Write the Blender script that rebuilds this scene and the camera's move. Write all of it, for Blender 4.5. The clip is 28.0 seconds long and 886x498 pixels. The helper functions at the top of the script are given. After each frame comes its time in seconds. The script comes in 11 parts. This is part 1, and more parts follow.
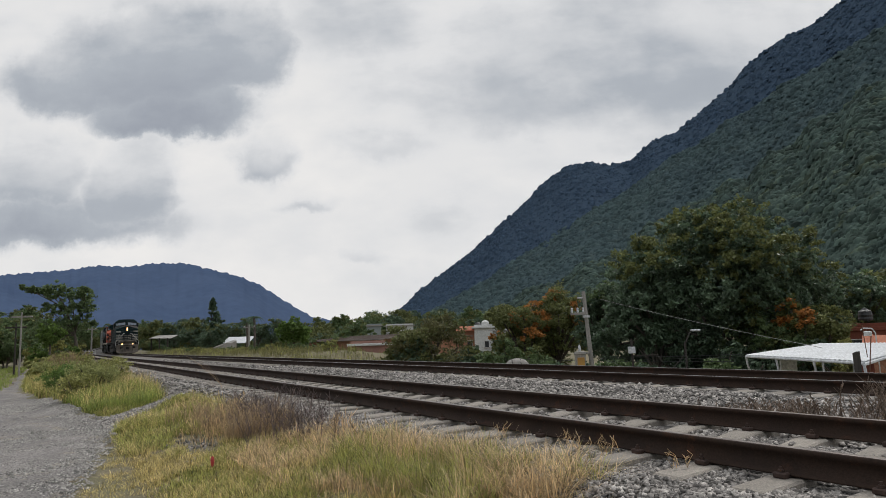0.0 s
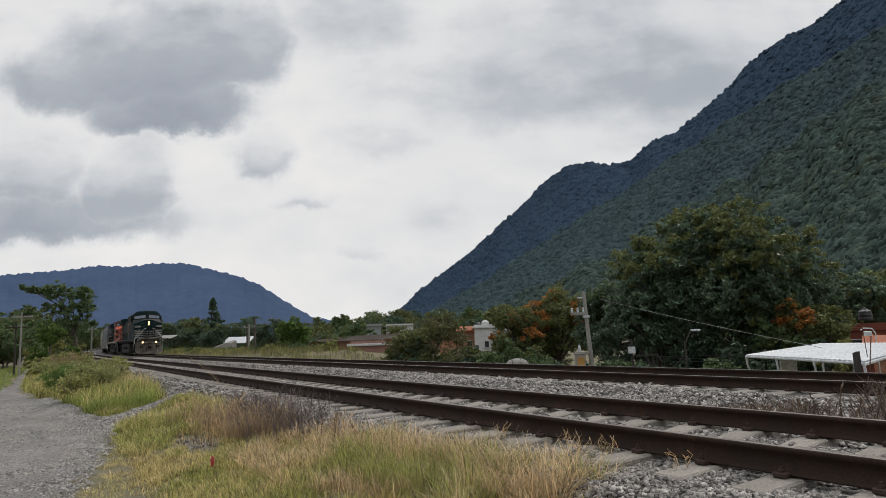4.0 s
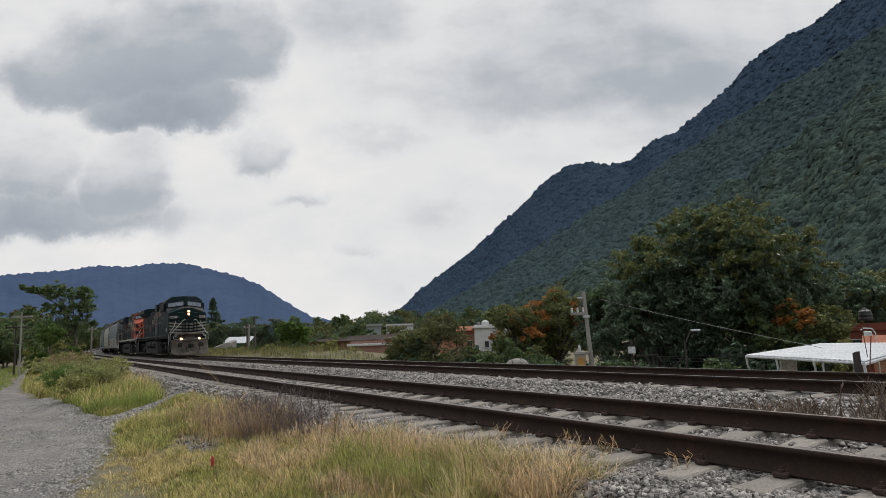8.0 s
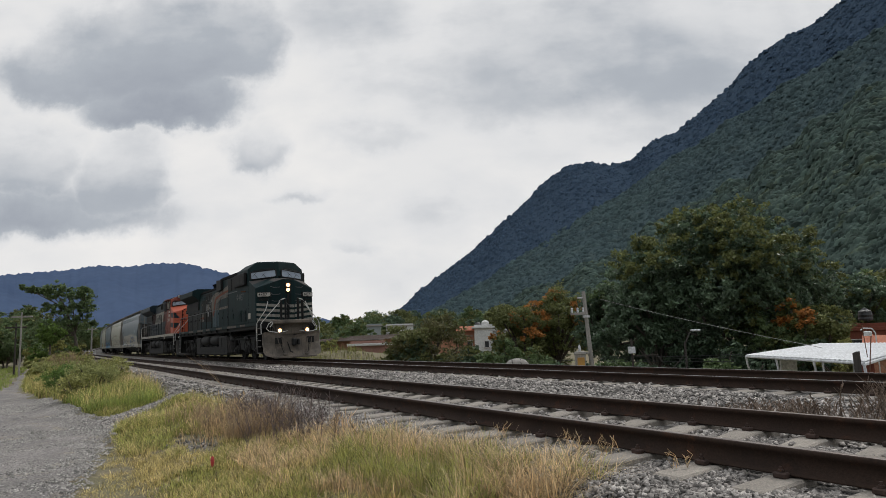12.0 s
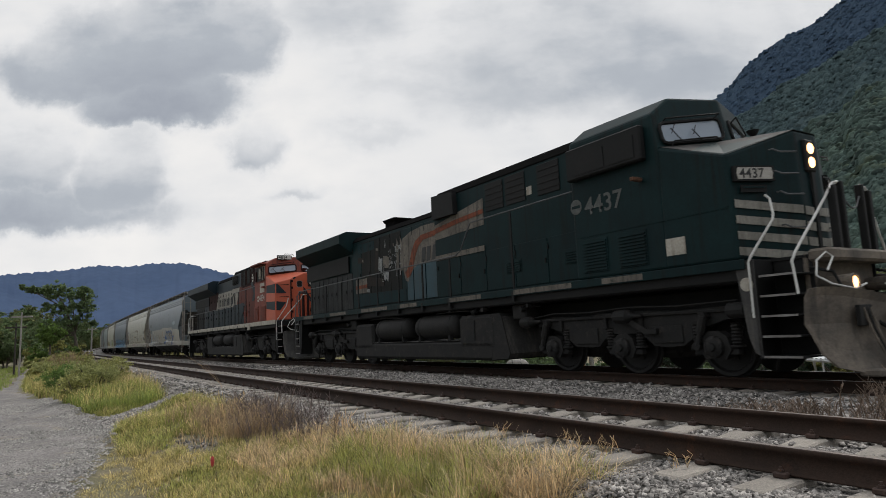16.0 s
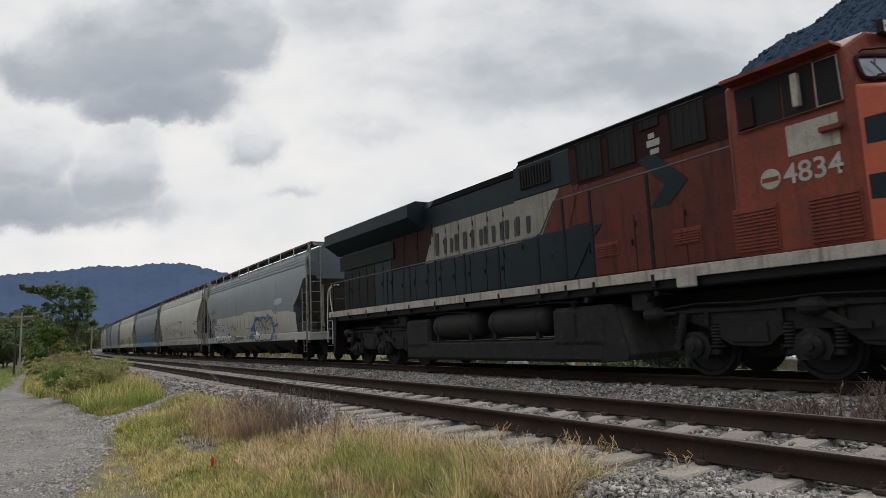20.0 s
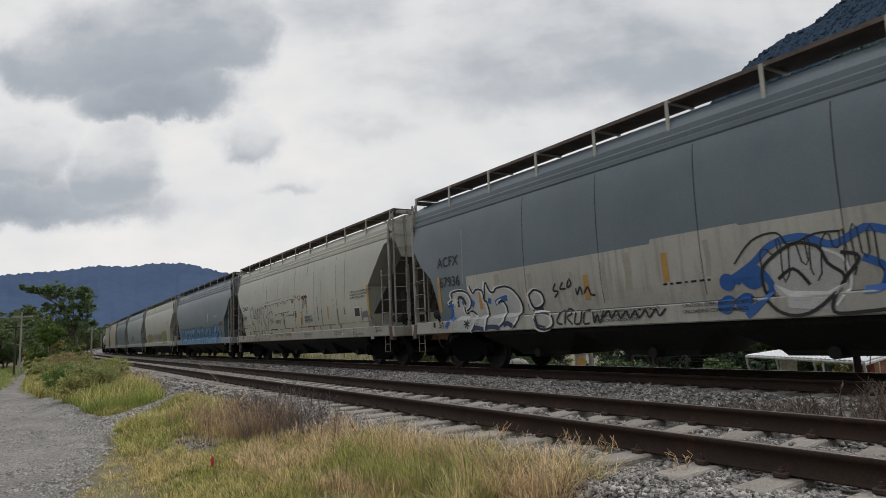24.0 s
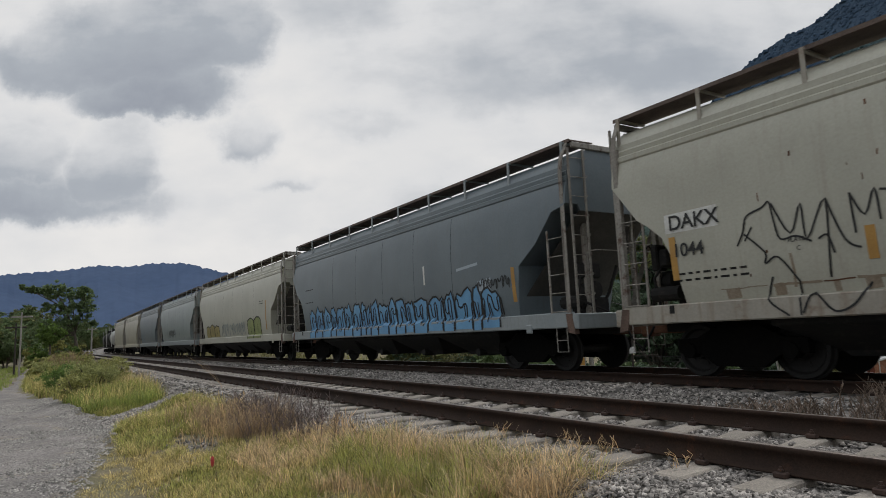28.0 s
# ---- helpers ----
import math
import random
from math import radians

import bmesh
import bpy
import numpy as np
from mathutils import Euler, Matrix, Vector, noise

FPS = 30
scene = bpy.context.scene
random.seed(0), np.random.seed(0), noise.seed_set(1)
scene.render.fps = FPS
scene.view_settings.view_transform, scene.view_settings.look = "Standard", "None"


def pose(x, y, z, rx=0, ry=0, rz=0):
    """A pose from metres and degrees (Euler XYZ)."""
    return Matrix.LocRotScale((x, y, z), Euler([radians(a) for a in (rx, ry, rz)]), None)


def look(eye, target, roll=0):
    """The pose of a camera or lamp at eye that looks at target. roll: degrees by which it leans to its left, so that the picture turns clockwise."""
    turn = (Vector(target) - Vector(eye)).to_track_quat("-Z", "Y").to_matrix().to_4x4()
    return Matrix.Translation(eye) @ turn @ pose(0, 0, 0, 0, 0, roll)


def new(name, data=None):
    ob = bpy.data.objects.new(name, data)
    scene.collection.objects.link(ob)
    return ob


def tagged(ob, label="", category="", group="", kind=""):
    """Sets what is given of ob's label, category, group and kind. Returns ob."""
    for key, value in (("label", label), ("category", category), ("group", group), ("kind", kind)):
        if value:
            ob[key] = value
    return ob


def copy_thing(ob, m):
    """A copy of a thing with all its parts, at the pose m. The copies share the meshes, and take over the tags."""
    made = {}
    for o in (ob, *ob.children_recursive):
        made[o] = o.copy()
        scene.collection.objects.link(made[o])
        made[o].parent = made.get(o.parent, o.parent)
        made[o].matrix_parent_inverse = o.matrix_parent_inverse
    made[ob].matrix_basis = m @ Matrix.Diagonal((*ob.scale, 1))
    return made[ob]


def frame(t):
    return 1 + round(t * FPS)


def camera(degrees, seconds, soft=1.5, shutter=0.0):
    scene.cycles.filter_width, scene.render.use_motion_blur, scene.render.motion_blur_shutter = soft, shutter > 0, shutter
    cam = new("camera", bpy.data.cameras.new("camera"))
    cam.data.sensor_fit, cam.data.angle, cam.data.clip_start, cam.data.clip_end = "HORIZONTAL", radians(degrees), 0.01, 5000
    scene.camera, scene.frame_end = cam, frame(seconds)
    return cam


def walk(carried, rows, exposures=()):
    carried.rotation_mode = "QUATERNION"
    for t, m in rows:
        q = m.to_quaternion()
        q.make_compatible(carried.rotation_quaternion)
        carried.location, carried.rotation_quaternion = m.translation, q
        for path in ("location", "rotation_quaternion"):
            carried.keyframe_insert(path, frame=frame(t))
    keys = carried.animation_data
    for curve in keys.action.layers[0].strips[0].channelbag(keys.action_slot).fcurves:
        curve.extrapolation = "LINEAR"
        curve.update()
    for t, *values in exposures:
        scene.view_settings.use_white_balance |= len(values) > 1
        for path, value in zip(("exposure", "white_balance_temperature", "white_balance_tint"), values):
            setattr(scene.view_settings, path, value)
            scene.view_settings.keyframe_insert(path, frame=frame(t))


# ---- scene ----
# ---------------------------------------------------------------- camera
EYE_Z = 0.81
PITCH = math.radians(7.708)
cam = camera(69.1, 28.0, soft=0.4, shutter=0.12)
EYE = (0.0, 0.0, EYE_Z)
VIEW = look(EYE, (0.0, 10 * math.cos(PITCH), EYE_Z + 10 * math.sin(PITCH)), -2.145)
walk(cam, [(0.0, VIEW), (28.0, VIEW)], [(0.0, 0.16), (11.0, 0.17), (15.0, 0.22), (17.0, 0.24), (20.0, 0.24), (22.0, 0.21), (24.0, 0.17), (26.0, 0.13), (27.0, 0.10), (28.0, 0.10)])

# ---------------------------------------------------------------- world and light
world = bpy.data.worlds.new("overcast_world")
scene.world = world
world.use_nodes = True
wn = world.node_tree.nodes
wl = world.node_tree.links
wn.clear()
w_out = wn.new("ShaderNodeOutputWorld")
w_sky = wn.new("ShaderNodeTexSky")
w_sky.sky_type = "NISHITA"
w_sky.sun_disc = False
w_sky.sun_elevation = radians(47)
w_sky.sun_rotation = radians(39)
w_bg1 = wn.new("ShaderNodeBackground")
w_bg1.inputs["Strength"].default_value = 0.08
wl.new(w_sky.outputs[0], w_bg1.inputs["Color"])
w_bg2 = wn.new("ShaderNodeBackground")
w_bg2.inputs["Color"].default_value = (0.94, 0.97, 1.0, 1)
# overcast: three times as bright overhead as at the horizon
w_tc = wn.new("ShaderNodeTexCoord")
w_sep = wn.new("ShaderNodeSeparateXYZ")
wl.new(w_tc.outputs["Generated"], w_sep.inputs[0])
w_grad = wn.new("ShaderNodeMapRange")
w_grad.inputs["From Min"].default_value = 0.0
w_grad.inputs["From Max"].default_value = 1.0
w_grad.inputs["To Min"].default_value = 0.36
w_grad.inputs["To Max"].default_value = 1.25
wl.new(w_sep.outputs[2], w_grad.inputs["Value"])
wl.new(w_grad.outputs[0], w_bg2.inputs["Strength"])
w_mix = wn.new("ShaderNodeMixShader")
w_mix.inputs[0].default_value = 0.8
wl.new(w_bg1.outputs[0], w_mix.inputs[1])
wl.new(w_bg2.outputs[0], w_mix.inputs[2])
wl.new(w_mix.outputs[0], w_out.inputs[0])

sun = new("sun", bpy.data.lights.new("sun", "SUN"))
sun.data.energy = 1.5
sun.data.angle = radians(25)
sun.data.color = (1.0, 0.97, 0.92)
sun.matrix_world = look((45, 55, 76), (0, 0, 0))

# ---------------------------------------------------------------- materials
MATS = {}


def material(name, c1, c2=None, rough=0.8, metal=0.0, scale=3.0, fine=40.0, bump=0.2, dist=0.01, amount=0.5, c3=None,
             isl=0.0, obj=0.0, stretch=None, streak=None, spec=0.5):
    """Two-scale procedural surface: c1 and c2 mixed by broad noise, fine grain and bump, c3 as patches, random value by piece."""
    if name in MATS:
        return MATS[name]
    m = bpy.data.materials.new(name)
    m.use_nodes = True
    nt = m.node_tree
    n, l = nt.nodes, nt.links
    b = n["Principled BSDF"]
    b.inputs["Roughness"].default_value = rough
    b.inputs["Metallic"].default_value = metal
    b.inputs["Specular IOR Level"].default_value = spec
    c2 = c2 or tuple(x * 0.7 for x in c1)
    tc = n.new("ShaderNodeTexCoord")
    src = tc.outputs["Object"]
    if stretch:
        mp = n.new("ShaderNodeMapping")
        mp.inputs["Scale"].default_value = stretch
        l.new(src, mp.inputs["Vector"])
        src = mp.outputs[0]

    def noise_tex(sc, detail=5.0, rgh=0.6):
        t = n.new("ShaderNodeTexNoise")
        t.inputs["Scale"].default_value = sc
        t.inputs["Detail"].default_value = detail
        t.inputs["Roughness"].default_value = rgh
        l.new(src, t.inputs["Vector"])
        return t.outputs[0]

    def ramp(fac, lo, hi):
        r = n.new("ShaderNodeMapRange")
        r.inputs["From Min"].default_value = lo
        r.inputs["From Max"].default_value = hi
        l.new(fac, r.inputs["Value"])
        return r.outputs[0]

    def mix(fac, a, c, mode="MIX"):
        x = n.new("ShaderNodeMix")
        x.data_type = "RGBA"
        x.blend_type = mode
        for sock, val in ((x.inputs[0], fac), (x.inputs[6], a), (x.inputs[7], c)):
            if isinstance(val, (int, float)):
                sock.default_value = val
            elif isinstance(val, tuple):
                sock.default_value = (*val, 1) if len(val) == 3 else val
            else:
                l.new(val, sock)
        return x.outputs[2]

    broad = ramp(noise_tex(scale), 0.35, 0.65)
    grain = noise_tex(fine, 3.0)
    col = mix(broad, c1, c2)
    if c3:
        col = mix(ramp(noise_tex(scale * 2.7, 6.0, 0.7), 0.55, 0.68), col, c3)
    if streak:
        mp2 = n.new("ShaderNodeMapping")
        mp2.inputs["Scale"].default_value = (6.0, 6.0, 0.35)
        l.new(tc.outputs["Object"], mp2.inputs["Vector"])
        t2 = n.new("ShaderNodeTexNoise")
        t2.inputs["Scale"].default_value = 1.6
        t2.inputs["Detail"].default_value = 6.0
        l.new(mp2.outputs[0], t2.inputs["Vector"])
        col = mix(ramp(t2.outputs[0], 0.52, 0.78), col, streak)
    g = ramp(grain, 0.2, 0.8)
    k = n.new("ShaderNodeMapRange")
    k.inputs["To Min"].default_value = 1.0 - amount
    k.inputs["To Max"].default_value = 1.0 + amount * 0.6
    l.new(g, k.inputs["Value"])
    val = k.outputs[0]
    if isl or obj:
        rnd = None
        if isl:
            gi = n.new("ShaderNodeNewGeometry")
            rnd = gi.outputs["Random Per Island"]
            w = isl
        else:
            oi = n.new("ShaderNodeObjectInfo")
            rnd = oi.outputs["Random"]
            w = obj
        k2 = n.new("ShaderNodeMapRange")
        k2.inputs["To Min"].default_value = 1.0 - w
        k2.inputs["To Max"].default_value = 1.0 + w
        l.new(rnd, k2.inputs["Value"])
        mm = n.new("ShaderNodeMath")
        mm.operation = "MULTIPLY"
        l.new(val, mm.inputs[0])
        l.new(k2.outputs[0], mm.inputs[1])
        val = mm.outputs[0]
    cmb = n.new("ShaderNodeCombineXYZ")
    for i in range(3):
        l.new(val, cmb.inputs[i])
    col = mix(1.0, col, cmb.outputs[0], "MULTIPLY")
    l.new(col, b.inputs["Base Color"])
    if bump:
        bp = n.new("ShaderNodeBump")
        bp.inputs["Strength"].default_value = bump
        bp.inputs["Distance"].default_value = dist
        l.new(grain, bp.inputs["Height"])
        l.new(bp.outputs[0], b.inputs["Normal"])
    MATS[name] = m
    return m


def glow(name, colour, strength):
    if name in MATS:
        return MATS[name]
    m = bpy.data.materials.new(name)
    m.use_nodes = True
    b = m.node_tree.nodes["Principled BSDF"]
    b.inputs["Base Color"].default_value = (*colour, 1)
    b.inputs["Emission Color"].default_value = (*colour, 1)
    b.inputs["Emission Strength"].default_value = strength
    MATS[name] = m
    return m


def glass(name, tint=(0.5, 0.55, 0.58), rough=0.05):
    if name in MATS:
        return MATS[name]
    m = bpy.data.materials.new(name)
    m.use_nodes = True
    b = m.node_tree.nodes["Principled BSDF"]
    b.inputs["Base Color"].default_value = (*tint, 1)
    b.inputs["Roughness"].default_value = rough
    b.inputs["Metallic"].default_value = 0.0
    b.inputs["Specular IOR Level"].default_value = 0.5
    b.inputs["Coat Weight"].default_value = 0.25
    b.inputs["Coat Roughness"].default_value = 0.03
    MATS[name] = m
    return m


# ---------------------------------------------------------------- mesh building
class Shape:
    """Collects vertices and faces of one mesh."""

    def __init__(self):
        self.v, self.f = [], []

    def add(self, verts, faces):
        k = len(self.v)
        self.v.extend([tuple(p) for p in verts])
        self.f.extend([tuple(i + k for i in q) for q in faces])
        return self

    def box(self, x0, x1, y0, y1, z0, z1, b=0.0):
        if x1 < x0: x0, x1 = x1, x0
        if y1 < y0: y0, y1 = y1, y0
        if z1 < z0: z0, z1 = z1, z0
        if b <= 0:
            v = [(x, y, z) for x in (x0, x1) for y in (y0, y1) for z in (z0, z1)]
            return self.add(v, [(0, 1, 3, 2), (4, 6, 7, 5), (0, 4, 5, 1), (2, 3, 7, 6), (0, 2, 6, 4), (1, 5, 7, 3)])
        b = min(b, (x1 - x0) * 0.45, (y1 - y0) * 0.45, (z1 - z0) * 0.45)
        lo, hi = (x0, y0, z0), (x1, y1, z1)
        idx, v = {}, []
        for sx in (0, 1):
            for sy in (0, 1):
                for sz in (0, 1):
                    sg = (sx, sy, sz)
                    for ax in range(3):
                        p = []
                        for i in range(3):
                            e = hi[i] if sg[i] else lo[i]
                            if i != ax:
                                e += -b if sg[i] else b
                            p.append(e)
                        idx[(sx, sy, sz, ax)] = len(v)
                        v.append(p)
        f = []
        for ax in range(3):
            a2, a3 = (ax + 1) % 3, (ax + 2) % 3
            for s in (0, 1):
                q = []
                for c2, c3 in ((0, 0), (1, 0), (1, 1), (0, 1)):
                    sg = [0, 0, 0]
                    sg[ax], sg[a2], sg[a3] = s, c2, c3
                    q.append(idx[(*sg, ax)])
                f.append(q if s else q[::-1])
            for c2 in (0, 1):
                for c3 in (0, 1):
                    sa, sb = [0, 0, 0], [0, 0, 0]
                    sa[ax], sb[ax] = 0, 1
                    for sg in (sa, sb):
                        sg[a2], sg[a3] = c2, c3
                    q = [idx[(*sa, a2)], idx[(*sb, a2)], idx[(*sb, a3)], idx[(*sa, a3)]]
                    f.append(q if (c2 ^ c3) else q[::-1])
        for sx in (0, 1):
            for sy in (0, 1):
                for sz in (0, 1):
                    q = [idx[(sx, sy, sz, k)] for k in range(3)]
                    f.append(q if (sx ^ sy ^ sz) else q[::-1])
        return self.add(v, f)

    def prism(self, poly, y0, y1):
        """A polygon of (x, z), drawn out from y0 to y1."""
        n = len(poly)
        v = [(x, y0, z) for x, z in poly] + [(x, y1, z) for x, z in poly]
        f = [tuple(range(n)), tuple(range(2 * n - 1, n - 1, -1))]
        f += [(i, i + n, (i + 1) % n + n, (i + 1) % n) for i in range(n)]
        return self.add(v, f)

    def loft(self, rings, cap=True):
        n = len(rings[0])
        v = [p for r in rings for p in r]
        f = []
        for j in range(len(rings) - 1):
            for i in range(n):
                a, b2 = j * n + i, j * n + (i + 1) % n
                f.append((a, b2, b2 + n, a + n))
        if cap:
            f.append(tuple(range(n))[::-1])
            k = (len(rings) - 1) * n
            f.append(tuple(range(k, k + n)))
        return self.add(v, f)

    def cyl(self, p0, p1, r, n=10, r1=None, cap=True):
        p0, p1 = Vector(p0), Vector(p1)
        d = (p1 - p0).normalized()
        a = d.orthogonal().normalized()
        c = d.cross(a)
        r1 = r if r1 is None else r1
        rings = []
        for p, q in ((p0, r), (p1, r1)):
            rings.append([p + (a * math.cos(t) + c * math.sin(t)) * q for t in [2 * math.pi * i / n for i in range(n)]])
        return self.loft(rings, cap)

    def tube(self, pts, r, n=6):
        pts = [Vector(p) for p in pts]
        rings = []
        up = None
        for i, p in enumerate(pts):
            d = (pts[min(i + 1, len(pts) - 1)] - pts[max(i - 1, 0)]).normalized()
            if up is None:
                up = d.orthogonal().normalized()
            a = (up - d * up.dot(d)).normalized()
            up = a
            c = d.cross(a)
            rings.append([p + (a * math.cos(t) + c * math.sin(t)) * r for t in [2 * math.pi * k / n for k in range(n)]])
        return self.loft(rings)

    def lathe(self, prof, centre, axis="y", n=20):
        """Profile of (distance along the axis, radius)."""
        rings = []
        cx, cy, cz = centre
        for h, r in prof:
            ring = []
            for i in range(n):
                t = 2 * math.pi * i / n
                a, b2 = r * math.cos(t), r * math.sin(t)
                ring.append((cx + a, cy + h, cz + b2) if axis == "y" else ((cx + h, cy + a, cz + b2) if axis == "x" else (cx + a, cy + b2, cz + h)))
            rings.append(ring)
        return self.loft(rings)

    def mesh(self, name, mats, smooth=False):
        me = bpy.data.meshes.new(name)
        me.from_pydata(self.v, [], self.f)
        for m in (mats if isinstance(mats, (list, tuple)) else [mats]):
            me.materials.append(m)
        if smooth:
            me.shade_smooth()
        me.update()
        return me


def fix_normals(me):
    bm = bmesh.new()
    bm.from_mesh(me)
    bmesh.ops.recalc_face_normals(bm, faces=bm.faces)
    bm.to_mesh(me)
    bm.free()
    return me


def part(name, shape, mat, parent, label="", smooth=False, loc=None):
    me = shape if isinstance(shape, bpy.types.Mesh) else fix_normals(shape.mesh(name, mat, smooth))
    ob = new(name, me)
    ob.parent = parent
    if loc:
        ob.location = loc
    if label:
        ob["label"] = label
    return ob


def thing(name, label, category, group="", kind="", loc=(0, 0, 0)):
    ob = new(name)
    ob.location = loc
    return tagged(ob, label, category, group, kind)


def np_mesh(name, verts, faces, mat, smooth=False):
    """A mesh from arrays; faces all of one size."""
    verts = np.asarray(verts, np.float32)
    faces = np.asarray(faces, np.int32)
    me = bpy.data.meshes.new(name)
    me.vertices.add(len(verts))
    me.vertices.foreach_set("co", verts.ravel())
    k = faces.shape[1]
    me.loops.add(faces.size)
    me.loops.foreach_set("vertex_index", faces.ravel())
    me.polygons.add(len(faces))
    me.polygons.foreach_set("loop_start", np.arange(0, faces.size, k, dtype=np.int32))
    me.polygons.foreach_set("loop_total", np.full(len(faces), k, np.int32))
    me.update(calc_edges=True)
    me.materials.append(mat)
    if smooth:
        me.shade_smooth()
    return me


# ---------------------------------------------------------------- the two tracks
S_KNOT = [-15, 0, 15, 30, 50, 75, 100, 130, 165, 195, 250, 400]
K_KNOT = [0.00192, 0.00118, 0.00067, -0.00025, 0.00053, 0.00004, 0.00045, 0.0003, 0.0010, 0.0018, 0.0014, 0.0010]
SS = np.arange(-40, 400, 0.5)
_k = np.interp(SS, S_KNOT, K_KNOT)
_i0 = int(np.argmin(abs(SS)))
TH = np.concatenate([[0], np.cumsum((_k[1:] + _k[:-1]) * 0.25)])
TH = TH - TH[_i0] - 0.57039
TX = np.concatenate([[0], np.cumsum((np.sin(TH[1:]) + np.sin(TH[:-1])) * 0.25)])
TY = np.concatenate([[0], np.cumsum((np.cos(TH[1:]) + np.cos(TH[:-1])) * 0.25)])
TX += -TX[_i0] + 5.0506 * math.cos(-0.57039)
TY += -TY[_i0] - 5.0506 * math.sin(-0.57039)
GAUGE = 1.505


def gap(s):
    """Distance from the centre of the near track to that of the far one."""
    return 5.684 - 0.5325 * (np.clip(s, -15, 110) - 20) / 50


def rise(s):
    s = np.asarray(s, float)
    q = np.clip(s - 150, 0, 60)
    return 1.7e-4 * q * q + np.clip(s - 210, 0, None) * 0.0204


def at_track(s, u, z=0.0):
    """World place at s metres along, u metres right of the near track's centre, z above its rails."""
    s = np.asarray(s, float)
    th = np.interp(s, SS, TH)
    return np.stack([np.interp(s, SS, TX) + u * np.cos(th), np.interp(s, SS, TY) - u * np.sin(th), z + rise(s) + 0 * th], -1)


def near_track(s, u, z=0.0):
    return at_track(s, u, z + 0.011 * np.asarray(u))


def far_track(s, u, z=0.0):
    return at_track(s, gap(s) + u, z - 0.054 + 0.011 * np.asarray(u))


def su_of(x, y):
    """Stations and offsets of plan points (arrays)."""
    x, y = np.asarray(x, float).ravel(), np.asarray(y, float).ravel()
    k = np.arange(0, len(SS), 4)
    d2 = (x[:, None] - TX[k]) ** 2 + (y[:, None] - TY[k]) ** 2
    j = k[d2.argmin(1)]
    th = TH[j]
    dx, dy = x - TX[j], y - TY[j]
    return SS[j] + dx * np.sin(th) + dy * np.cos(th), dx * np.cos(th) - dy * np.sin(th)


# travel of the train
V_KNOT_T = np.array([0, 4, 8, 12, 16, 20, 24, 28.0])
V_KNOT = np.array([5.92, 6.02, 6.25, 6.58, 6.62, 6.69, 6.80, 6.89])
_tt = np.arange(-0.5, 29, 0.05)
_sp = np.interp(_tt, V_KNOT_T, V_KNOT)
_tr = np.concatenate([[0], np.cumsum((_sp[1:] + _sp[:-1]) * 0.025)])
_tr -= np.interp(16.0, _tt, _tr)


def travelled(t):
    return float(np.interp(t, _tt, _tr))


def vehicle_pose(sigma, half, t):
    """Pose of a vehicle whose middle is sigma metres behind the datum of the train, with its bogies half metres fore and aft."""
    s = sigma - travelled(t)
    a = Vector(far_track(s - half, 0.0))
    b = Vector(far_track(s + half, 0.0))
    x = (a - b).normalized()
    th = float(np.interp(s, SS, TH))
    side = Vector((math.cos(th), -math.sin(th), 0.011)).normalized()
    z = x.cross(side).normalized()
    if z.z < 0:
        z = -z
    y = z.cross(x)
    m = Matrix((x, y, z)).transposed().to_4x4()
    m.translation = (a + b) / 2
    return m
# ---------------------------------------------------------------- land: heights
def fbm(x, y, sc, seed=0.0, octaves=3):
    out = np.zeros(np.shape(x))
    amp = 1.0
    for o in range(octaves):
        f = 2 ** o / sc
        out += amp * (np.sin(x * f * 1.3 + seed + 1.7 * np.sin(y * f * 0.9 + seed * 2)) * np.cos(y * f * 1.1 - seed + 1.3 * np.sin(x * f * 0.7 + seed)))
        amp *= 0.5
    return out


def land_z(x, y):
    x, y = np.asarray(x, float), np.asarray(y, float)
    shp = x.shape
    s, u = su_of(x, y)
    s, u = s.reshape(shp), u.reshape(shp)
    d = gap(s)
    z = np.interp(u, [-40, -14, -8, -5.2, -3.9, -3.0, -2.4, -1.9], [-1.2, -0.95, -0.8, -0.76, -0.72, -0.6, -0.46, -0.36])
    bank = np.clip((s - 15) / 6, 0, 1) * np.exp(-((u + 3.8) / 1.0) ** 2) * 0.26
    z = z + np.where(u < -2.0, bank, 0)
    far = u - d
    w = np.clip((s - 28) / 14, 0, 1)
    z_near = np.interp(far, [1.6, 2.2, 3.2, 9.0, 30], [-0.42, -0.5, -0.9, -4.4, -4.8])
    z_far = np.interp(far, [1.6, 2.2, 3.0, 7.0, 12.0, 40], [-0.42, -0.38, -0.05, 0.1, -0.4, -1.6])
    z = np.where(far > 1.6, z_near * (1 - w) + z_far * w, np.where(u > -1.9, -0.36, z))
    rough = fbm(x, y, 1.4, 0.4) * 0.035 + fbm(x, y, 6.0, 1.1) * 0.06
    z = z + np.where((u < -2.2) | (far > 2.2), rough, 0)
    return z + np.clip(rise(s), 0, 3)


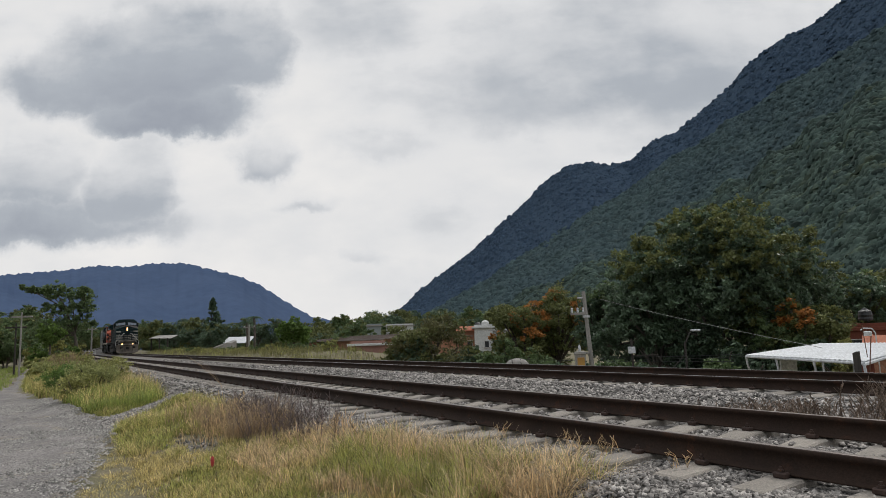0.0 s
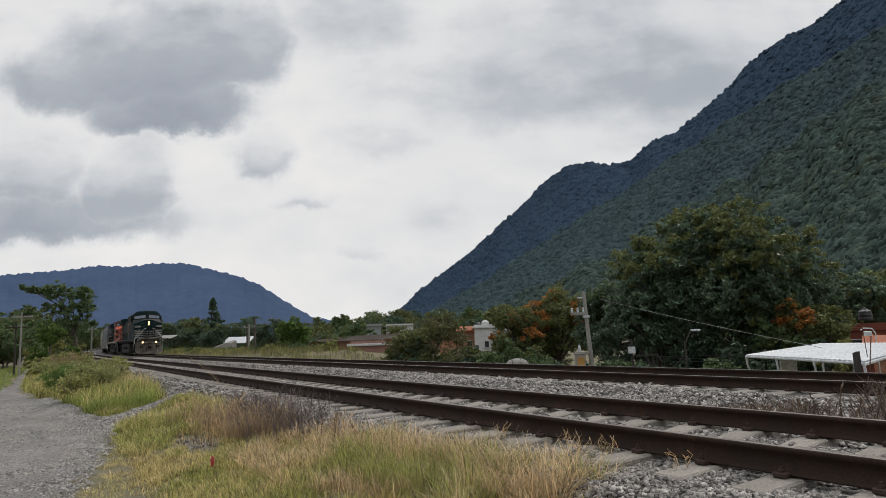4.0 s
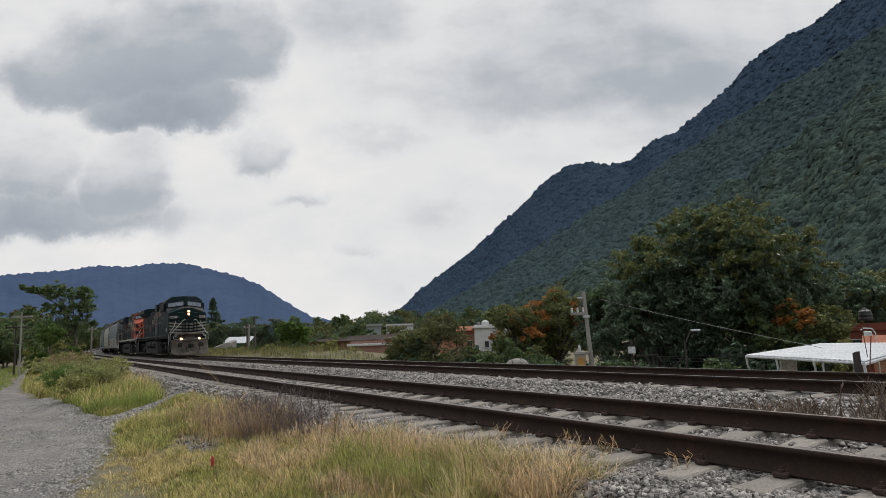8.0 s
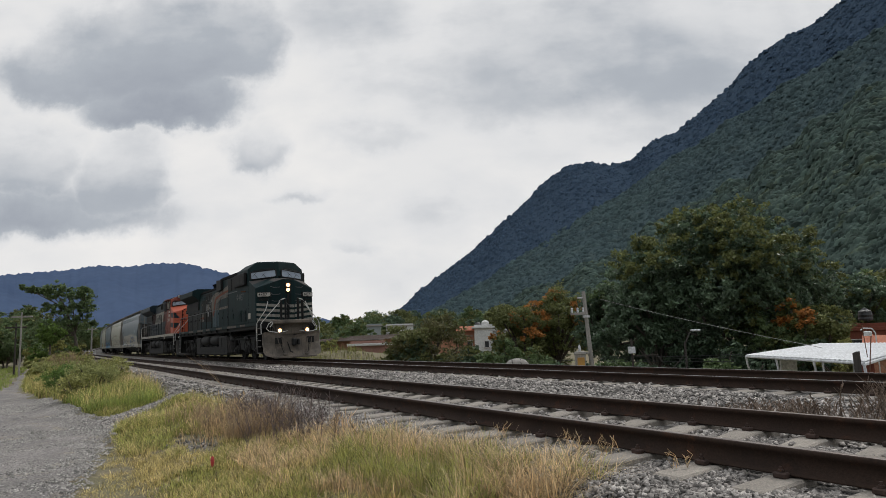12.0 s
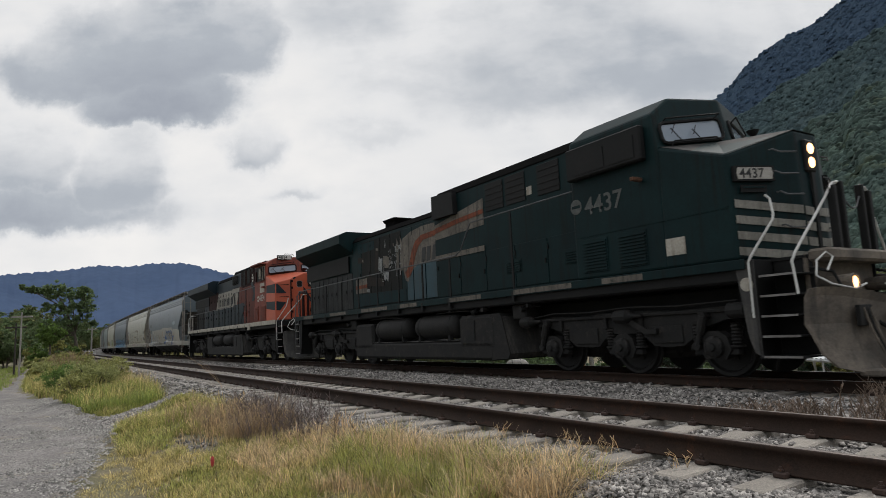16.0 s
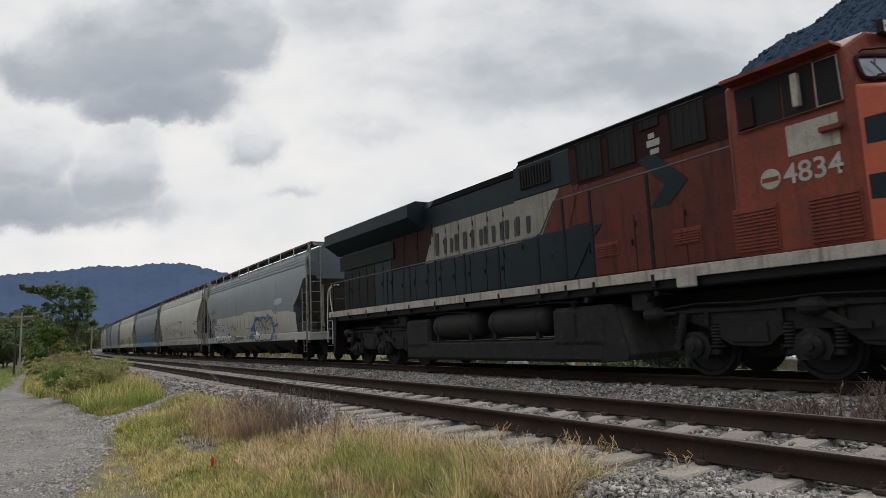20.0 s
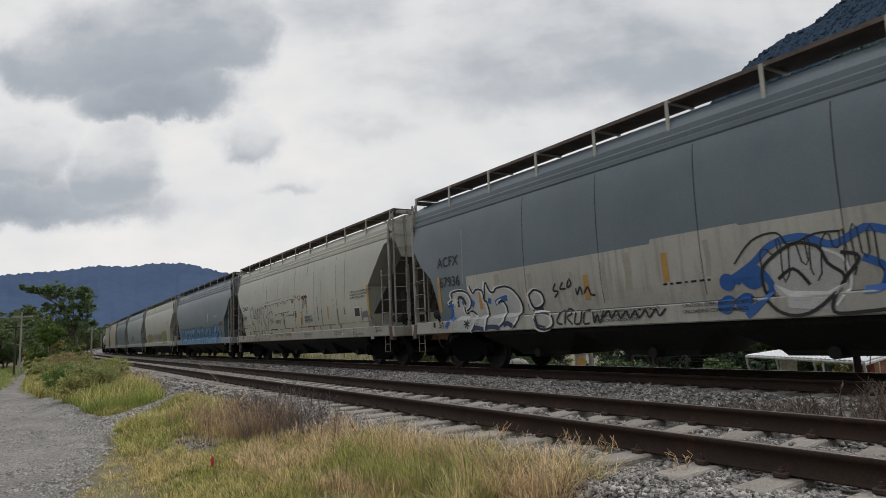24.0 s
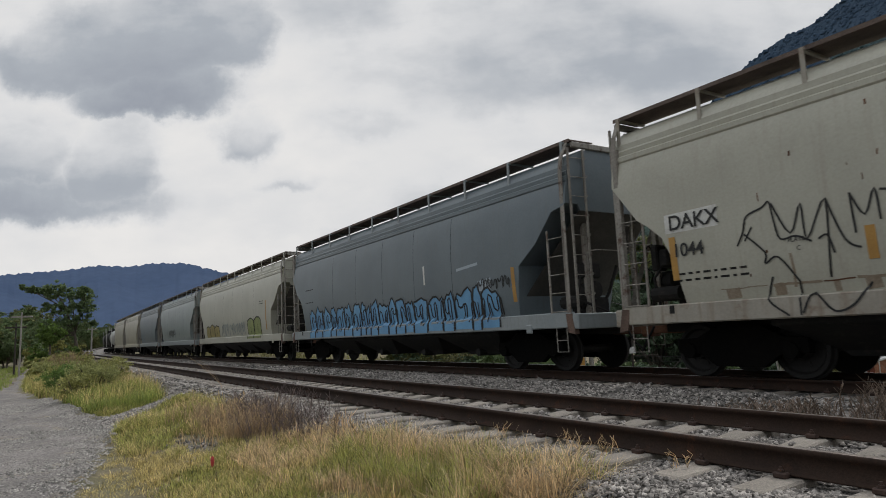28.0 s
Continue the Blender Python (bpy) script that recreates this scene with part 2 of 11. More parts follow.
m_earth = material("dry_grass_earth", (0.19, 0.155, 0.095), (0.13, 0.125, 0.06), 0.95, scale=0.7, fine=30, bump=0.6, dist=0.03, c3=(0.2, 0.155, 0.1))
m_gravel = material("grey_gravel_path", (0.31, 0.282, 0.262), (0.195, 0.18, 0.17), 0.95, scale=0.9, fine=34, bump=1.0, dist=0.05, amount=0.95, c3=(0.33, 0.285, 0.225))
m_bed = material("ballast_bed_stone", (0.24, 0.222, 0.204), (0.16, 0.146, 0.132), 0.95, scale=1.1, fine=45, bump=1.0, dist=0.04, amount=0.8)
m_stone = material("broken_ballast_stone", (0.345, 0.318, 0.29), (0.21, 0.19, 0.172), 0.9, scale=6.0, fine=60, bump=0.3, amount=0.5, isl=0.7, c3=(0.095, 0.084, 0.076))
m_rail = material("rusty_rail_steel", (0.037, 0.0215, 0.0145), (0.024, 0.0148, 0.0108), 0.8, 0.0, spec=0.2, scale=2.0, fine=60, bump=0.3, c3=(0.06, 0.027, 0.015))
m_railtop = material("worn_rail_head", (0.20, 0.175, 0.16), (0.13, 0.10, 0.085), 0.45, 0.7, scale=1.5, fine=80, bump=0.1, stretch=(1, 1, 1))
m_shinytop = material("polished_rail_head", (0.42, 0.42, 0.43), (0.3, 0.29, 0.29), 0.3, 0.9, scale=1.5, fine=80, bump=0.05)
m_sleeper = material("weathered_concrete_sleeper", (0.315, 0.28, 0.238), (0.225, 0.198, 0.167), 0.9, scale=3.0, fine=70, bump=0.5, obj=0.16, c3=(0.15, 0.13, 0.11))
m_clip = material("rusty_clip_steel", (0.07, 0.04, 0.03), (0.04, 0.025, 0.02), 0.8, 0.3)


def path_lo(s):
    s = np.asarray(s, float)
    return np.interp(s, [-14, 0, 10, 16, 22, 27, 31, 37, 60, 170], [-15, -13.5, -12.5, -11.5, -9.0, -7.2, -6.4, -6.2, -6.32, -6.4]) + 0.1 * np.sin(s * 0.9)


def path_hi(s):
    s = np.asarray(s, float)
    return np.interp(s, [-14, 4, 7, 8.3, 9.2, 10.9, 12.5, 15, 16.7, 22.3, 31, 60, 170], [-6.2, -5.2, -4.75, -4.56, -4.39, -4.04, -3.9, -3.6, -4.07, -4.68, -5.65, -5.98, -6.04]) + 0.06 * np.sin(s * 3.1) * np.sin(s * 1.7) + 0.04 * np.sin(s * 9.0)


def build_ground():
    na, nr = 360, 230
    az = np.linspace(-math.pi, math.pi, na, endpoint=False)
    # finer spokes ahead of the viewer
    az = az - 0.62 * np.sin(az)
    r = np.concatenate([[0.0], 1.2 * (3500 / 1.2) ** (np.linspace(0, 1, nr - 1) ** 1.25)])
    R, A = np.meshgrid(r, az, indexing="ij")
    X, Y = R * np.sin(A), R * np.cos(A)
    Z = np.zeros_like(X)
    near = R < 380
    Z[near] = land_z(X[near], Y[near])
    Z[~near] = -4.0
    s, u = su_of(X[near], Y[near])
    under = ((u > path_lo(s) + 0.4) & (u < path_hi(s) - 0.4) & (s > -13) & (s < 165)) | ((u > -2.3) & (u < gap(s) + 2.5))
    Z[near] -= np.where(under, 0.12, 0.0)
    fade = np.clip((R - 180) / 200, 0, 1)
    Z = Z * (1 - fade) + -4.0 * fade
    v = np.stack([X, Y, Z], -1).reshape(-1, 3)
    i = np.arange(nr - 1)[:, None] * na + np.arange(na)[None]
    j = np.arange(nr - 1)[:, None] * na + (np.arange(na)[None] + 1) % na
    f = np.stack([i, i + na, j + na, j], -1).reshape(-1, 4)
    ob = new("ground", np_mesh("ground", v, f, m_earth, True))
    tagged(ob, "dry earth with patchy green and straw grass beside the railway", "ground", kind="structure")


def strip(name, s_list, lo, hi, n, zfun, mat, label, cat):
    """A sheet along the track between two offsets."""
    v, f = [], []
    s_list = np.asarray(s_list, float)
    for k in range(n + 1):
        t = k / n
        u = lo(s_list) * (1 - t) + hi(s_list) * t
        p = at_track(s_list, u, 0.0)
        p[:, 2] = zfun(p[:, 0], p[:, 1], s_list, u)
        v.append(p)
    v = np.stack(v, 1)
    m = len(s_list)
    i = np.arange(m - 1)[:, None] * (n + 1) + np.arange(n)[None]
    f = np.stack([i, i + 1, i + n + 2, i + n + 1], -1).reshape(-1, 4)
    ob = new(name, np_mesh(name, v.reshape(-1, 3), f, mat, True))
    return tagged(ob, label, cat, kind="structure")


def bed_z(x, y, s, u):
    d = gap(s)
    base = np.where(u < 0, np.interp(u, [-3.0, -2.2, -1.75, -1.35], [-0.70, -0.43, -0.258, -0.224]),
                    np.where(u > d, np.interp(u - d, [1.3, 1.8, 2.3, 3.0], [-0.27, -0.32, -0.44, -0.66]), -0.222 - 0.055 * (u / d)))
    mid = np.exp(-((u - d * 0.5) / 0.9) ** 2) * -0.10
    ua = np.where(u < 2.2, u, u - d)
    # trodden a little lower round the sleeper ends
    crib = np.where((np.abs(ua) < 1.5) & (np.abs(ua) > 0.6), -0.014, 0.0)
    return base + mid + crib + rise(s) + fbm(x, y, 0.35, 2.0) * 0.018


def build_beds():
    st = np.concatenate([np.arange(-30, 40, 0.4), np.arange(40, 330, 2.0)])
    strip("ballast_bed", st, lambda s: -2.45 + 0 * s, lambda s: gap(s) + 2.7, 44, bed_z, m_bed,
          "grey crushed-stone ballast bed under both railway tracks", "ballast")
    st = np.concatenate([np.arange(-14, 40, 0.16), np.arange(40, 170, 3.0)])
    strip("gravel_path", st, path_lo, path_hi, 26, lambda x, y, s, u: land_z(x, y) + 0.03 - 0.045 * np.clip(1 - (path_hi(s) - u) / 0.35, 0, 1) + fbm(x, y, 0.5, 4.0) * 0.012, m_gravel,
          "pale grey gravel track worn by wheels beside the railway", "path")


RAIL = [(-0.068, -0.175), (0.068, -0.175), (0.068, -0.163), (0.012, -0.148), (0.009, -0.05), (0.034, -0.036), (0.036, -0.008), (0.026, 0.0),
        (-0.026, 0.0), (-0.036, -0.008), (-0.034, -0.036), (-0.009, -0.05), (-0.012, -0.148), (-0.068, -0.163)]


def build_rail(where, off, top, label):
    st = np.concatenate([np.arange(-30, 60, 1.0), np.arange(60, 360, 2.5)])
    n = len(RAIL)
    rings = [where(st, off + p[0], p[1]) for p in RAIL]
    v = np.stack(rings, 1).reshape(-1, 3)
    m = len(st)
    i = np.arange(m - 1)[:, None] * n + np.arange(n)[None]
    j = np.arange(m - 1)[:, None] * n + (np.arange(n)[None] + 1) % n
    f = np.stack([i, j, j + n, i + n], -1)
    me = np_mesh("rail", v, f.reshape(-1, 4), m_rail)
    me.materials.append(top)
    idx = np.tile((np.arange(n) == 7).astype(np.int32), m - 1)
    me.polygons.foreach_set("material_index", idx)
    ob = new("rail", me)
    return tagged(ob, label, "rail", "rails of the two tracks", "structure")


def build_sleepers():
    prof = [(-1.3, -0.205), (-1.27, -0.184), (-0.95, -0.18), (-0.55, -0.18), (-0.25, -0.214), (0.25, -0.214), (0.55, -0.18), (0.95, -0.18), (1.27, -0.184), (1.3, -0.205)]
    rings = []
    for y, z in prof:
        rings.append([(-0.15, y, -0.42), (-0.122, y, z - 0.014), (-0.105, y, z), (0.105, y, z), (0.122, y, z - 0.014), (0.15, y, -0.42)])
    sh = Shape().loft(rings)
    me = fix_normals(sh.mesh("sleeper", m_sleeper))
    clips = Shape()
    ph = 1.93
    for who, where, first in (("near_track", near_track, ph), ("far_track", far_track, ph + 0.31)):
        base = thing(who, "row of weathered concrete sleepers under rusty rails", "track", kind="structure")
        k = 0
        for k in range(-24, 282):
            s = first + 0.6 * k
            ob = new("sleeper", me)
            ob.parent = base
            p = where(s, 0.0)
            th = float(np.interp(s, SS, TH))
            q = random.Random(k * 7 + len(who))
            ob.matrix_local = Matrix.Translation((p[0], p[1], p[2] - q.uniform(0, 0.01))) @ Matrix.Rotation(-th + math.pi / 2 + radians(q.uniform(-1.2, 1.2)), 4, "Z") @ Matrix.Rotation(-0.011, 4, "X")
        for k in range(-24, 130):
            s = first + 0.6 * k
            th = float(np.interp(s, SS, TH))
            rot = Matrix.Rotation(-th + math.pi / 2, 4, "Z")
            for off in (-GAUGE / 2, GAUGE / 2):
                for sd in (-1, 1):
                    p = where(s, off + sd * 0.105, -0.165)
                    m = Matrix.Translation(p) @ rot
                    c = Shape().box(-0.045, 0.045, -0.032, 0.032, -0.02, 0.018, 0.008)
                    c.cyl((0, 0, 0.0), (0, 0, 0.055), 0.011, 6)
                    c.cyl((0, 0, 0.02), (0, 0, 0.036), 0.02, 6)
                    clips.add([m @ Vector(x) for x in c.v], c.f)
    ob = new("rail_clips", fix_normals(clips.mesh("rail_clips", m_clip)))
    tagged(ob, "rusty bolted clips holding the rails to the sleepers", "rail clips", kind="stuff")


def stone_protos(rng, n=14):
    """Angular crushed stones: skewed blocks with a broken corner."""
    out = []
    base = np.array([(x, y, z) for x in (-1, 1) for y in (-1, 1) for z in (-1, 1)], float)
    fc = np.array([(0, 1, 3), (0, 3, 2), (4, 6, 7), (4, 7, 5), (0, 4, 5), (0, 5, 1), (2, 3, 7), (2, 7, 6), (0, 2, 6), (0, 6, 4), (1, 5, 7), (1, 7, 3)])
    for _ in range(n):
        v = base * rng.uniform(0.55, 1.15, (8, 3)) + rng.normal(size=(8, 3)) * 0.16
        v[rng.integers(0, 8)] *= 0.35
        out.append(v * np.array([1.15, 0.8, 0.5]))
    return out, fc


def rotations(rng, n):
    q = rng.normal(size=(n, 4))
    q /= np.linalg.norm(q, axis=1)[:, None]
    w, x, y, z = q.T
    return np.stack([1 - 2 * (y * y + z * z), 2 * (x * y - z * w), 2 * (x * z + y * w), 2 * (x * y + z * w), 1 - 2 * (x * x + z * z), 2 * (y * z - x * w), 2 * (x * z - y * w), 2 * (y * z + x * w), 1 - 2 * (x * x + y * y)], -1).reshape(n, 3, 3)


def lying(rng, n, tilt=0.4):
    """Random turns about the upright, tilted a little."""
    yaw, p, r = rng.random(n) * 6.283, rng.normal(size=n) * tilt, rng.normal(size=n) * tilt
    a = np.zeros((n, 3, 3)); b = np.zeros((n, 3, 3)); c = np.zeros((n, 3, 3))
    a[:, 0, 0] = a[:, 1, 1] = np.cos(yaw)
    a[:, 0, 1], a[:, 1, 0], a[:, 2, 2] = -np.sin(yaw), np.sin(yaw), 1
    b[:, 0, 0] = b[:, 2, 2] = np.cos(p)
    b[:, 0, 2], b[:, 2, 0], b[:, 1, 1] = np.sin(p), -np.sin(p), 1
    c[:, 1, 1] = c[:, 2, 2] = np.cos(r)
    c[:, 1, 2], c[:, 2, 1], c[:, 0, 0] = -np.sin(r), np.sin(r), 1
    return a @ b @ c


def scatter_mesh(name, protos, fc, pos, rot, size, mat, smooth=False):
    rng = np.random.default_rng(len(pos))
    n = len(pos)
    pick = rng.integers(0, len(protos), n)
    P = np.asarray(protos)[pick]
    V = np.einsum("nij,nkj->nki", rot, P) * np.asarray(size).reshape(n, 1, -1) + pos[:, None, :]
    k = P.shape[1]
    F = fc[None] + (np.arange(n) * k)[:, None, None]
    return np_mesh(name, V.reshape(-1, 3), F.reshape(-1, fc.shape[1]), mat, smooth)


def build_ballast():
    rng = np.random.default_rng(5)
    protos, fc = stone_protos(rng)
    S, U, K = [], [], []
    def zone(n, s0, s1, u0, u1, size):
        s = s0 + (s1 - s0) * rng.random(n)
        S.append(s)
        U.append(u0 + (u1 - u0) * rng.random(n))
        K.append(size * rng.uniform(0.6, 1.45, n))
    zone(34000, 1.0, 12, -2.5, -0.72, 0.0175)
    zone(17000, 1.0, 12, -0.7, 0.75, 0.019)
    zone(20000, 1.5, 17, 0.8, 4.6, 0.026)
    zone(15000, 12, 27, -2.4, 4.4, 0.028)
    zone(8000, 27, 60, -2.5, 4.0, 0.04)
    zone(3500, 8, 30, 4.2, 7.6, 0.04)
    zone(7000, -10, 1.2, -2.4, 5.0, 0.03)
    s, u, k = map(np.concatenate, (S, U, K))
    p = at_track(s, u)
    d = gap(s)
    # stones lie between the sleepers, and only a few on top of them
    z = bed_z(p[:, 0], p[:, 1], s, u)
    ua = np.where(u < 2.2, u, u - d)
    ph = np.where(u < 2.2, 1.93, 2.24)
    on = (np.abs(((s - ph) / 0.6 + 0.5) % 1 - 0.5) < 0.2) & (np.abs(ua) < 1.27)
    rail = np.abs(np.abs(ua) - GAUGE / 2) < 0.085
    patch = fbm(p[:, 0], p[:, 1], 0.9, 3.0)
    bury = np.where(np.abs(ua) < 1.3, 0.0, 0.01)
    keep = ~rail & (~on | (rng.random(len(s)) < np.where(patch > 0.7, 0.3, 0.04)))
    z = z + k * 0.12 + bury + np.where(on, 0.02, 0.0)
    p[:, 2] = z
    p, k = p[keep], k[keep]
    me = scatter_mesh("ballast_stones", protos, fc, p, lying(rng, len(p)), k, m_stone)
    ob = new("ballast_stones", me)
    tagged(ob, "angular grey ballast stones heaped between and beside the sleepers", "ballast", kind="stuff")
    # stones trodden down along the way up to the rails
    n = 2700
    u = rng.uniform(-3.9, -2.0, n)
    s = 14.9 + (u + 3.6) * 1.25 + rng.normal(size=n) * 0.26
    # and a few half buried in the grass
    s[2600:] = 9.9 + rng.normal(size=100) * 0.8
    u[2600:] = -3.1 + rng.normal(size=100) * 0.2
    p = at_track(s, u)
    p[:, 2] = land_z(p[:, 0], p[:, 1]) + 0.01
    ob = new("trodden_stones", scatter_mesh("trodden_stones", protos, fc, p, rotations(rng, n), 0.024 * rng.uniform(0.6, 1.5, n), m_stone))
    tagged(ob, "grey stones trodden into a way up the bank", "stones", kind="stuff")
    # loose pebbles on the path
    n = 84000
    s = 5 + 19 * rng.random(n) ** 1.5
    t = rng.random(n)
    u = path_lo(s) * t + path_hi(s) * (1 - t)
    p = at_track(s, u)
    p[:, 2] = land_z(p[:, 0], p[:, 1]) + 0.03
    k = rng.uniform(0.007, 0.019, n) * (0.7 + 0.035 * s) * (1 + 1.5 * (rng.random(n) > 0.992))
    chips = []
    for _ in range(14):
        c = np.array([(-1, -1, -0.5), (1, -1, -0.5), (1, 1, -0.5), (-1, 1, -0.5), (0, 0, 0.6)], float) * rng.uniform(0.6, 1.2, (5, 3))
        c[4, :2] += rng.uniform(-0.5, 0.5, 2)
        chips.append(c)
    fp = np.array([(0, 1, 4), (1, 2, 4), (2, 3, 4), (3, 0, 4)])
    yaw = rng.random(n) * 6.283
    turn = np.zeros((n, 3, 3))
    turn[:, 0, 0] = turn[:, 1, 1] = np.cos(yaw)
    turn[:, 0, 1], turn[:, 1, 0], turn[:, 2, 2] = -np.sin(yaw), np.sin(yaw), 1
    ob = new("path_pebbles", scatter_mesh("path_pebbles", chips, fp, p, turn, k, material("pale_path_pebble", (0.275, 0.257, 0.235), (0.19, 0.178, 0.16), 0.9, isl=0.62)))
    tagged(ob, "small pale pebbles strewn over the gravel track", "pebbles", kind="stuff")


build_ground()
build_beds()
build_rail(near_track, -GAUGE / 2, m_railtop, "rusty brown steel rail with a dull worn head")
build_rail(near_track, GAUGE / 2, m_railtop, "rusty brown steel rail with a dull worn head")
build_rail(far_track, -GAUGE / 2, m_shinytop, "rusty brown steel rail with a polished running head")
build_rail(far_track, GAUGE / 2, m_shinytop, "rusty brown steel rail with a polished running head")
# ---------------------------------------------------------------- far hills, sky
def ray(x, y):
    """Direction (per metre ahead) towards a point of the view plane 1568 by 882."""
    f = 1138.5
    r = radians(-2.145)
    a, b = x - 784, y - 441
    px, py = a * math.cos(r) + b * math.sin(r), -a * math.sin(r) + b * math.cos(r)
    dx, dv = px / f, -py / f
    return np.array([dx, math.cos(PITCH) - dv * math.sin(PITCH), math.sin(PITCH) + dv * math.cos(PITCH)])


def leafy(m, k):
    """Foliage lets part of the light through."""
    n, l = m.node_tree.nodes, m.node_tree.links
    b = n["Principled BSDF"]
    tr = n.new("ShaderNodeBsdfTranslucent")
    mx = n.new("ShaderNodeMixShader")
    mx.inputs[0].default_value = k
    l.new(b.inputs["Base Color"].links[0].from_socket, tr.inputs["Color"])
    l.new(b.outputs[0], mx.inputs[1])
    l.new(tr.outputs[0], mx.inputs[2])
    l.new(mx.outputs[0], n["Material Output"].inputs["Surface"])
    return m


# distance haze is put into these forest colours, bluest on the far ridge
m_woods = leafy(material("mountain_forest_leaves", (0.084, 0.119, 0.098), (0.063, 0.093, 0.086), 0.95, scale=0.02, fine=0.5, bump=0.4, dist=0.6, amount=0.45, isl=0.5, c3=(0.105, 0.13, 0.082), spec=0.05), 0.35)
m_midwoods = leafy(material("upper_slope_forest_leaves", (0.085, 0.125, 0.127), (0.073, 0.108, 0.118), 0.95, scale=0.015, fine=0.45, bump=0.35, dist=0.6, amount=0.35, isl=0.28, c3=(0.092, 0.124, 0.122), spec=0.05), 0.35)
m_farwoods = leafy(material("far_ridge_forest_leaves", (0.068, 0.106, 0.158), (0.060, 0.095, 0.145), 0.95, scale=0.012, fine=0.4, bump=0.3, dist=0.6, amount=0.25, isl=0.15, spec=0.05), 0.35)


def domes(x, y, cell, seed):
    """Height of rounded crowns strewn over a plane, one to a cell: 0 between them, up to 1."""
    ix, iy = np.floor(x / cell).astype(int), np.floor(y / cell).astype(int)
    best = np.zeros(x.shape)
    for dx in (-1, 0, 1):
        for dy in (-1, 0, 1):
            cx, cy = ix + dx, iy + dy
            h1 = np.abs(np.sin(cx * 127.1 + cy * 311.7 + seed) * 43758.5453) % 1
            h2 = np.abs(np.sin(cx * 269.5 + cy * 183.3 + seed * 2) * 43758.5453) % 1
            h3 = np.abs(np.sin(cx * 419.2 + cy * 371.9 + seed * 3) * 43758.5453) % 1
            r = cell * (0.5 + 0.42 * h3)
            d2 = ((x - (cx + h1) * cell) ** 2 + ((y - (cy + h2) * cell) * 1.15) ** 2) / r ** 2
            best = np.maximum(best, np.sqrt(np.clip(1 - d2, 0, 1)) * (0.45 + 0.55 * h3))
    return best


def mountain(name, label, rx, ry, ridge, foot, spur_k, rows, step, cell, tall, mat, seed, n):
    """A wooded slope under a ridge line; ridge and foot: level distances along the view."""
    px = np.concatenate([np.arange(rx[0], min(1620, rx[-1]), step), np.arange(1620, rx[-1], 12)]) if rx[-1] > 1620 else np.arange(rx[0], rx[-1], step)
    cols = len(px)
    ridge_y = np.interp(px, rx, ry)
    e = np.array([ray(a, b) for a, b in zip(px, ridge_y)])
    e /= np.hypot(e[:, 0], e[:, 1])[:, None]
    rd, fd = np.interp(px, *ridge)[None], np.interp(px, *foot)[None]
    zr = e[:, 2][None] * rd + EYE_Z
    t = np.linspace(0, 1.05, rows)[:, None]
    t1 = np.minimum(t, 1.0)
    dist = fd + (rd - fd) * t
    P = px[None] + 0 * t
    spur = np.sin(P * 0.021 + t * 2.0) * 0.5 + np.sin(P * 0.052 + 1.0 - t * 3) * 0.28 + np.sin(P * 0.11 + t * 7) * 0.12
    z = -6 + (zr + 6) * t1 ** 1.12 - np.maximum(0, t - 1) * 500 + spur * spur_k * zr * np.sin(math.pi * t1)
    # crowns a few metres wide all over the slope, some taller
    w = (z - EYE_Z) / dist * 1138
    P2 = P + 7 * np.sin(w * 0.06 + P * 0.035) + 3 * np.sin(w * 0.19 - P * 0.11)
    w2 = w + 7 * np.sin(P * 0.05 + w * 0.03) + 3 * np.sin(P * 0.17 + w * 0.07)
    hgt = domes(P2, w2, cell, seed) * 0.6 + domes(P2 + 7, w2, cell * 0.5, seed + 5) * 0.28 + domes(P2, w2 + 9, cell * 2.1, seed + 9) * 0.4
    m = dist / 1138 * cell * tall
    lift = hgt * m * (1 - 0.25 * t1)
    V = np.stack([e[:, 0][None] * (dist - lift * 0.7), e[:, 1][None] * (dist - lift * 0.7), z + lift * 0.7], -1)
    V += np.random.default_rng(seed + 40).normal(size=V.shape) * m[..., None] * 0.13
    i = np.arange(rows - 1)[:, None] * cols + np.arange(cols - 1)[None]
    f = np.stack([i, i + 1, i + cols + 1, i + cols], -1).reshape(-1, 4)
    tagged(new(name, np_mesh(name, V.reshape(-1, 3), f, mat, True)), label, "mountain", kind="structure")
    # single crowns that stand out of the woods
    rng = np.random.default_rng(seed)
    m = 6
    fc = []
    for a in range(m):
        b = (a + 1) % m
        fc += [(a, b, b + m), (a, b + m, a + m), (m + a, m + b, 2 * m)]
    protos = []
    for _ in range(16):
        v = []
        for r, zz in ((1.0, -0.35), (0.78, 0.4)):
            for a in range(m):
                q = 2 * math.pi * (a + rng.uniform(-0.25, 0.25)) / m
                v.append((r * rng.uniform(0.75, 1.2) * math.cos(q), r * rng.uniform(0.75, 1.2) * math.sin(q), zz + rng.uniform(-0.15, 0.15)))
        v.append((rng.uniform(-0.15, 0.15), rng.uniform(-0.15, 0.15), rng.uniform(0.65, 0.95)))
        protos.append(np.array(v))
    a, b = (rng.random(n) ** 0.8 * rows * 0.955).astype(int), (rng.random(n) * cols).astype(int)
    C = V[a, b]
    size = np.hypot(C[:, 0], C[:, 1]) / 1138 * cell * 0.55 * rng.choice([0.45, 0.55, 0.7, 0.9, 1.1, 1.4, 2.0], n)
    C[:, 2] -= size * rng.uniform(0.15, 0.6, n)
    yaw = rng.random(n) * 6.283
    R = np.zeros((n, 3, 3))
    R[:, 0, 0] = R[:, 1, 1] = np.cos(yaw)
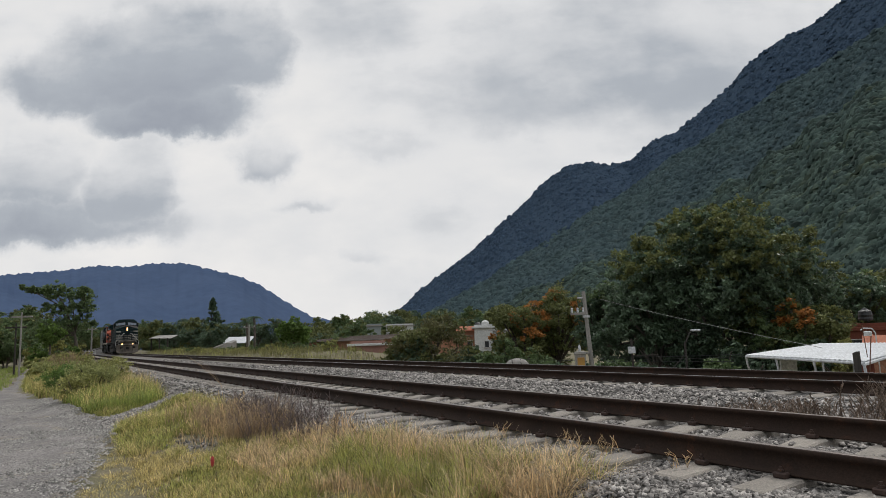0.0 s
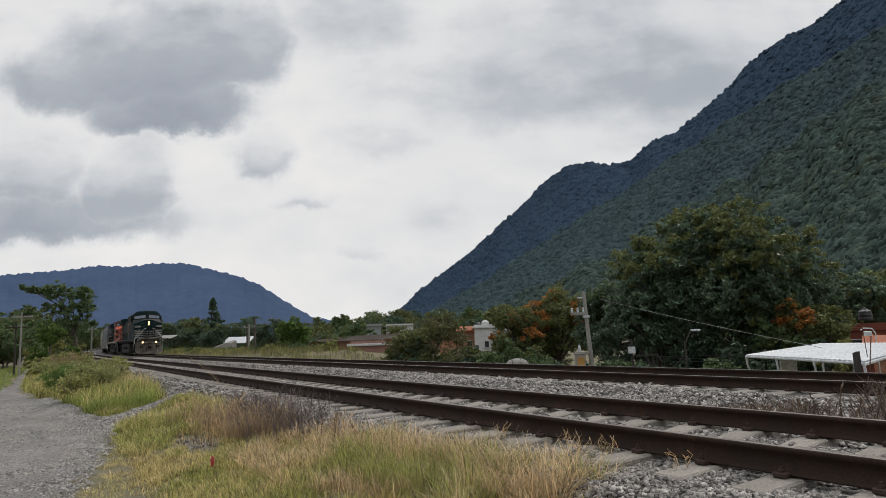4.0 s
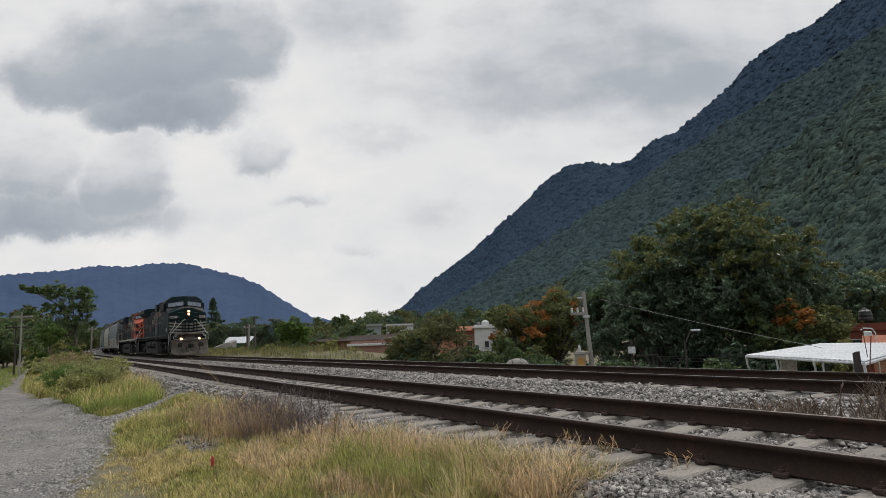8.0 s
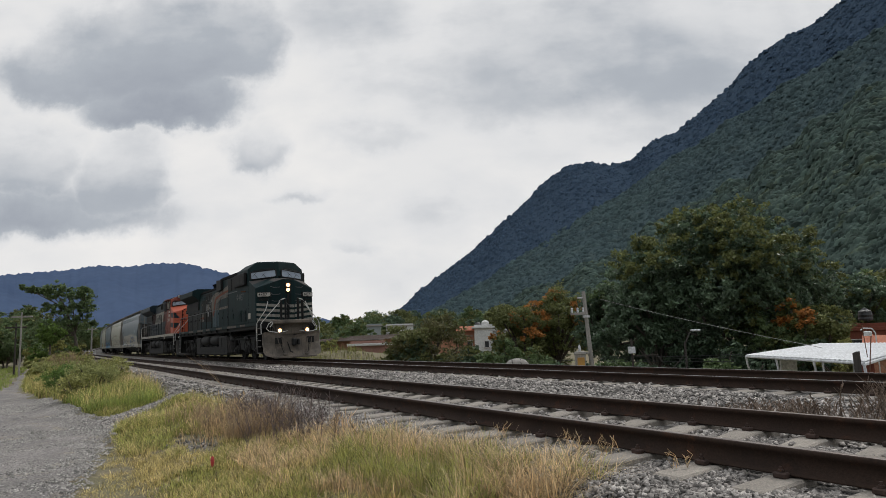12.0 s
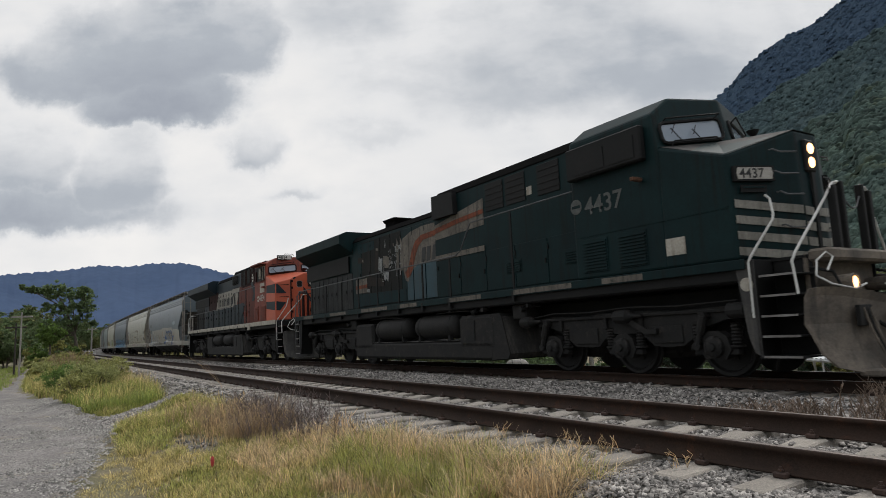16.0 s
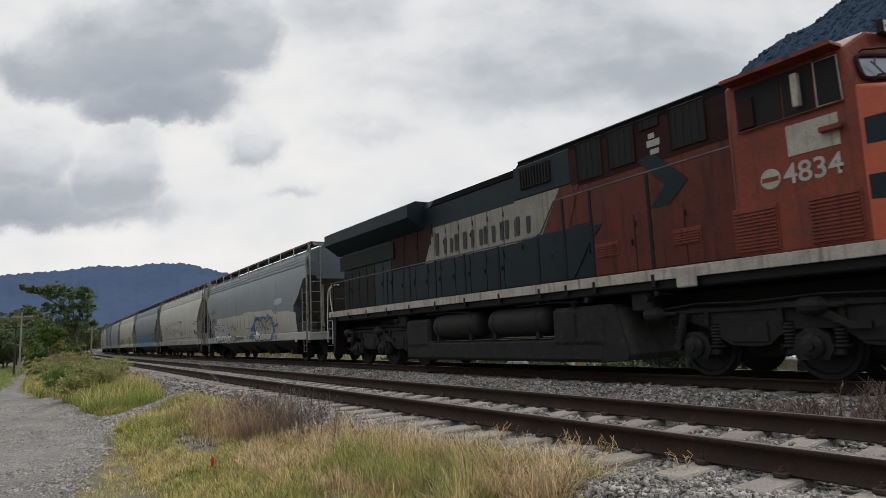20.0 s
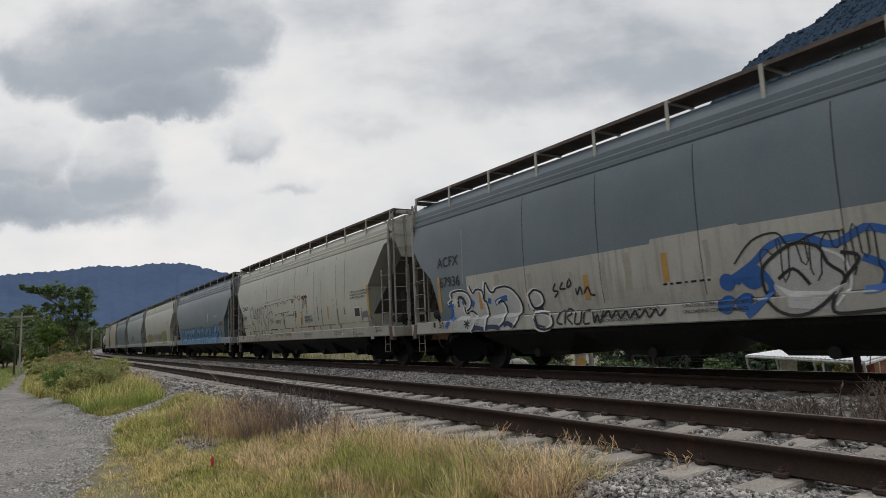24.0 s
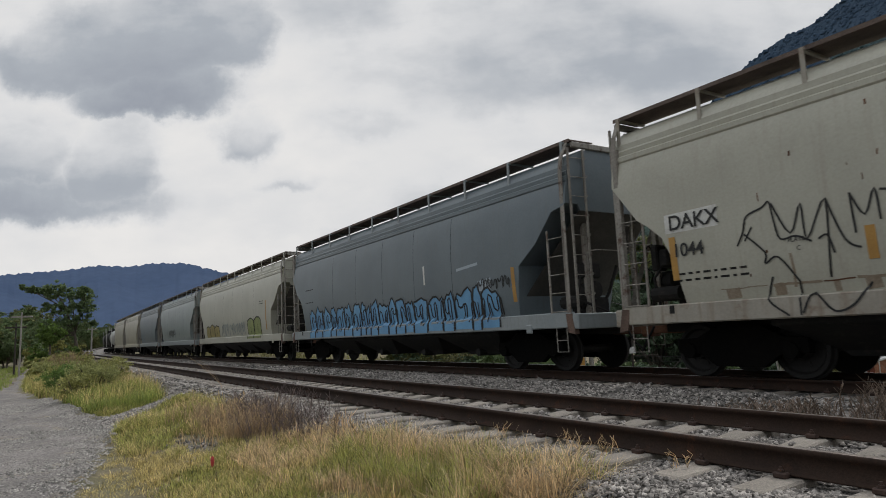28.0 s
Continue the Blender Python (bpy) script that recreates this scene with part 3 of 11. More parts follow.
    R[:, 0, 1], R[:, 1, 0], R[:, 2, 2] = -np.sin(yaw), np.sin(yaw), 1
    tagged(new(name + "_forest", scatter_mesh(name + "_forest", protos, np.array(fc), C, R, size, mat, True)), "dark green tree crowns crowding the forested slope", "forest", kind="stuff")


def build_mountain():
    # slope split into layers, each one behind bluer, to imitate haze by colour
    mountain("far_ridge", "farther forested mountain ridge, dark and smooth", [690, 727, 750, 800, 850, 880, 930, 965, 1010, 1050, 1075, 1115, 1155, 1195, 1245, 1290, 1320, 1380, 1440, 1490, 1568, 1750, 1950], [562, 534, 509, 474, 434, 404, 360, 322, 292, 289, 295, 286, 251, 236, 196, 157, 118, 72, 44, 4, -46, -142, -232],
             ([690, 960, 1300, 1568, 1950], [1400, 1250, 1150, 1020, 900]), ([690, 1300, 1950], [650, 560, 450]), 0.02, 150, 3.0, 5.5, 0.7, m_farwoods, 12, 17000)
    mountain("upper_slope", "steep wooded upper slope layer, haze tint in its colour", [720, 800, 860, 930, 990, 1050, 1090, 1140, 1190, 1230, 1290, 1330, 1390, 1430, 1490, 1568, 1750, 1950], [580, 532, 498, 452, 412, 372, 352, 318, 276, 262, 214, 196, 148, 132, 92, 46, -60, -150],
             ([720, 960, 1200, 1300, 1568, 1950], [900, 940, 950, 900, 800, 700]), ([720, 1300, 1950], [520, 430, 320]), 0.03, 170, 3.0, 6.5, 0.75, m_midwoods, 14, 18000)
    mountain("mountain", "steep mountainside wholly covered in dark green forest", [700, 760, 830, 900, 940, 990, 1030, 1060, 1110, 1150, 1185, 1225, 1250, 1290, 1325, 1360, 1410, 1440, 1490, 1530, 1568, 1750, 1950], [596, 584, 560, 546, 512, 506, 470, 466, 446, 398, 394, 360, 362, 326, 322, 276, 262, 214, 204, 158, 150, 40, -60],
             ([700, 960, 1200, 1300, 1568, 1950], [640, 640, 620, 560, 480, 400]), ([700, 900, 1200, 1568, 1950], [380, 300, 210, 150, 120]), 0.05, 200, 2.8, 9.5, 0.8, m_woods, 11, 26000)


def build_far_hill():
    rx = [-200, 0, 60, 120, 170, 230, 270, 330, 370, 420, 460, 500, 530, 553, 600, 760]
    ry = [500, 487, 482, 478, 470, 472, 466, 466, 476, 488, 504, 530, 548, 561, 570, 590]
    # aerial haze is painted into the hill's blue base colour
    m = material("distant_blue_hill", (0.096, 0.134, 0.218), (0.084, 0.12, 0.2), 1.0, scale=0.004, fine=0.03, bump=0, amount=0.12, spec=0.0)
    cols, rows = 240, 30
    px = np.linspace(-200, 760, cols)
    V = np.zeros((rows, cols, 3))
    for j in range(cols):
        e = ray(px[j], np.interp(px[j], rx, ry) + 1.6 * math.sin(px[j] * 0.31) * math.sin(px[j] * 0.083) + 0.8 * math.sin(px[j] * 0.9))
        e = e / math.hypot(e[0], e[1])
        for i in range(rows):
            t = i / (rows - 1)
            dist = 1700 + 900 * t
            zr = e[2] * 2600
            V[i, j] = (e[0] * dist, e[1] * dist, -8 + (zr + 8) * t ** 0.9 + 22 * math.sin(px[j] * 0.03 + 4 * t) * math.sin(math.pi * t))
    i = np.arange(rows - 1)[:, None] * cols + np.arange(cols - 1)[None]
    f = np.stack([i, i + 1, i + cols + 1, i + cols], -1).reshape(-1, 4)
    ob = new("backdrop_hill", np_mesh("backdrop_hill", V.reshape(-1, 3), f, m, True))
    tagged(ob, "distant wooded hill under the clouds, haze blue in its colour", "hill", kind="structure")


def sky_material():
    m = bpy.data.materials.new("overcast_clouds")
    m.use_nodes = True
    nt = m.node_tree
    n, l = nt.nodes, nt.links
    n.clear()
    out = n.new("ShaderNodeOutputMaterial")
    em = n.new("ShaderNodeEmission")
    l.new(em.outputs[0], out.inputs[0])
    tc = n.new("ShaderNodeTexCoord")
    sep = n.new("ShaderNodeMapping")
    sep.inputs["Scale"].default_value = (1 / 3300, 1 / 3300, 1 / 3300)
    l.new(tc.outputs["Object"], sep.inputs["Vector"])
    P = sep.outputs[0]

    def nz(scale, detail, rough=0.55, loc=(0, 0, 0), sc=(1, 1, 1)):
        mp = n.new("ShaderNodeMapping")
        mp.inputs["Location"].default_value = loc
        mp.inputs["Scale"].default_value = sc
        l.new(P, mp.inputs["Vector"])
        t = n.new("ShaderNodeTexNoise")
        t.inputs["Scale"].default_value = scale
        t.inputs["Detail"].default_value = detail
        t.inputs["Roughness"].default_value = rough
        l.new(mp.outputs[0], t.inputs["Vector"])
        return t

    def math_(op, a, b=None, c=None):
        x = n.new("ShaderNodeMath")
        x.operation = op
        for i, val in enumerate((a, b, c)):
            if val is None:
                continue
            if isinstance(val, (int, float)):
                x.inputs[i].default_value = val
            else:
                l.new(val, x.inputs[i])
        return x.outputs[0]

    def rng_(v, a, b, c=0.0, d=1.0):
        r = n.new("ShaderNodeMapRange")
        r.interpolation_type = "SMOOTHSTEP"
        for k, val in zip(("From Min", "From Max", "To Min", "To Max"), (a, b, c, d)):
            r.inputs[k].default_value = val
        l.new(v, r.inputs["Value"])
        return r.outputs[0]

    warp = nz(5.0, 6.0, 0.6)
    add = n.new("ShaderNodeVectorMath")
    add.operation = "MULTIPLY_ADD"
    l.new(warp.outputs["Color"], add.inputs[0])
    add.inputs[1].default_value = (0.14, 0.0, 0.12)
    l.new(P, add.inputs[2])
    warp2 = nz(19.0, 5.0, 0.65, (0.4, 0, 0.9))
    add2 = n.new("ShaderNodeVectorMath")
    add2.operation = "MULTIPLY_ADD"
    l.new(warp2.outputs["Color"], add2.inputs[0])
    add2.inputs[1].default_value = (0.038, 0.0, 0.038)
    l.new(add.outputs[0], add2.inputs[2])
    W = add2.outputs[0]
    dens = None
    for (x, y, rw, rh, k, soft) in CLOUDS:
        c = ray(x, y)
        cx, cz = c[0] / c[1] + 0.089, c[2] / c[1] + 0.079
        mp = n.new("ShaderNodeMapping")
        mp.vector_type = "POINT"
        mp.inputs["Location"].default_value = (-cx * 1138 / rw, 0, -cz * 1138 / rh)
        mp.inputs["Scale"].default_value = (1138 / rw, 0, 1138 / rh)
        l.new(W, mp.inputs["Vector"])
        ln = n.new("ShaderNodeVectorMath")
        ln.operation = "LENGTH"
        l.new(mp.outputs[0], ln.inputs[0])
        v = rng_(ln.outputs["Value"], 1.0 + soft, 1.0 - soft, 0.0, k)
        hz = n.new("ShaderNodeSeparateXYZ")
        l.new(mp.outputs[0], hz.inputs[0])
        v = math_("MULTIPLY", v, rng_(hz.outputs[2], -0.9, 0.9, 1.0, 0.42))
        dens = v if dens is None else math_("MAXIMUM", dens, v)
    broad = rng_(nz(2.2, 5.0, 0.5, (0.3, 0, 0.7), (0.8, 1, 1.5)).outputs[0], 0.42, 0.68, 0.0, 0.2)
    fine = rng_(nz(7.0, 6.0, 0.55, (1.1, 0, 0.2), (0.7, 1, 1.5)).outputs[0], 0.35, 0.7, -0.06, 0.1)
    tot = math_("ADD", math_("ADD", dens, broad), fine)
    sx = n.new("ShaderNodeSeparateXYZ")
    l.new(P, sx.inputs[0])
    high = rng_(sx.outputs[2], 0.12, 0.62, 0.0, 0.17)
    tot = math_("ADD", tot, high)
    ramp = n.new("ShaderNodeValToRGB")
    el = ramp.color_ramp.elements
    el[0].position, el[0].color = 0.0, (0.66, 0.65, 0.64, 1)
    el[1].position, el[1].color = 1.0, (0.22, 0.24, 0.285, 1)
    e = el.new(0.25)
    e.color = (0.57, 0.575, 0.585, 1)
    e = el.new(0.55)
    e.color = (0.335, 0.36, 0.395, 1)
    l.new(tot, ramp.inputs[0])
    l.new(ramp.outputs[0], em.inputs["Color"])
    em.inputs["Strength"].default_value = 1.14
    return m


CLOUDS = [(290, 105, 195, 118, 0.56, 0.3), (150, 125, 150, 78, 0.58, 0.35), (425, 90, 95, 95, 0.5, 0.3), (290, 195, 165, 58, 0.7, 0.3), (60, 300, 110, 95, 0.42, 0.4), (225, 330, 88, 90, 0.44, 0.35),
          (120, 395, 210, 48, 0.58, 0.4), (474, 264, 58, 50, 0.44, 0.4), (1060, 70, 300, 130, 0.34, 0.7), (545, 362, 50, 14, 0.3, 0.7), (640, 455, 60, 22, 0.25, 0.6), (640, 40, 160, 70, 0.22, 0.7), (900, 170, 160, 60, 0.2, 0.7), (1340, 90, 280, 170, 0.36, 0.7),
          (660, 235, 90, 30, 0.22, 0.7), (700, 500, 300, 60, 0.17, 0.8), (560, 420, 240, 50, 0.13, 0.8), (860, 380, 200, 45, 0.12, 0.8)]


def build_sky():
    sh = Shape()
    sh.add([(-4600, 0, -400), (4600, 0, -400), (4600, 0, 3600), (-4600, 0, 3600)], [(0, 1, 2, 3)])
    ob = new("backdrop_sky", sh.mesh("backdrop_sky", sky_material()))
    ob.location = (0, 3300, 0)
    tagged(ob, "overcast sky with slowly drifting grey clouds", "sky", kind="structure")
    return ob


build_far_hill()
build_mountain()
SKY = build_sky()
# ---------------------------------------------------------------- plants
def leafmat(name, c1, c2, c3=None, isl=0.45, rough=0.6):
    m = material(name, c1, c2, rough, scale=3.5 if "grass" in name else 0.9, fine=14.0 if "grass" in name else 3.0, bump=0, amount=0.2, isl=isl, c3=c3, spec=0.3)
    # thin leaves let some light through
    n, l = m.node_tree.nodes, m.node_tree.links
    b = n["Principled BSDF"]
    tr = n.new("ShaderNodeBsdfTranslucent")
    mx = n.new("ShaderNodeMixShader")
    mx.inputs[0].default_value = 0.38
    l.new(b.inputs["Base Color"].links[0].from_socket, tr.inputs["Color"])
    l.new(b.outputs[0], mx.inputs[1])
    l.new(tr.outputs[0], mx.inputs[2])
    l.new(mx.outputs[0], n["Material Output"].inputs["Surface"])
    return m


m_leaf_dark = leafmat("dark_green_leaves", (0.132, 0.184, 0.112), (0.087, 0.132, 0.08), None, 0.5, 0.4)
m_leaf_mid = leafmat("mid_green_leaves", (0.15, 0.205, 0.088), (0.103, 0.15, 0.064))
m_leaf_olive = leafmat("olive_green_leaves", (0.18, 0.195, 0.07), (0.125, 0.14, 0.052))
m_leaf_fresh = leafmat("fresh_green_leaves", (0.15, 0.23, 0.055), (0.105, 0.165, 0.042))
m_leaf_brown = leafmat("brownish_olive_leaves", (0.16, 0.145, 0.062), (0.105, 0.105, 0.045))
m_flower = leafmat("orange_flower_clusters", (0.48, 0.215, 0.06), (0.36, 0.155, 0.045))
m_bark = material("grey_brown_bark", (0.12, 0.10, 0.08), (0.07, 0.058, 0.047), 0.95, scale=4, fine=30, bump=0.7, dist=0.02)
m_grass_green = leafmat("green_grass_blades", (0.40, 0.385, 0.115), (0.27, 0.28, 0.078), None, 0.72)
m_grass_dry = leafmat("straw_grass_blades", (0.72, 0.55, 0.33), (0.53, 0.39, 0.225), None, 0.72)
m_grass_mixed = leafmat("yellow_green_grass_blades", (0.62, 0.50, 0.225), (0.44, 0.365, 0.14), None, 0.75)
m_grass_bright = leafmat("bright_green_grass_blades", (0.33, 0.385, 0.10), (0.235, 0.29, 0.07), None, 0.35)
m_grass_far = leafmat("dull_olive_grass_blades", (0.22, 0.205, 0.085), (0.155, 0.15, 0.06), None, 0.5)
m_tan = leafmat("tan_dead_grass", (0.46, 0.34, 0.21), (0.34, 0.24, 0.145), None, 0.4)
m_weed = leafmat("dead_purple_brown_stalks", (0.20, 0.155, 0.145), (0.13, 0.10, 0.096), None, 0.4)
m_bushgrey = leafmat("grey_green_bush_leaves", (0.37, 0.38, 0.155), (0.255, 0.27, 0.105), None, 0.5)
m_redweed = leafmat("reddish_brown_weeds", (0.38, 0.28, 0.17), (0.27, 0.19, 0.12), None, 0.4)
m_twig = leafmat("bare_tan_twigs", (0.30, 0.225, 0.17), (0.2, 0.15, 0.115), None, 0.4)
m_bush = leafmat("dusty_green_bush_leaves", (0.37, 0.36, 0.13), (0.24, 0.25, 0.088), None, 0.5)


def leaves(centres, size, rng, flat=0.5, asp=0.55):
    """Pointed leaves as bent pairs of faces round the centres: arrays of vertices and faces."""
    n = len(centres)
    d = rng.normal(size=(n, 3))
    d /= np.linalg.norm(d, axis=1)[:, None]
    nrm = rng.normal(size=(n, 3)) + np.array([0, 0, flat * 3])
    nrm -= d * (nrm * d).sum(1)[:, None]
    nrm /= np.linalg.norm(nrm, axis=1)[:, None] + 1e-9
    w = np.cross(nrm, d)
    s = (size * rng.uniform(0.6, 1.35, n))[:, None]
    v = np.stack([centres - d * s, centres + w * s * asp + nrm * s * 0.18, centres + d * s, centres - w * s * asp + nrm * s * 0.18], 1)
    f = np.arange(n * 4).reshape(n, 4)
    return v.reshape(-1, 3), f


def crown_points(rng, clumps, per, spread):
    """Points in clumps; clumps of (x, y, z, radius)."""
    out = []
    for x, y, z, r in clumps:
        # sprays of leaves over the outside of the clump, with gaps between them
        m = max(4, per // 34)
        c = rng.normal(size=(m, 3)) + np.array([0, 0, 0.25])
        c /= np.linalg.norm(c, axis=1)[:, None]
        c *= (rng.uniform(0.35, 1.0, (m, 1)) ** 0.6) * r * np.array([1, 1, 0.78])
        p = c[rng.integers(0, m, per)] + rng.normal(size=(per, 3)) * r * 0.13 * np.array([1, 1, 0.7])
        out.append(p + np.array([x, y, z]))
    return np.concatenate(out)


def limb_shape(rng, h, r0, clumps, lean=0.0, fork=0.35):
    """Tapered trunk that divides into limbs reaching for the clumps."""
    sh = Shape()
    top = Vector((lean * h * 0.3, 0, h * fork))
    rings = []
    for k in range(5):
        t = k / 4
        rr = r0 * (1.25 - 0.55 * t) if k else r0 * 1.5
        c = Vector((lean * h * 0.3 * t, 0.03 * h * math.sin(t * 3), -0.15 + (h * fork + 0.15) * t))
        rings.append([c + Vector((math.cos(a) * rr, math.sin(a) * rr, 0)) for a in [i * math.pi / 4 for i in range(8)]])
    top = c
    sh.loft(rings)
    limbs = Shape()
    pick = clumps[:: max(1, len(clumps) // 14)]
    for x, y, z, r in pick:
        e = Vector((x, y, z))
        mid = top.lerp(e, 0.5) + Vector((0, 0, 0.08 * h)) + Vector(rng.normal(size=3) * 0.03 * h)
        limbs.tube([top - Vector((0, 0, 0.2)), top.lerp(mid, 0.5), mid, e], r0 * 0.28, 5)
    return sh, limbs


def tree(name, label, base, h, rad, mat, seed, n_clump=16, per=160, leaf=0.16, shape="round", extra=None, fork=0.35, lean=0.0, category="tree", group="", clumps=None, lump=(0.26, 0.42), shell=(0.35, 0.82)):
    rng = np.random.default_rng(seed)
    given = clumps is not None
    clumps = clumps or []
    for k in range(0 if given else n_clump):
        if shape == "cone":
            t = rng.random() ** 1.3
            a = rng.random() * 6.283
            rr = rad * (1 - t) * rng.uniform(0.3, 1.0)
            clumps.append((rr * math.cos(a), rr * math.sin(a), h * (0.15 + 0.83 * t), rad * (0.42 * (1 - t) + 0.09)))
        else:
            d = rng.normal(size=3)
            d /= np.linalg.norm(d)
            q = rng.uniform(*shell)
            zc = h - rad * 0.95 if shape == "round" else h * (0.54 if shape == "full" else 0.62)
            vz = rad * 0.95 if shape == "round" else h * (0.44 if shape == "full" else 0.36)
            clumps.append((d[0] * rad * q, d[1] * rad * q, max(h * 0.22, zc + d[2] * vz * q), rad * rng.uniform(*lump)))
    e = thing(name, label, category, group, loc=base)
    trunk, limbs = limb_shape(rng, h, max(0.06, h * 0.022), clumps, lean, fork)
    part("trunk", trunk, m_bark, e)
    part("branch", limbs, m_bark, e)
    v, f = leaves(crown_points(rng, clumps, per, 1), leaf, rng)
    part("crown", np_mesh("crown", v, f, mat), None, e)
    if extra:
        m2, share, lsize = extra
        up = [c for c in clumps if c[2] > h * 0.6][: max(2, int(len(clumps) * share))]
        p = crown_points(rng, [(x * 1.12, y * 1.12, z + r * 0.45, r * 0.8) for x, y, z, r in up], int(per * 0.7), 1)
        v, f = leaves(p, lsize, rng)
        part("blossom", np_mesh("blossom", v, f, m2), None, e, "orange blossom on top of the crown" if m2 is m_flower else "yellowing outer leaves")
    return e


def blades(rng, pos, h, width, bend, seg=3, ang=None):
    """Grass blades: strips of three faces that taper and bend over."""
    n = len(pos)
    a = rng.random(n) * 6.283 if ang is None else ang
    d = np.stack([np.cos(a), np.sin(a), 0 * a], -1)
    w = np.stack([-np.sin(a), np.cos(a), 0 * a], -1)
    h = np.asarray(h)[:, None]
    b = (bend * rng.uniform(0.2, 1.5, n))[:, None]
    wd = (width * rng.uniform(0.6, 1.4, n))[:, None]
    V = []
    for t, ww in ((0, 1.0), (0.4, 0.85), (0.75, 0.55), (1.0, 0.08)) if seg == 3 else ((0, 1.0), (0.55, 0.75), (1.0, 0.1)):
        c = pos + d * (b * h * t * t) + np.array([0, 0, 1]) * h * (t - 0.25 * b * t * t)
        V += [c - w * wd * ww, c + w * wd * ww]
    V = np.stack(V, 1)
    f = np.array([(0, 1, 3, 2), (2, 3, 5, 4), (4, 5, 7, 6)])[:seg]
    F = f[None] + (np.arange(n) * (2 * seg + 2))[:, None, None]
    return V.reshape(-1, 3), F.reshape(-1, 4)


def grass_zone(name, label, n, s0, s1, u0, u1, h0, h1, mat, seed, width=0.004, bend=0.5, keep=None, far=False, patch=1.2, thr=-0.4, tuft=6, seg=3):
    rng = np.random.default_rng(seed)
    m = n // tuft
    s = rng.uniform(s0, s1, m)
    u = rng.uniform(u0, u1, m)
    if far:
        u = u + gap(s)
    p = at_track(s, u)
    ok = fbm(p[:, 0], p[:, 1], patch, seed * 0.7) > thr
    if keep is not None:
        ok &= keep(s, u, p)
    p, s, u = p[ok], s[ok], u[ok]
    hh = np.repeat(rng.uniform(h0, h1, len(p)), tuft) * rng.uniform(0.45, 1.15, len(p) * tuft)
    # blades spread outwards from the heart of each bunch
    off = rng.normal(size=(len(p) * tuft, 3)) * np.array([1, 1, 0]) * (0.05 if tuft < 12 else 0.042)
    ang = np.arctan2(off[:, 1], off[:, 0]) + rng.normal(size=len(off)) * (1.0 if tuft >= 12 else 3.0)
    p = np.repeat(p, tuft, 0) + off
    p[:, 2] = land_z(p[:, 0], p[:, 1]) - 0.02 if u0 < 0 or far else -0.3
    v, f = blades(rng, p, hh, width, bend, seg, ang)
    ob = new(name, np_mesh(name, v, f, mat))
    return tagged(ob, label, "grass", kind="stuff")


def off_path(s, u, p):
    return (u > path_hi(s) + 0.05) | (u < path_lo(s))


def not_gap(s, u, p):
    """Leaves free the worn way that climbs from the path to the rails, and a bare patch."""
    c = 14.9 + (u + 3.6) * 1.25
    bare = ((s - 10.1) / 1.2) ** 2 + ((u + 3.05) / 0.3) ** 2 < 1
    return off_path(s, u, p) & ~(np.abs(s - c) < 0.5) & ~bare


def stalks(name, label, cat, centre, n, h, spread, mat, seed, twigs=4, lean=0.25, r=0.004):
    """Dead stems with side twigs, standing in one clump."""
    rng = random.Random(seed)
    sh = Shape()
    many = centre if isinstance(centre, list) else [centre]
    for i in range(n * len(many)):
        cx, cy, cz = many[i % len(many)]
        x, y = cx + rng.gauss(0, spread), cy + rng.gauss(0, spread)
        z = float(land_z(np.array([x]), np.array([y]))[0]) - 0.03 if cz is None else cz
        hh = h * rng.uniform(0.5, 1.15)
        a = rng.random() * 6.283
        l = lean * rng.uniform(0.1, 1.2)
        tip = Vector((x + math.cos(a) * l * hh, y + math.sin(a) * l * hh, z + hh))
        b = Vector((x, y, z))
        mid = b.lerp(tip, 0.5) + Vector((rng.gauss(0, 0.03), rng.gauss(0, 0.03), 0.03))
        sh.tube([b, mid, tip], r, 3)
        for k in range(twigs):
            q = b.lerp(tip, rng.uniform(0.35, 0.95))
            aa = rng.random() * 6.283
            tw = hh * rng.uniform(0.12, 0.3)
            sh.tube([q, q + Vector((math.cos(aa) * tw * 0.7, math.sin(aa) * tw * 0.7, tw * 0.8))], r * 0.6, 3)
    ob = new(name, sh.mesh(name, mat))
    return tagged(ob, label, cat, kind="stuff" if isinstance(centre, list) else "")


def bush(label, s, u, w, h, mat, seed, n=10, per=220, leaf=0.045, far=False, group="bushes on the bank"):
    rng = np.random.default_rng(seed)
    p = at_track(s, u + (float(gap(s)) if far else 0.0))
    z = float(land_z(p[0:1], p[1:2])[0])
    e = thing("bush", label, "bush", group, loc=(p[0], p[1], z))
    clumps = [(rng.normal() * w * 0.42, rng.normal() * w * 0.42, h * rng.uniform(0.25, 0.72), h * rng.uniform(0.25, 0.42)) for _ in range(n)]
    st = Shape()
    for x, y, q, r in clumps:
        st.tube([(x * 0.15, y * 0.15, -0.05), (x * 0.6, y * 0.6, q * 0.6), (x, y, q)], 0.012, 4)
    part("stem", st, m_bark, e)
    v, f = leaves(crown_points(rng, clumps, per, 1), leaf, rng, 0.3)
    part("foliage", np_mesh("foliage", v, f, mat), None, e)
    return e


def place(x, y, dist):
    """World place seen towards a point of the view plane at a level distance."""
    r = ray(x, y)
    r = r / math.hypot(r[0], r[1])
    return (r[0] * dist, r[1] * dist, EYE_Z + r[2] * dist)


def ground_at(x, dist, y=600):
    p = place(x, y, dist)
    z = float(land_z(np.array([p[0]]), np.array([p[1]]))[0])
    return (p[0], p[1], z)


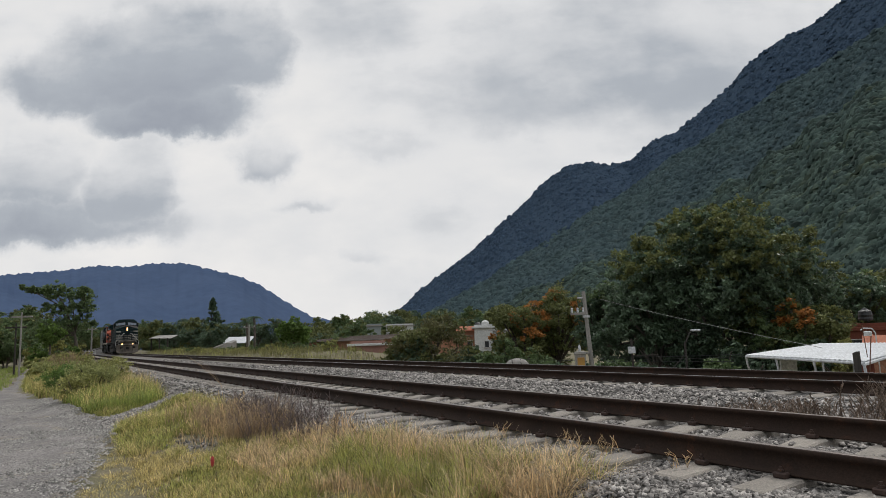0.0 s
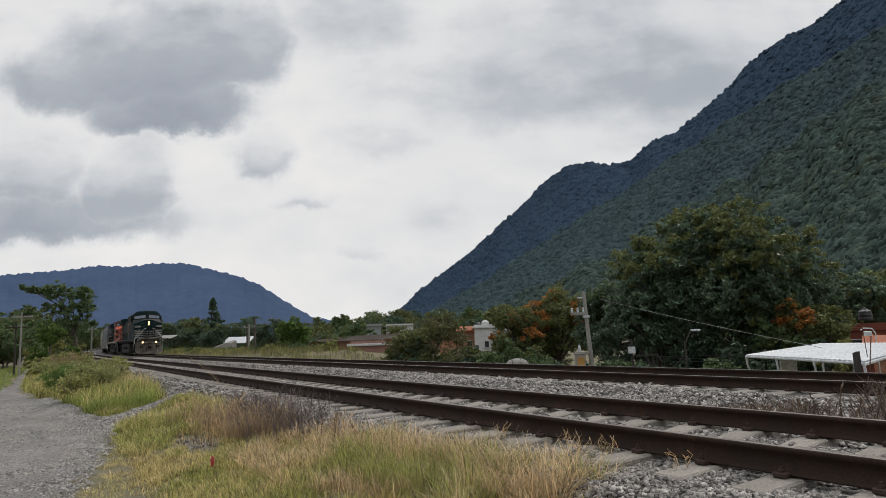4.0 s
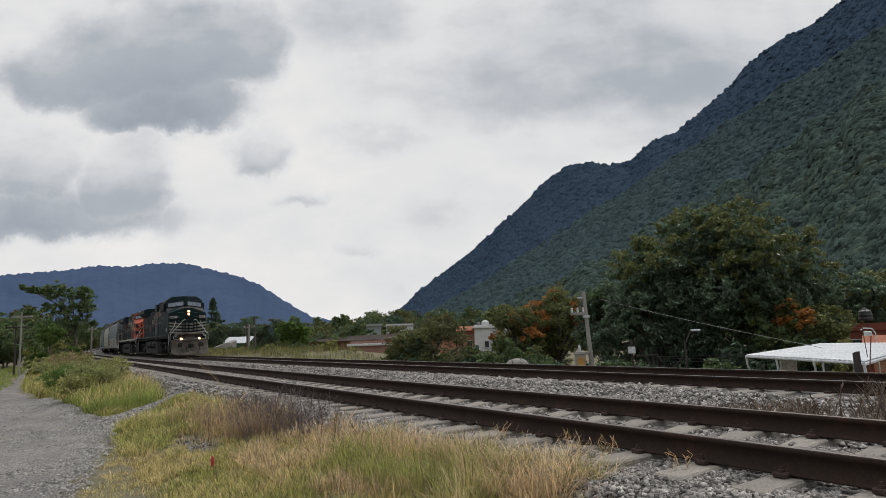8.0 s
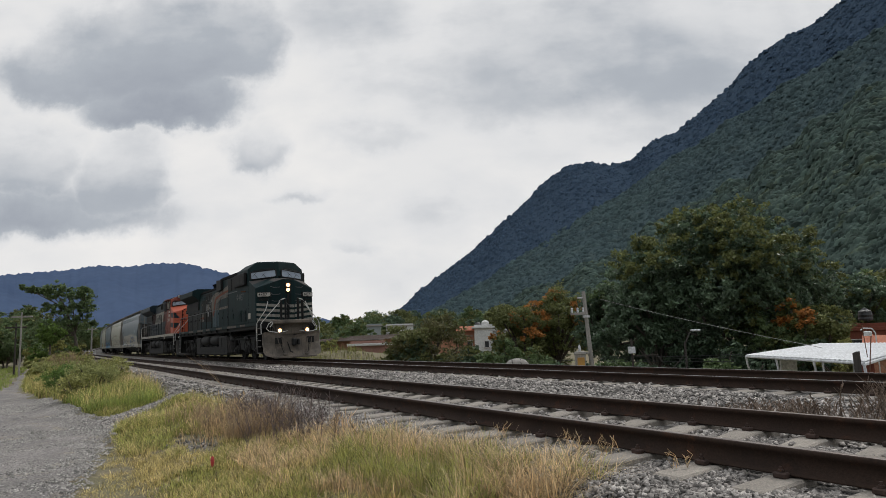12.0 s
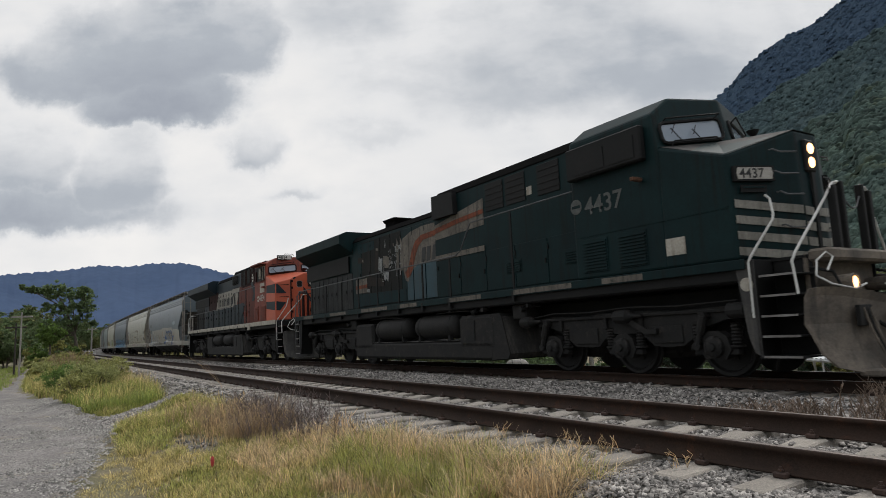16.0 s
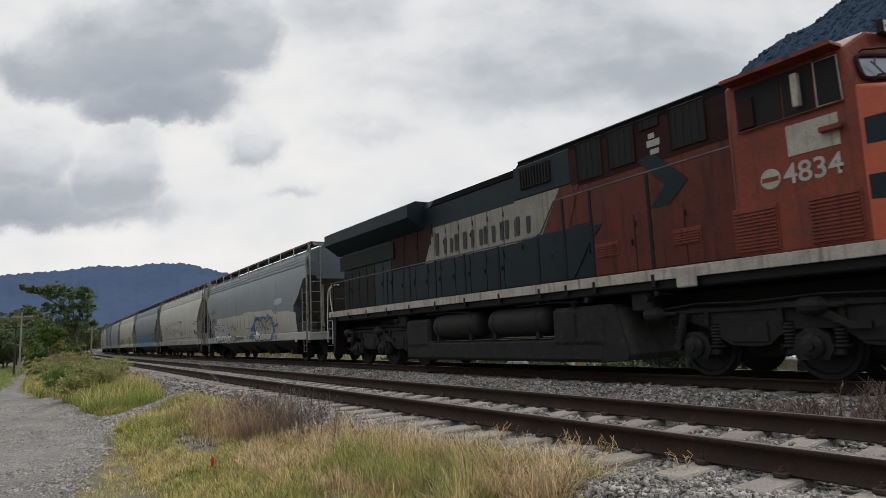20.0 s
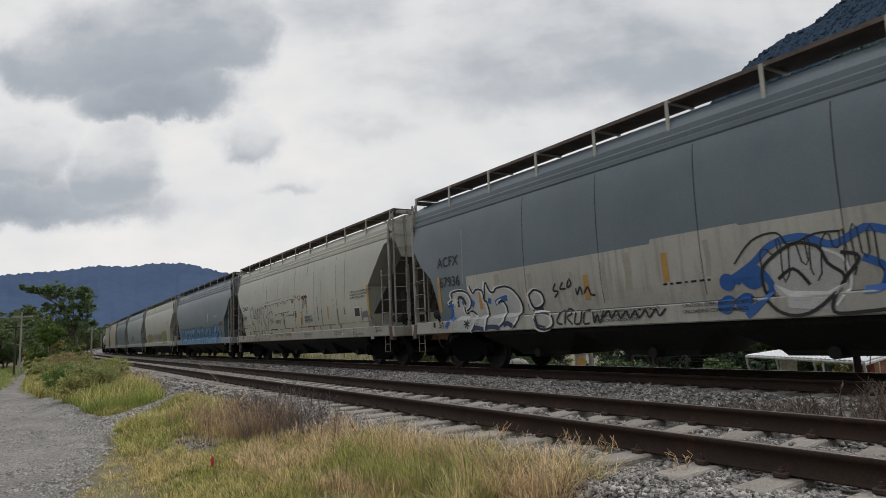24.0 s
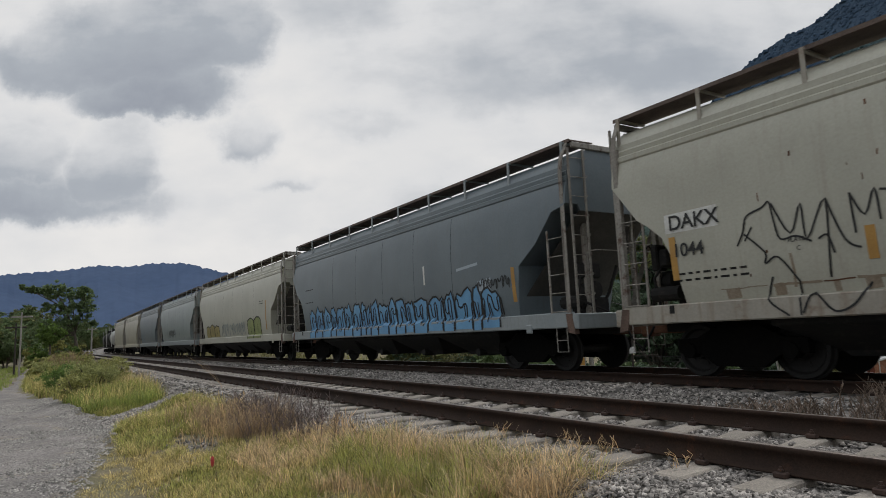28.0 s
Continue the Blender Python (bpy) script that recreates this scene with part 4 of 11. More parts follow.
def build_grass():
    z = grass_zone
    z("dry_grass", "tall straw-coloured dry grass by the ballast", 22000, 2.6, 8.2, -3.0, -1.7, 0.1, 0.3, m_grass_dry, 3, 0.0028, 0.9, not_gap, patch=0.5, thr=0.0, tuft=18)
    z("mixed_grass", "yellow-green grass covering the verge", 52000, 2.0, 9.6, -3.9, -1.85, 0.05, 0.16, m_grass_mixed, 4, 0.0034, 0.9, not_gap, patch=0.6, thr=-0.6, tuft=20)
    z("green_grass", "fresh green grass in low patches", 46000, 2.2, 9.8, -3.9, -1.95, 0.05, 0.15, m_grass_green, 5, 0.004, 0.7, not_gap, patch=0.7, thr=-0.35, tuft=18)
    z("straw_litter", "flattened dead straw among the green grass", 16000, 2.2, 9.6, -3.9, -1.9, 0.05, 0.14, m_grass_dry, 24, 0.0026, 2.2, not_gap, patch=0.4, thr=-0.2, tuft=14)
    z("sparse_grass", "short thin grass on trodden earth", 20000, 6.0, 11.2, -4.8, -3.1, 0.04, 0.11, m_grass_mixed, 15, 0.003, 1.0, off_path, patch=0.4, thr=-0.5, tuft=12, seg=2)
    z("lush_grass", "lush green grass patch above the path", 44000, 10.2, 17.0, -3.9, -1.85, 0.07, 0.19, m_grass_green, 16, 0.0042, 0.8, not_gap, patch=0.7, thr=-0.6, tuft=18)
    z("lush_straw", "straw blades mixed into the green patch", 14000, 9.8, 17.0, -3.9, -1.8, 0.1, 0.28, m_grass_mixed, 17, 0.0034, 1.0, not_gap, patch=0.6, thr=-0.1, tuft=14)
    z("tan_stalks", "tall tan dead grass beside the weeds", 9000, 8.6, 12.2, -2.7, -1.95, 0.2, 0.5, m_tan, 18, 0.003, 0.6, not_gap, patch=0.5, thr=-0.2, tuft=16)
    z("grass_mound", "tangled mound of tan and green grass by the rail", 16000, 3.4, 6.4, -2.5, -1.45, 0.16, 0.4, m_grass_dry, 19, 0.003, 1.0, None, patch=0.5, thr=-0.3, tuft=20)
    z("grass_mound_green", "green blades in the tangled mound", 12000, 3.4, 6.6, -2.6, -1.5, 0.16, 0.36, m_grass_green, 20, 0.0034, 0.8, None, patch=0.5, thr=-0.1, tuft=18)
    z("bank_grass", "tall yellow-green grass on the bank between path and track", 22000, 17.0, 48, -5.5, -2.3, 0.25, 0.6, m_grass_mixed, 6, 0.006, 0.6, off_path, patch=1.5, thr=-0.8, seg=2)
    z("bank_green_grass", "lush green grass along the path's edge", 36000, 16.4, 50, -5.8, -2.4, 0.2, 0.55, m_grass_green, 7, 0.006, 0.6, not_gap, patch=1.4, thr=-0.4, seg=2)
    z("bright_mound", "mound of bright green grass at the path's edge", 20000, 16.3, 21.0, -4.5, -2.6, 0.22, 0.42, m_grass_bright, 21, 0.005, 0.9, not_gap, patch=1.2, thr=-0.6, seg=2)
    z("bank_straw", "straw-coloured grass on the bank", 6000, 20, 60, -3.4, -2.2, 0.25, 0.65, m_grass_dry, 8, 0.006, 0.5, not_gap, patch=1.2, thr=0.0, seg=2)
    z("far_bank_grass", "straw-green grass beyond the far track", 26000, 24, 110, 2.0, 9.0, 0.25, 0.6, m_grass_far, 9, 0.009, 0.4, None, True, 2.0, -0.7, seg=2)
    z("far_bank_straw", "tall straw grass beyond the far track", 7000, 26, 110, 2.2, 10.0, 0.3, 0.75, m_grass_green, 10, 0.009, 0.4, None, True, 2.0, -0.1, seg=2)
    z("verge_grass", "green grass on the verge beside the path", 24000, 26, 85, -13.5, -6.3, 0.12, 0.3, m_grass_bright, 11, 0.01, 0.4, off_path, patch=2.0, thr=-1.2, seg=2)
    z("far_verge_grass", "straw-green grass along the distant bank", 12000, 48, 150, -5.8, -2.4, 0.3, 0.8, m_grass_mixed, 12, 0.014, 0.4, None, patch=2.0, thr=-0.8, seg=2)
    z("trodden_grass", "thin yellow-green grass on the trodden verge", 22000, -9, 4.0, -5.2, -1.9, 0.06, 0.2, m_grass_mixed, 22, 0.004, 0.9, off_path, patch=0.8, thr=-0.5, seg=2)
    z("path_weeds", "low weeds growing through the gravel", 3600, 17, 34, -8.6, -5.6, 0.04, 0.11, m_grass_green, 23, 0.006, 0.9, None, patch=1.0, thr=0.55, seg=2)
    z("shrub_foot_grass", "dry tufts round the bare shrubs between the tracks", 1500, 1.2, 3.6, 2.1, 3.2, 0.1, 0.35, m_grass_dry, 14, 0.003, 0.8, None, patch=0.5, thr=0.2)
    z("ballast_edge_grass", "thin dry tufts creeping into the ballast", 2600, 2.5, 13, -2.2, -1.35, 0.06, 0.22, m_grass_dry, 13, 0.003, 0.9, None, patch=0.5, thr=0.45)


def build_weeds():
    spots = []
    for k in range(9):
        p = at_track(7.7 + 0.36 * k, -2.0 - 0.16 * (k % 3))
        spots.append((p[0], p[1], None))
    stalks("dead_weeds", "dead purple-brown weed stalks beside the ballast", "weeds", spots, 17, 0.5, 0.22, m_weed, 40, 11, 0.4, 0.0034)
    for k, (s, u) in enumerate(((11.8, -2.6), (12.4, -2.9), (7.2, -2.0), (6.2, -2.1), (12.9, -2.4), (10.9, -2.45), (10.4, -2.25), (11.2, -2.2), (9.9, -2.6), (9.6, -2.9), (10.2, -3.0))):
        p = at_track(s, u)
        stalks("dry_weed", "clump of pale dry weed stalks", "weeds", (p[0], p[1], None), 20, 0.36, 0.14, m_grass_dry, 60 + k, 4)
    # leafless shrubs between the tracks
    for k, (s, u, hh) in enumerate(((2.7, 2.55, 0.55), (2.2, 2.9, 0.6), (3.2, 2.3, 0.36), (3.9, 2.2, 0.2), (1.7, 2.6, 0.6), (4.6, 2.2, 0.16))):
        p = at_track(s, u, -0.27)
        stalks("bare_shrub", "leafless brown shrub among the ballast stones", "shrub", (p[0], p[1], -0.27), 64, hh * 1.1, 0.22, m_twig, 80 + k, 8, 0.5, 0.005)
    for k, (s, u) in enumerate(((3.95, -0.98), (4.35, -1.0), (3.2, -1.02), (5.3, -1.05), (4.05, -1.2))):
        p = at_track(s, u, -0.22)
        stalks("rail_weed", "thin pale weed rooted beside the rail", "weeds", (p[0], p[1], -0.22), 7, 0.15, 0.04, m_grass_dry, 90 + k, 3, 0.5, 0.0025)
    p = place(392, 682, 13.5)
    sh = Shape()
    q = random.Random(2)
    for k in range(4):
        sh.tube([p, (p[0] - 0.15 - 0.08 * k, p[1], p[2] + 0.25 + 0.04 * k), (p[0] - 0.35 - 0.12 * k, p[1] + q.uniform(-0.1, 0.1), p[2] + 0.42 + 0.07 * k)], 0.002, 4)
    p2 = (p[0], p[1], p[2])
    sh.tube([p2, (p[0] + 0.05, p[1], float(land_z(np.array([p[0]]), np.array([p[1]]))[0]))], 0.004, 4)
    tagged(new("dry_stalk", sh.mesh("dry_stalk", m_tan)), "pale dry forked stalk leaning beside the rail", "stalk")
    p = place(376, 815, 8.0)
    z = float(land_z(np.array([p[0]]), np.array([p[1]]))[0])
    sh = Shape().loft([[(p[0] + math.cos(a) * r, p[1] + math.sin(a) * r, z + h) for a in [i * 1.0472 for i in range(6)]] for h, r in ((0.06, 0.006), (0.10, 0.02), (0.14, 0.024), (0.17, 0.014), (0.185, 0.003))])
    tagged(new("red_flower", sh.mesh("red_flower", material("red_petal", (0.5, 0.05, 0.05), (0.4, 0.03, 0.04), 0.6))), "single bright red flower head in the grass", "flower")


def build_bushes():
    q = random.Random(6)
    for k in range(17):
        s = 19.6 + k * 1.7 + q.uniform(-0.5, 0.5)
        u = -4.2 - 0.03 * (s - 20) + (-0.1, 0.5, 1.1)[k % 3] + q.uniform(-0.2, 0.2)
        bush("low leafy bush on the grassy bank", s, u, q.uniform(0.45, 0.6), q.uniform(0.6, 1.15), (m_bush, m_bushgrey, m_bush, m_leaf_fresh)[k % 4], 200 + k, 15, 380, 0.012 + 0.0005 * s)
    spots = []
    for k in range(9):
        s = 33 + k * 3.0
        p = at_track(s, q.uniform(-4.6, -2.9))
        spots.append((p[0], p[1], None))
    stalks("brown_weeds", "reddish-brown dead weeds on the bank", "weeds", spots, 34, 1.0, 0.3, m_redweed, 500, 6, 0.3, 0.009)
    for k in range(12):
        bush("low olive bush in the grass beyond the far track", 44 + k * 5.0 + q.uniform(-1.5, 1.5), q.uniform(3.0, 7.0), 0.9, q.uniform(0.5, 0.9), (m_bush, m_leaf_mid)[k % 2], 700 + k, 10, 150, 0.06, far=True, group="bushes beyond the track")
    for k in range(20):
        s = 47 + k * 4.2
        bush("scrubby bush beside the distant track", s, q.uniform(-5.2, -3.2), 1.1, q.uniform(0.6, 1.3), (m_bush, m_leaf_olive)[k % 2], 260 + k, 9, 130, 0.09)
    for k in range(16):
        s = 42 + k * 3.2
        bush("leafy hedge shrub beside the green verge", s, q.uniform(-12.0, -10.0) - 0.02 * s, 1.5, q.uniform(1.0, 2.0), (m_leaf_mid, m_bush, m_leaf_dark)[k % 3], 600 + k, 10, 150, 0.1, group="hedge shrubs by the path")


def reach(x, y, dist, rad, z0=-4.5):
    """Foot and height of a tree whose crown tops out towards a point of the view plane."""
    p = place(x, y, dist)
    return (p[0], p[1], z0), (p[2] - z0 - 0.3 * rad) / 0.9


def build_trees():
    # the great dark tree and its neighbours beyond the tracks
    tree("tree", "huge dark green spreading tree beyond the railway", *reach(1250, 346, 37, 5.4), 5.4, m_leaf_dark, 301, 250, 480, 0.1, "full", (m_leaf_olive, 0.4, 0.085), 0.3, lump=(0.12, 0.21), shell=(0.62, 0.96))
    tree("tree", "dark green tree in the shade of a larger one", *reach(1150, 455, 34, 3.0), 3.0, m_leaf_dark, 302, 70, 420, 0.09, "full", lump=(0.16, 0.26), shell=(0.5, 1.0))
    tree("tree", "dark green tree with dense foliage", *reach(1352, 470, 34, 2.5), 2.5, m_leaf_mid, 303, 60, 420, 0.09, "full", (m_leaf_olive, 0.4, 0.08), lump=(0.16, 0.26), shell=(0.5, 1.0))
    for x, dist, h, r, seed in ((925, 45, 8.0, 2.6, 304), (985, 46, 8.9, 2.9, 305)):
        p = ground_at(x, dist)
        tree("flame_tree", "leafy tree with orange blossom on its crown", (p[0], p[1], -4.6), h, r, m_leaf_olive, seed, 24, 800, 0.085, "wide", (m_flower, 0.35, 0.08))
    p = ground_at(1075, 42)
    tree("tree", "dark leafy tree joined to the huge one", (p[0], p[1], -4.6), 9.2, 2.4, m_leaf_dark, 306, 24, 700, 0.085, "wide", (m_leaf_mid, 0.3, 0.08))
    tree("tree", "pale dusty green small tree before the red house", *reach(1470, 572, 31, 1.2), 1.2, m_bush, 308, 24, 360, 0.07, "full", lump=(0.2, 0.32))
    for x, y, dist, r, seed in ((1432, 508, 33, 1.9, 307),):
        tree("flame_tree", "green tree with orange blossom beside a shed", *reach(x, y, dist, r), r, m_leaf_olive, seed, 20, 700, 0.08, "wide", (m_flower, 0.3, 0.075))
    for x, dist, h, r, seed, m in ((720, 42, 5.9, 2.2, 309, m_leaf_olive), (772, 41, 7.0, 3.3, 310, m_leaf_brown), (845, 41, 5.2, 1.7, 311, m_leaf_dark), (740, 40, 5.4, 1.9, 312, m_leaf_dark), (810, 40, 5.2, 2.0, 313, m_leaf_dark), (900, 40, 5.4, 2.0, 314, m_leaf_mid)):
        p = ground_at(x, dist)
        tree("tree", "rounded leafy garden tree below the embankment", (p[0], p[1], -4.6), h, r, m, seed, 20, 640, 0.08, "wide", (m_leaf_olive, 0.3, 0.075))
    p = ground_at(520, 62)
    tree("tree", "small rounded bright green tree in the grass", (p[0], p[1], p[2]), 3.2, 1.7, m_leaf_fresh, 315, 20, 420, 0.12, "wide")
    for x, dist, h, seed in ((965, 33, 4.6, 316), (1005, 30, 4.4, 317), (1090, 30, 4.6, 318), (1180, 28, 4.5, 319), (1260, 28, 4.6, 320), (1300, 30, 4.9, 321), (870, 36, 4.6, 322), (1400, 32, 5.2, 323)):
        p = ground_at(x, dist)
        tree("shrub", "dark leafy shrub behind the embankment", (p[0], p[1], -4.6), h, 1.7, m_leaf_dark if seed % 2 else m_leaf_mid, seed, 14, 360, 0.1, "wide", category="shrub")
    # left of the path
    p = place(134, 632, 62)
    k = 0.0545
    lumps = [((x - 134) * k, (j % 3 - 1) * 0.5, (632 - y) * k - 0.75, r * k * (1.3 if y < 555 else 1.7)) for j, (x, y, r) in enumerate(((64, 514, 6), (74, 518, 7), (88, 522, 10), (102, 517, 12), (117, 525, 14), (136, 527, 14), (150, 524, 9), (92, 546, 9), (106, 548, 12), (126, 548, 15), (146, 546, 11), (84, 574, 13), (99, 580, 16), (114, 572, 14), (70, 572, 10), (128, 572, 10), (148, 562, 9), (88, 596, 13), (106, 600, 12)))]
    tree("tree", "open-crowned green tree leaning over the bank", p, 6.4, 2.2, m_leaf_mid, 330, 15, 430, 0.115, "wide", (m_leaf_mid, 0.5, 0.1), 0.3, -0.1, clumps=lumps)
    p = place(88, 612, 55)
    tree("tree", "low bright leafy tree beside the path", (p[0], p[1], p[2] - 0.5), 2.2, 1.3, m_leaf_fresh, 331, 14, 260, 0.1, "wide")
    for x, y, dist, r, m, seed in ((102, 594, 57, 0.9, m_bush, 332), (122, 604, 59, 0.8, m_leaf_fresh, 333), (146, 606, 64, 0.8, m_bush, 334), (70, 604, 56, 0.9, m_leaf_fresh, 335), (58, 610, 60, 0.9, m_bush, 336)):
        tree("shrub", "light green leafy shrub beside the path", *reach(x, y, dist, r, -0.9), r, m, seed, 14, 260, 0.09, "full", category="shrub")
    protos = []
    for k, (m, sh, h, r) in enumerate(((m_leaf_dark, "wide", 9.0, 4.2), (m_leaf_mid, "wide", 8.0, 3.8), (m_leaf_olive, "wide", 7.0, 3.6), (m_leaf_dark, "round", 10.0, 3.4), (m_leaf_mid, "round", 7.5, 3.0))):
        protos.append((tree("tree", "leafy tree in the belt of woodland", (0, 0, 0), h, r, m, 340 + k, 30, 330, 0.15, sh, (m_leaf_olive, 0.25, 0.14), group="the distant trees"), h))
    rng = random.Random(12)
    spots = []
    # tops of the belt along the view, from left to right
    tops = [(0, 560), (30, 556), (60, 566), (160, 566), (200, 572), (250, 560), (300, 566), (340, 560), (380, 566), (440, 556), (480, 566), (560, 576), (600, 556), (650, 550), (700, 535), (760, 545), (830, 545), (900, 540), (1000, 540), (1100, 520), (1300, 520), (1450, 530), (1600, 520)]
    for k in range(96):
        x = -60 + k * 17.5 + rng.uniform(-8, 8)
        dist = rng.uniform(95, 190)
        y = np.interp(x, [a for a, b in tops], [b for a, b in tops]) + rng.uniform(-4, 16)
        spots.append((x, y, dist))
    for x in range(-70, 66, 11):
        spots.append((x, rng.uniform(582, 604), rng.uniform(74, 100)))
    for x, y, d in ((38, 541, 230), (54, 548, 235), (12, 562, 210), (26, 552, 225)):
        spots.append((x, y, d))
    for k in range(70):
        spots.append((-60 + 9 * k, rng.uniform(597, 606), rng.uniform(120, 190)))
    for x in range(66, 140, 14):
        spots.append((x, rng.uniform(588, 600), rng.uniform(95, 120)))
    for x in range(130, 260, 9):
        spots.append((x, rng.uniform(580, 594), rng.uniform(230, 290)))
    for x in range(1385, 1640, 9):
        spots.append((x, rng.uniform(462, 545), rng.uniform(75, 135)))
    for x in range(560, 1000, 26):
        spots.append((x, rng.uniform(580, 600), rng.uniform(70, 90)))
    first = set()
    for x, y, dist in spots:
        pr, h = protos[rng.choice((1, 2, 4)) if x < 300 else rng.randrange(5)]
        t = place(x, y, dist)
        for _ in range(12):
            ss, uu = su_of(t[0], t[1])
            if -6.5 < uu[0] < 13 and ss[0] < 330:
                dist += 14
                t = place(x, y, dist)
        g = -5.0
        if x < 520:
            g = -1.5
        k = max(0.22, (t[2] - g) / h)
        m = Matrix.Translation((t[0], t[1], g)) @ Matrix.Rotation(rng.random() * 6.28, 4, "Z") @ Matrix.Diagonal((k * rng.uniform(0.9, 1.2), k * rng.uniform(0.9, 1.2), k, 1))
        if pr.name not in first:
            first.add(pr.name)
            pr.matrix_basis = m
        else:
            c = copy_thing(pr, m)
            c.matrix_basis = m
    p = place(377, 527, 120)
    tree("conifer", "tall narrow dark conifer above the other trees", (p[0], p[1], -1.5), p[2] + 1.5, 3.0, m_leaf_dark, 360, 60, 220, 0.2, "cone", category="tree")
    for x, y, dist, seed in ((450, 552, 95, 361), (437, 560, 95, 362)):
        p = place(x, y, dist)
        e = thing("palm", "palm tree with a ragged dark crown", "palm tree", loc=(p[0], p[1], -1.5))
        h = p[2] + 1.5
        part("trunk", Shape().tube([(0, 0, 0), (0.1, 0, h * 0.5), (0, 0, h - 0.8)], 0.16, 7), m_bark, e)
        q = random.Random(seed)
        for k in range(16):
            a = k * 0.8 + q.random()
            l = q.uniform(1.4, 2.1)
            sh = Shape()
            for j in range(10):
                t0 = j / 10
                for w in (-1, 1):
                    b = Vector((math.cos(a) * l * t0, math.sin(a) * l * t0, h - 0.8 + 0.9 * t0 - 1.9 * t0 * t0))
                    tip = b + Vector((math.cos(a + w * 0.9) * 0.55 * (1.1 - t0), math.sin(a + w * 0.9) * 0.55 * (1.1 - t0), -0.2))
                    sh.add([b, b + Vector((0, 0, 0.06)), tip], [(0, 1, 2)])
            part("frond", sh, m_leaf_dark, e)


build_grass()
build_bushes()
build_trees()
build_weeds()
# ---------------------------------------------------------------- train: shared materials and parts
VEHICLES, WHEELS = [], []
m_green = material("grimy_dark_green_paint", (0.0045, 0.0195, 0.0205), (0.0032, 0.013, 0.0145), 0.6, scale=1.2, fine=25, bump=0.08, amount=0.25, spec=0.14, streak=(0.006, 0.007, 0.0065))
m_black = material("sooty_black_paint", (0.006, 0.0065, 0.0065), (0.010, 0.0095, 0.009), 0.7, spec=0.25, scale=1.5, fine=30, bump=0.15, amount=0.35)
m_under = material("oily_black_running_gear", (0.0095, 0.0095, 0.0092), (0.017, 0.0155, 0.014), 0.75, spec=0.3, scale=2.0, fine=25, bump=0.3, amount=0.4, c3=(0.034, 0.029, 0.025))
m_cream = material("faded_cream_paint", (0.42, 0.39, 0.33), (0.30, 0.27, 0.22), 0.6, scale=1.8, fine=25, bump=0.1, amount=0.3, streak=(0.12, 0.08, 0.055))
m_oldcream = material("peeling_cream_paint", (0.165, 0.145, 0.121), (0.10, 0.088, 0.074), 0.7, scale=2.2, fine=25, bump=0.1, amount=0.35, spec=0.2, c3=(0.05, 0.05, 0.045), streak=(0.03, 0.028, 0.025))
m_oldorange = material("faded_orange_stripe_paint", (0.205, 0.056, 0.026), (0.125, 0.038, 0.02), 0.7, scale=2.2, fine=25, bump=0.1, amount=0.35, spec=0.2, c3=(0.05, 0.03, 0.02), streak=(0.04, 0.025, 0.018))
m_white = material("dirty_white_paint", (0.60, 0.60, 0.57), (0.48, 0.47, 0.44), 0.55, scale=2.0, fine=30, bump=0.05, amount=0.2)
m_red = material("faded_orange_red_paint", (0.21, 0.042, 0.022), (0.15, 0.031, 0.018), 0.6, spec=0.3, scale=1.3, fine=25, bump=0.08, amount=0.3, c3=(0.11, 0.032, 0.022), streak=(0.045, 0.019, 0.015))
m_faded = material("faded_grey_white_paint", (0.12, 0.125, 0.12), (0.08, 0.085, 0.08), 0.8, scale=3.0, fine=30, amount=0.35, spec=0.2)
m_panel = material("grimy_cream_panel", (0.26, 0.24, 0.20), (0.19, 0.175, 0.145), 0.65, scale=1.6, fine=25, bump=0.08, amount=0.3, streak=(0.10, 0.085, 0.065))
m_soot = material("soot_black_roof", (0.0035, 0.0035, 0.0035), (0.006, 0.0055, 0.005), 1.0, scale=1.0, fine=12, bump=0.2, spec=0.05)
m_plow = material("dark_scraped_plow", (0.05, 0.047, 0.043), (0.028, 0.027, 0.026), 0.8, scale=1.5, fine=20, bump=0.25, amount=0.4, streak=(0.09, 0.08, 0.07))
m_orange = material("bright_orange_paint", (0.46, 0.082, 0.03), (0.36, 0.062, 0.024), 0.5, scale=1.3, fine=25, bump=0.06, amount=0.18)
m_navy = material("dark_teal_paint", (0.0045, 0.015, 0.022), (0.0035, 0.010, 0.015), 0.55, spec=0.25, scale=1.4, fine=25, bump=0.06, amount=0.22)
m_maroon = material("dull_maroon_paint", (0.03, 0.0095, 0.008), (0.02, 0.0075, 0.0065), 0.8, spec=0.2, scale=1.4, fine=25, bump=0.08, amount=0.25)
m_turq = material("turquoise_blue_paint", (0.007, 0.046, 0.064), (0.0055, 0.031, 0.043), 0.55, scale=1.4, fine=25, bump=0.05, amount=0.25, streak=(0.014, 0.03, 0.033))
# pale blue base colour stands in for the sky reflected in the panes
m_glass = glass("cab_window_glass", (0.22, 0.26, 0.31))
m_lamp = glow("warm_headlight", (1.0, 0.5, 0.2), 4.5)
m_lampoff = glass("unlit_lamp_glass", (0.45, 0.45, 0.43), 0.15)
m_dust = material("dusty_plow_steel", (0.165, 0.135, 0.105), (0.075, 0.064, 0.053), 0.85, scale=1.5, fine=25, bump=0.25, amount=0.35, streak=(0.045, 0.04, 0.035))
m_wheel = material("brown_wheel_steel", (0.0125, 0.011, 0.0098), (0.0085, 0.0075, 0.0068), 0.7, 0.2, scale=3.0, fine=30, bump=0.2)
m_rust = material("orange_brown_rust", (0.13, 0.055, 0.025), (0.075, 0.035, 0.02), 0.9, scale=3.0, fine=30, bump=0.3, amount=0.5)
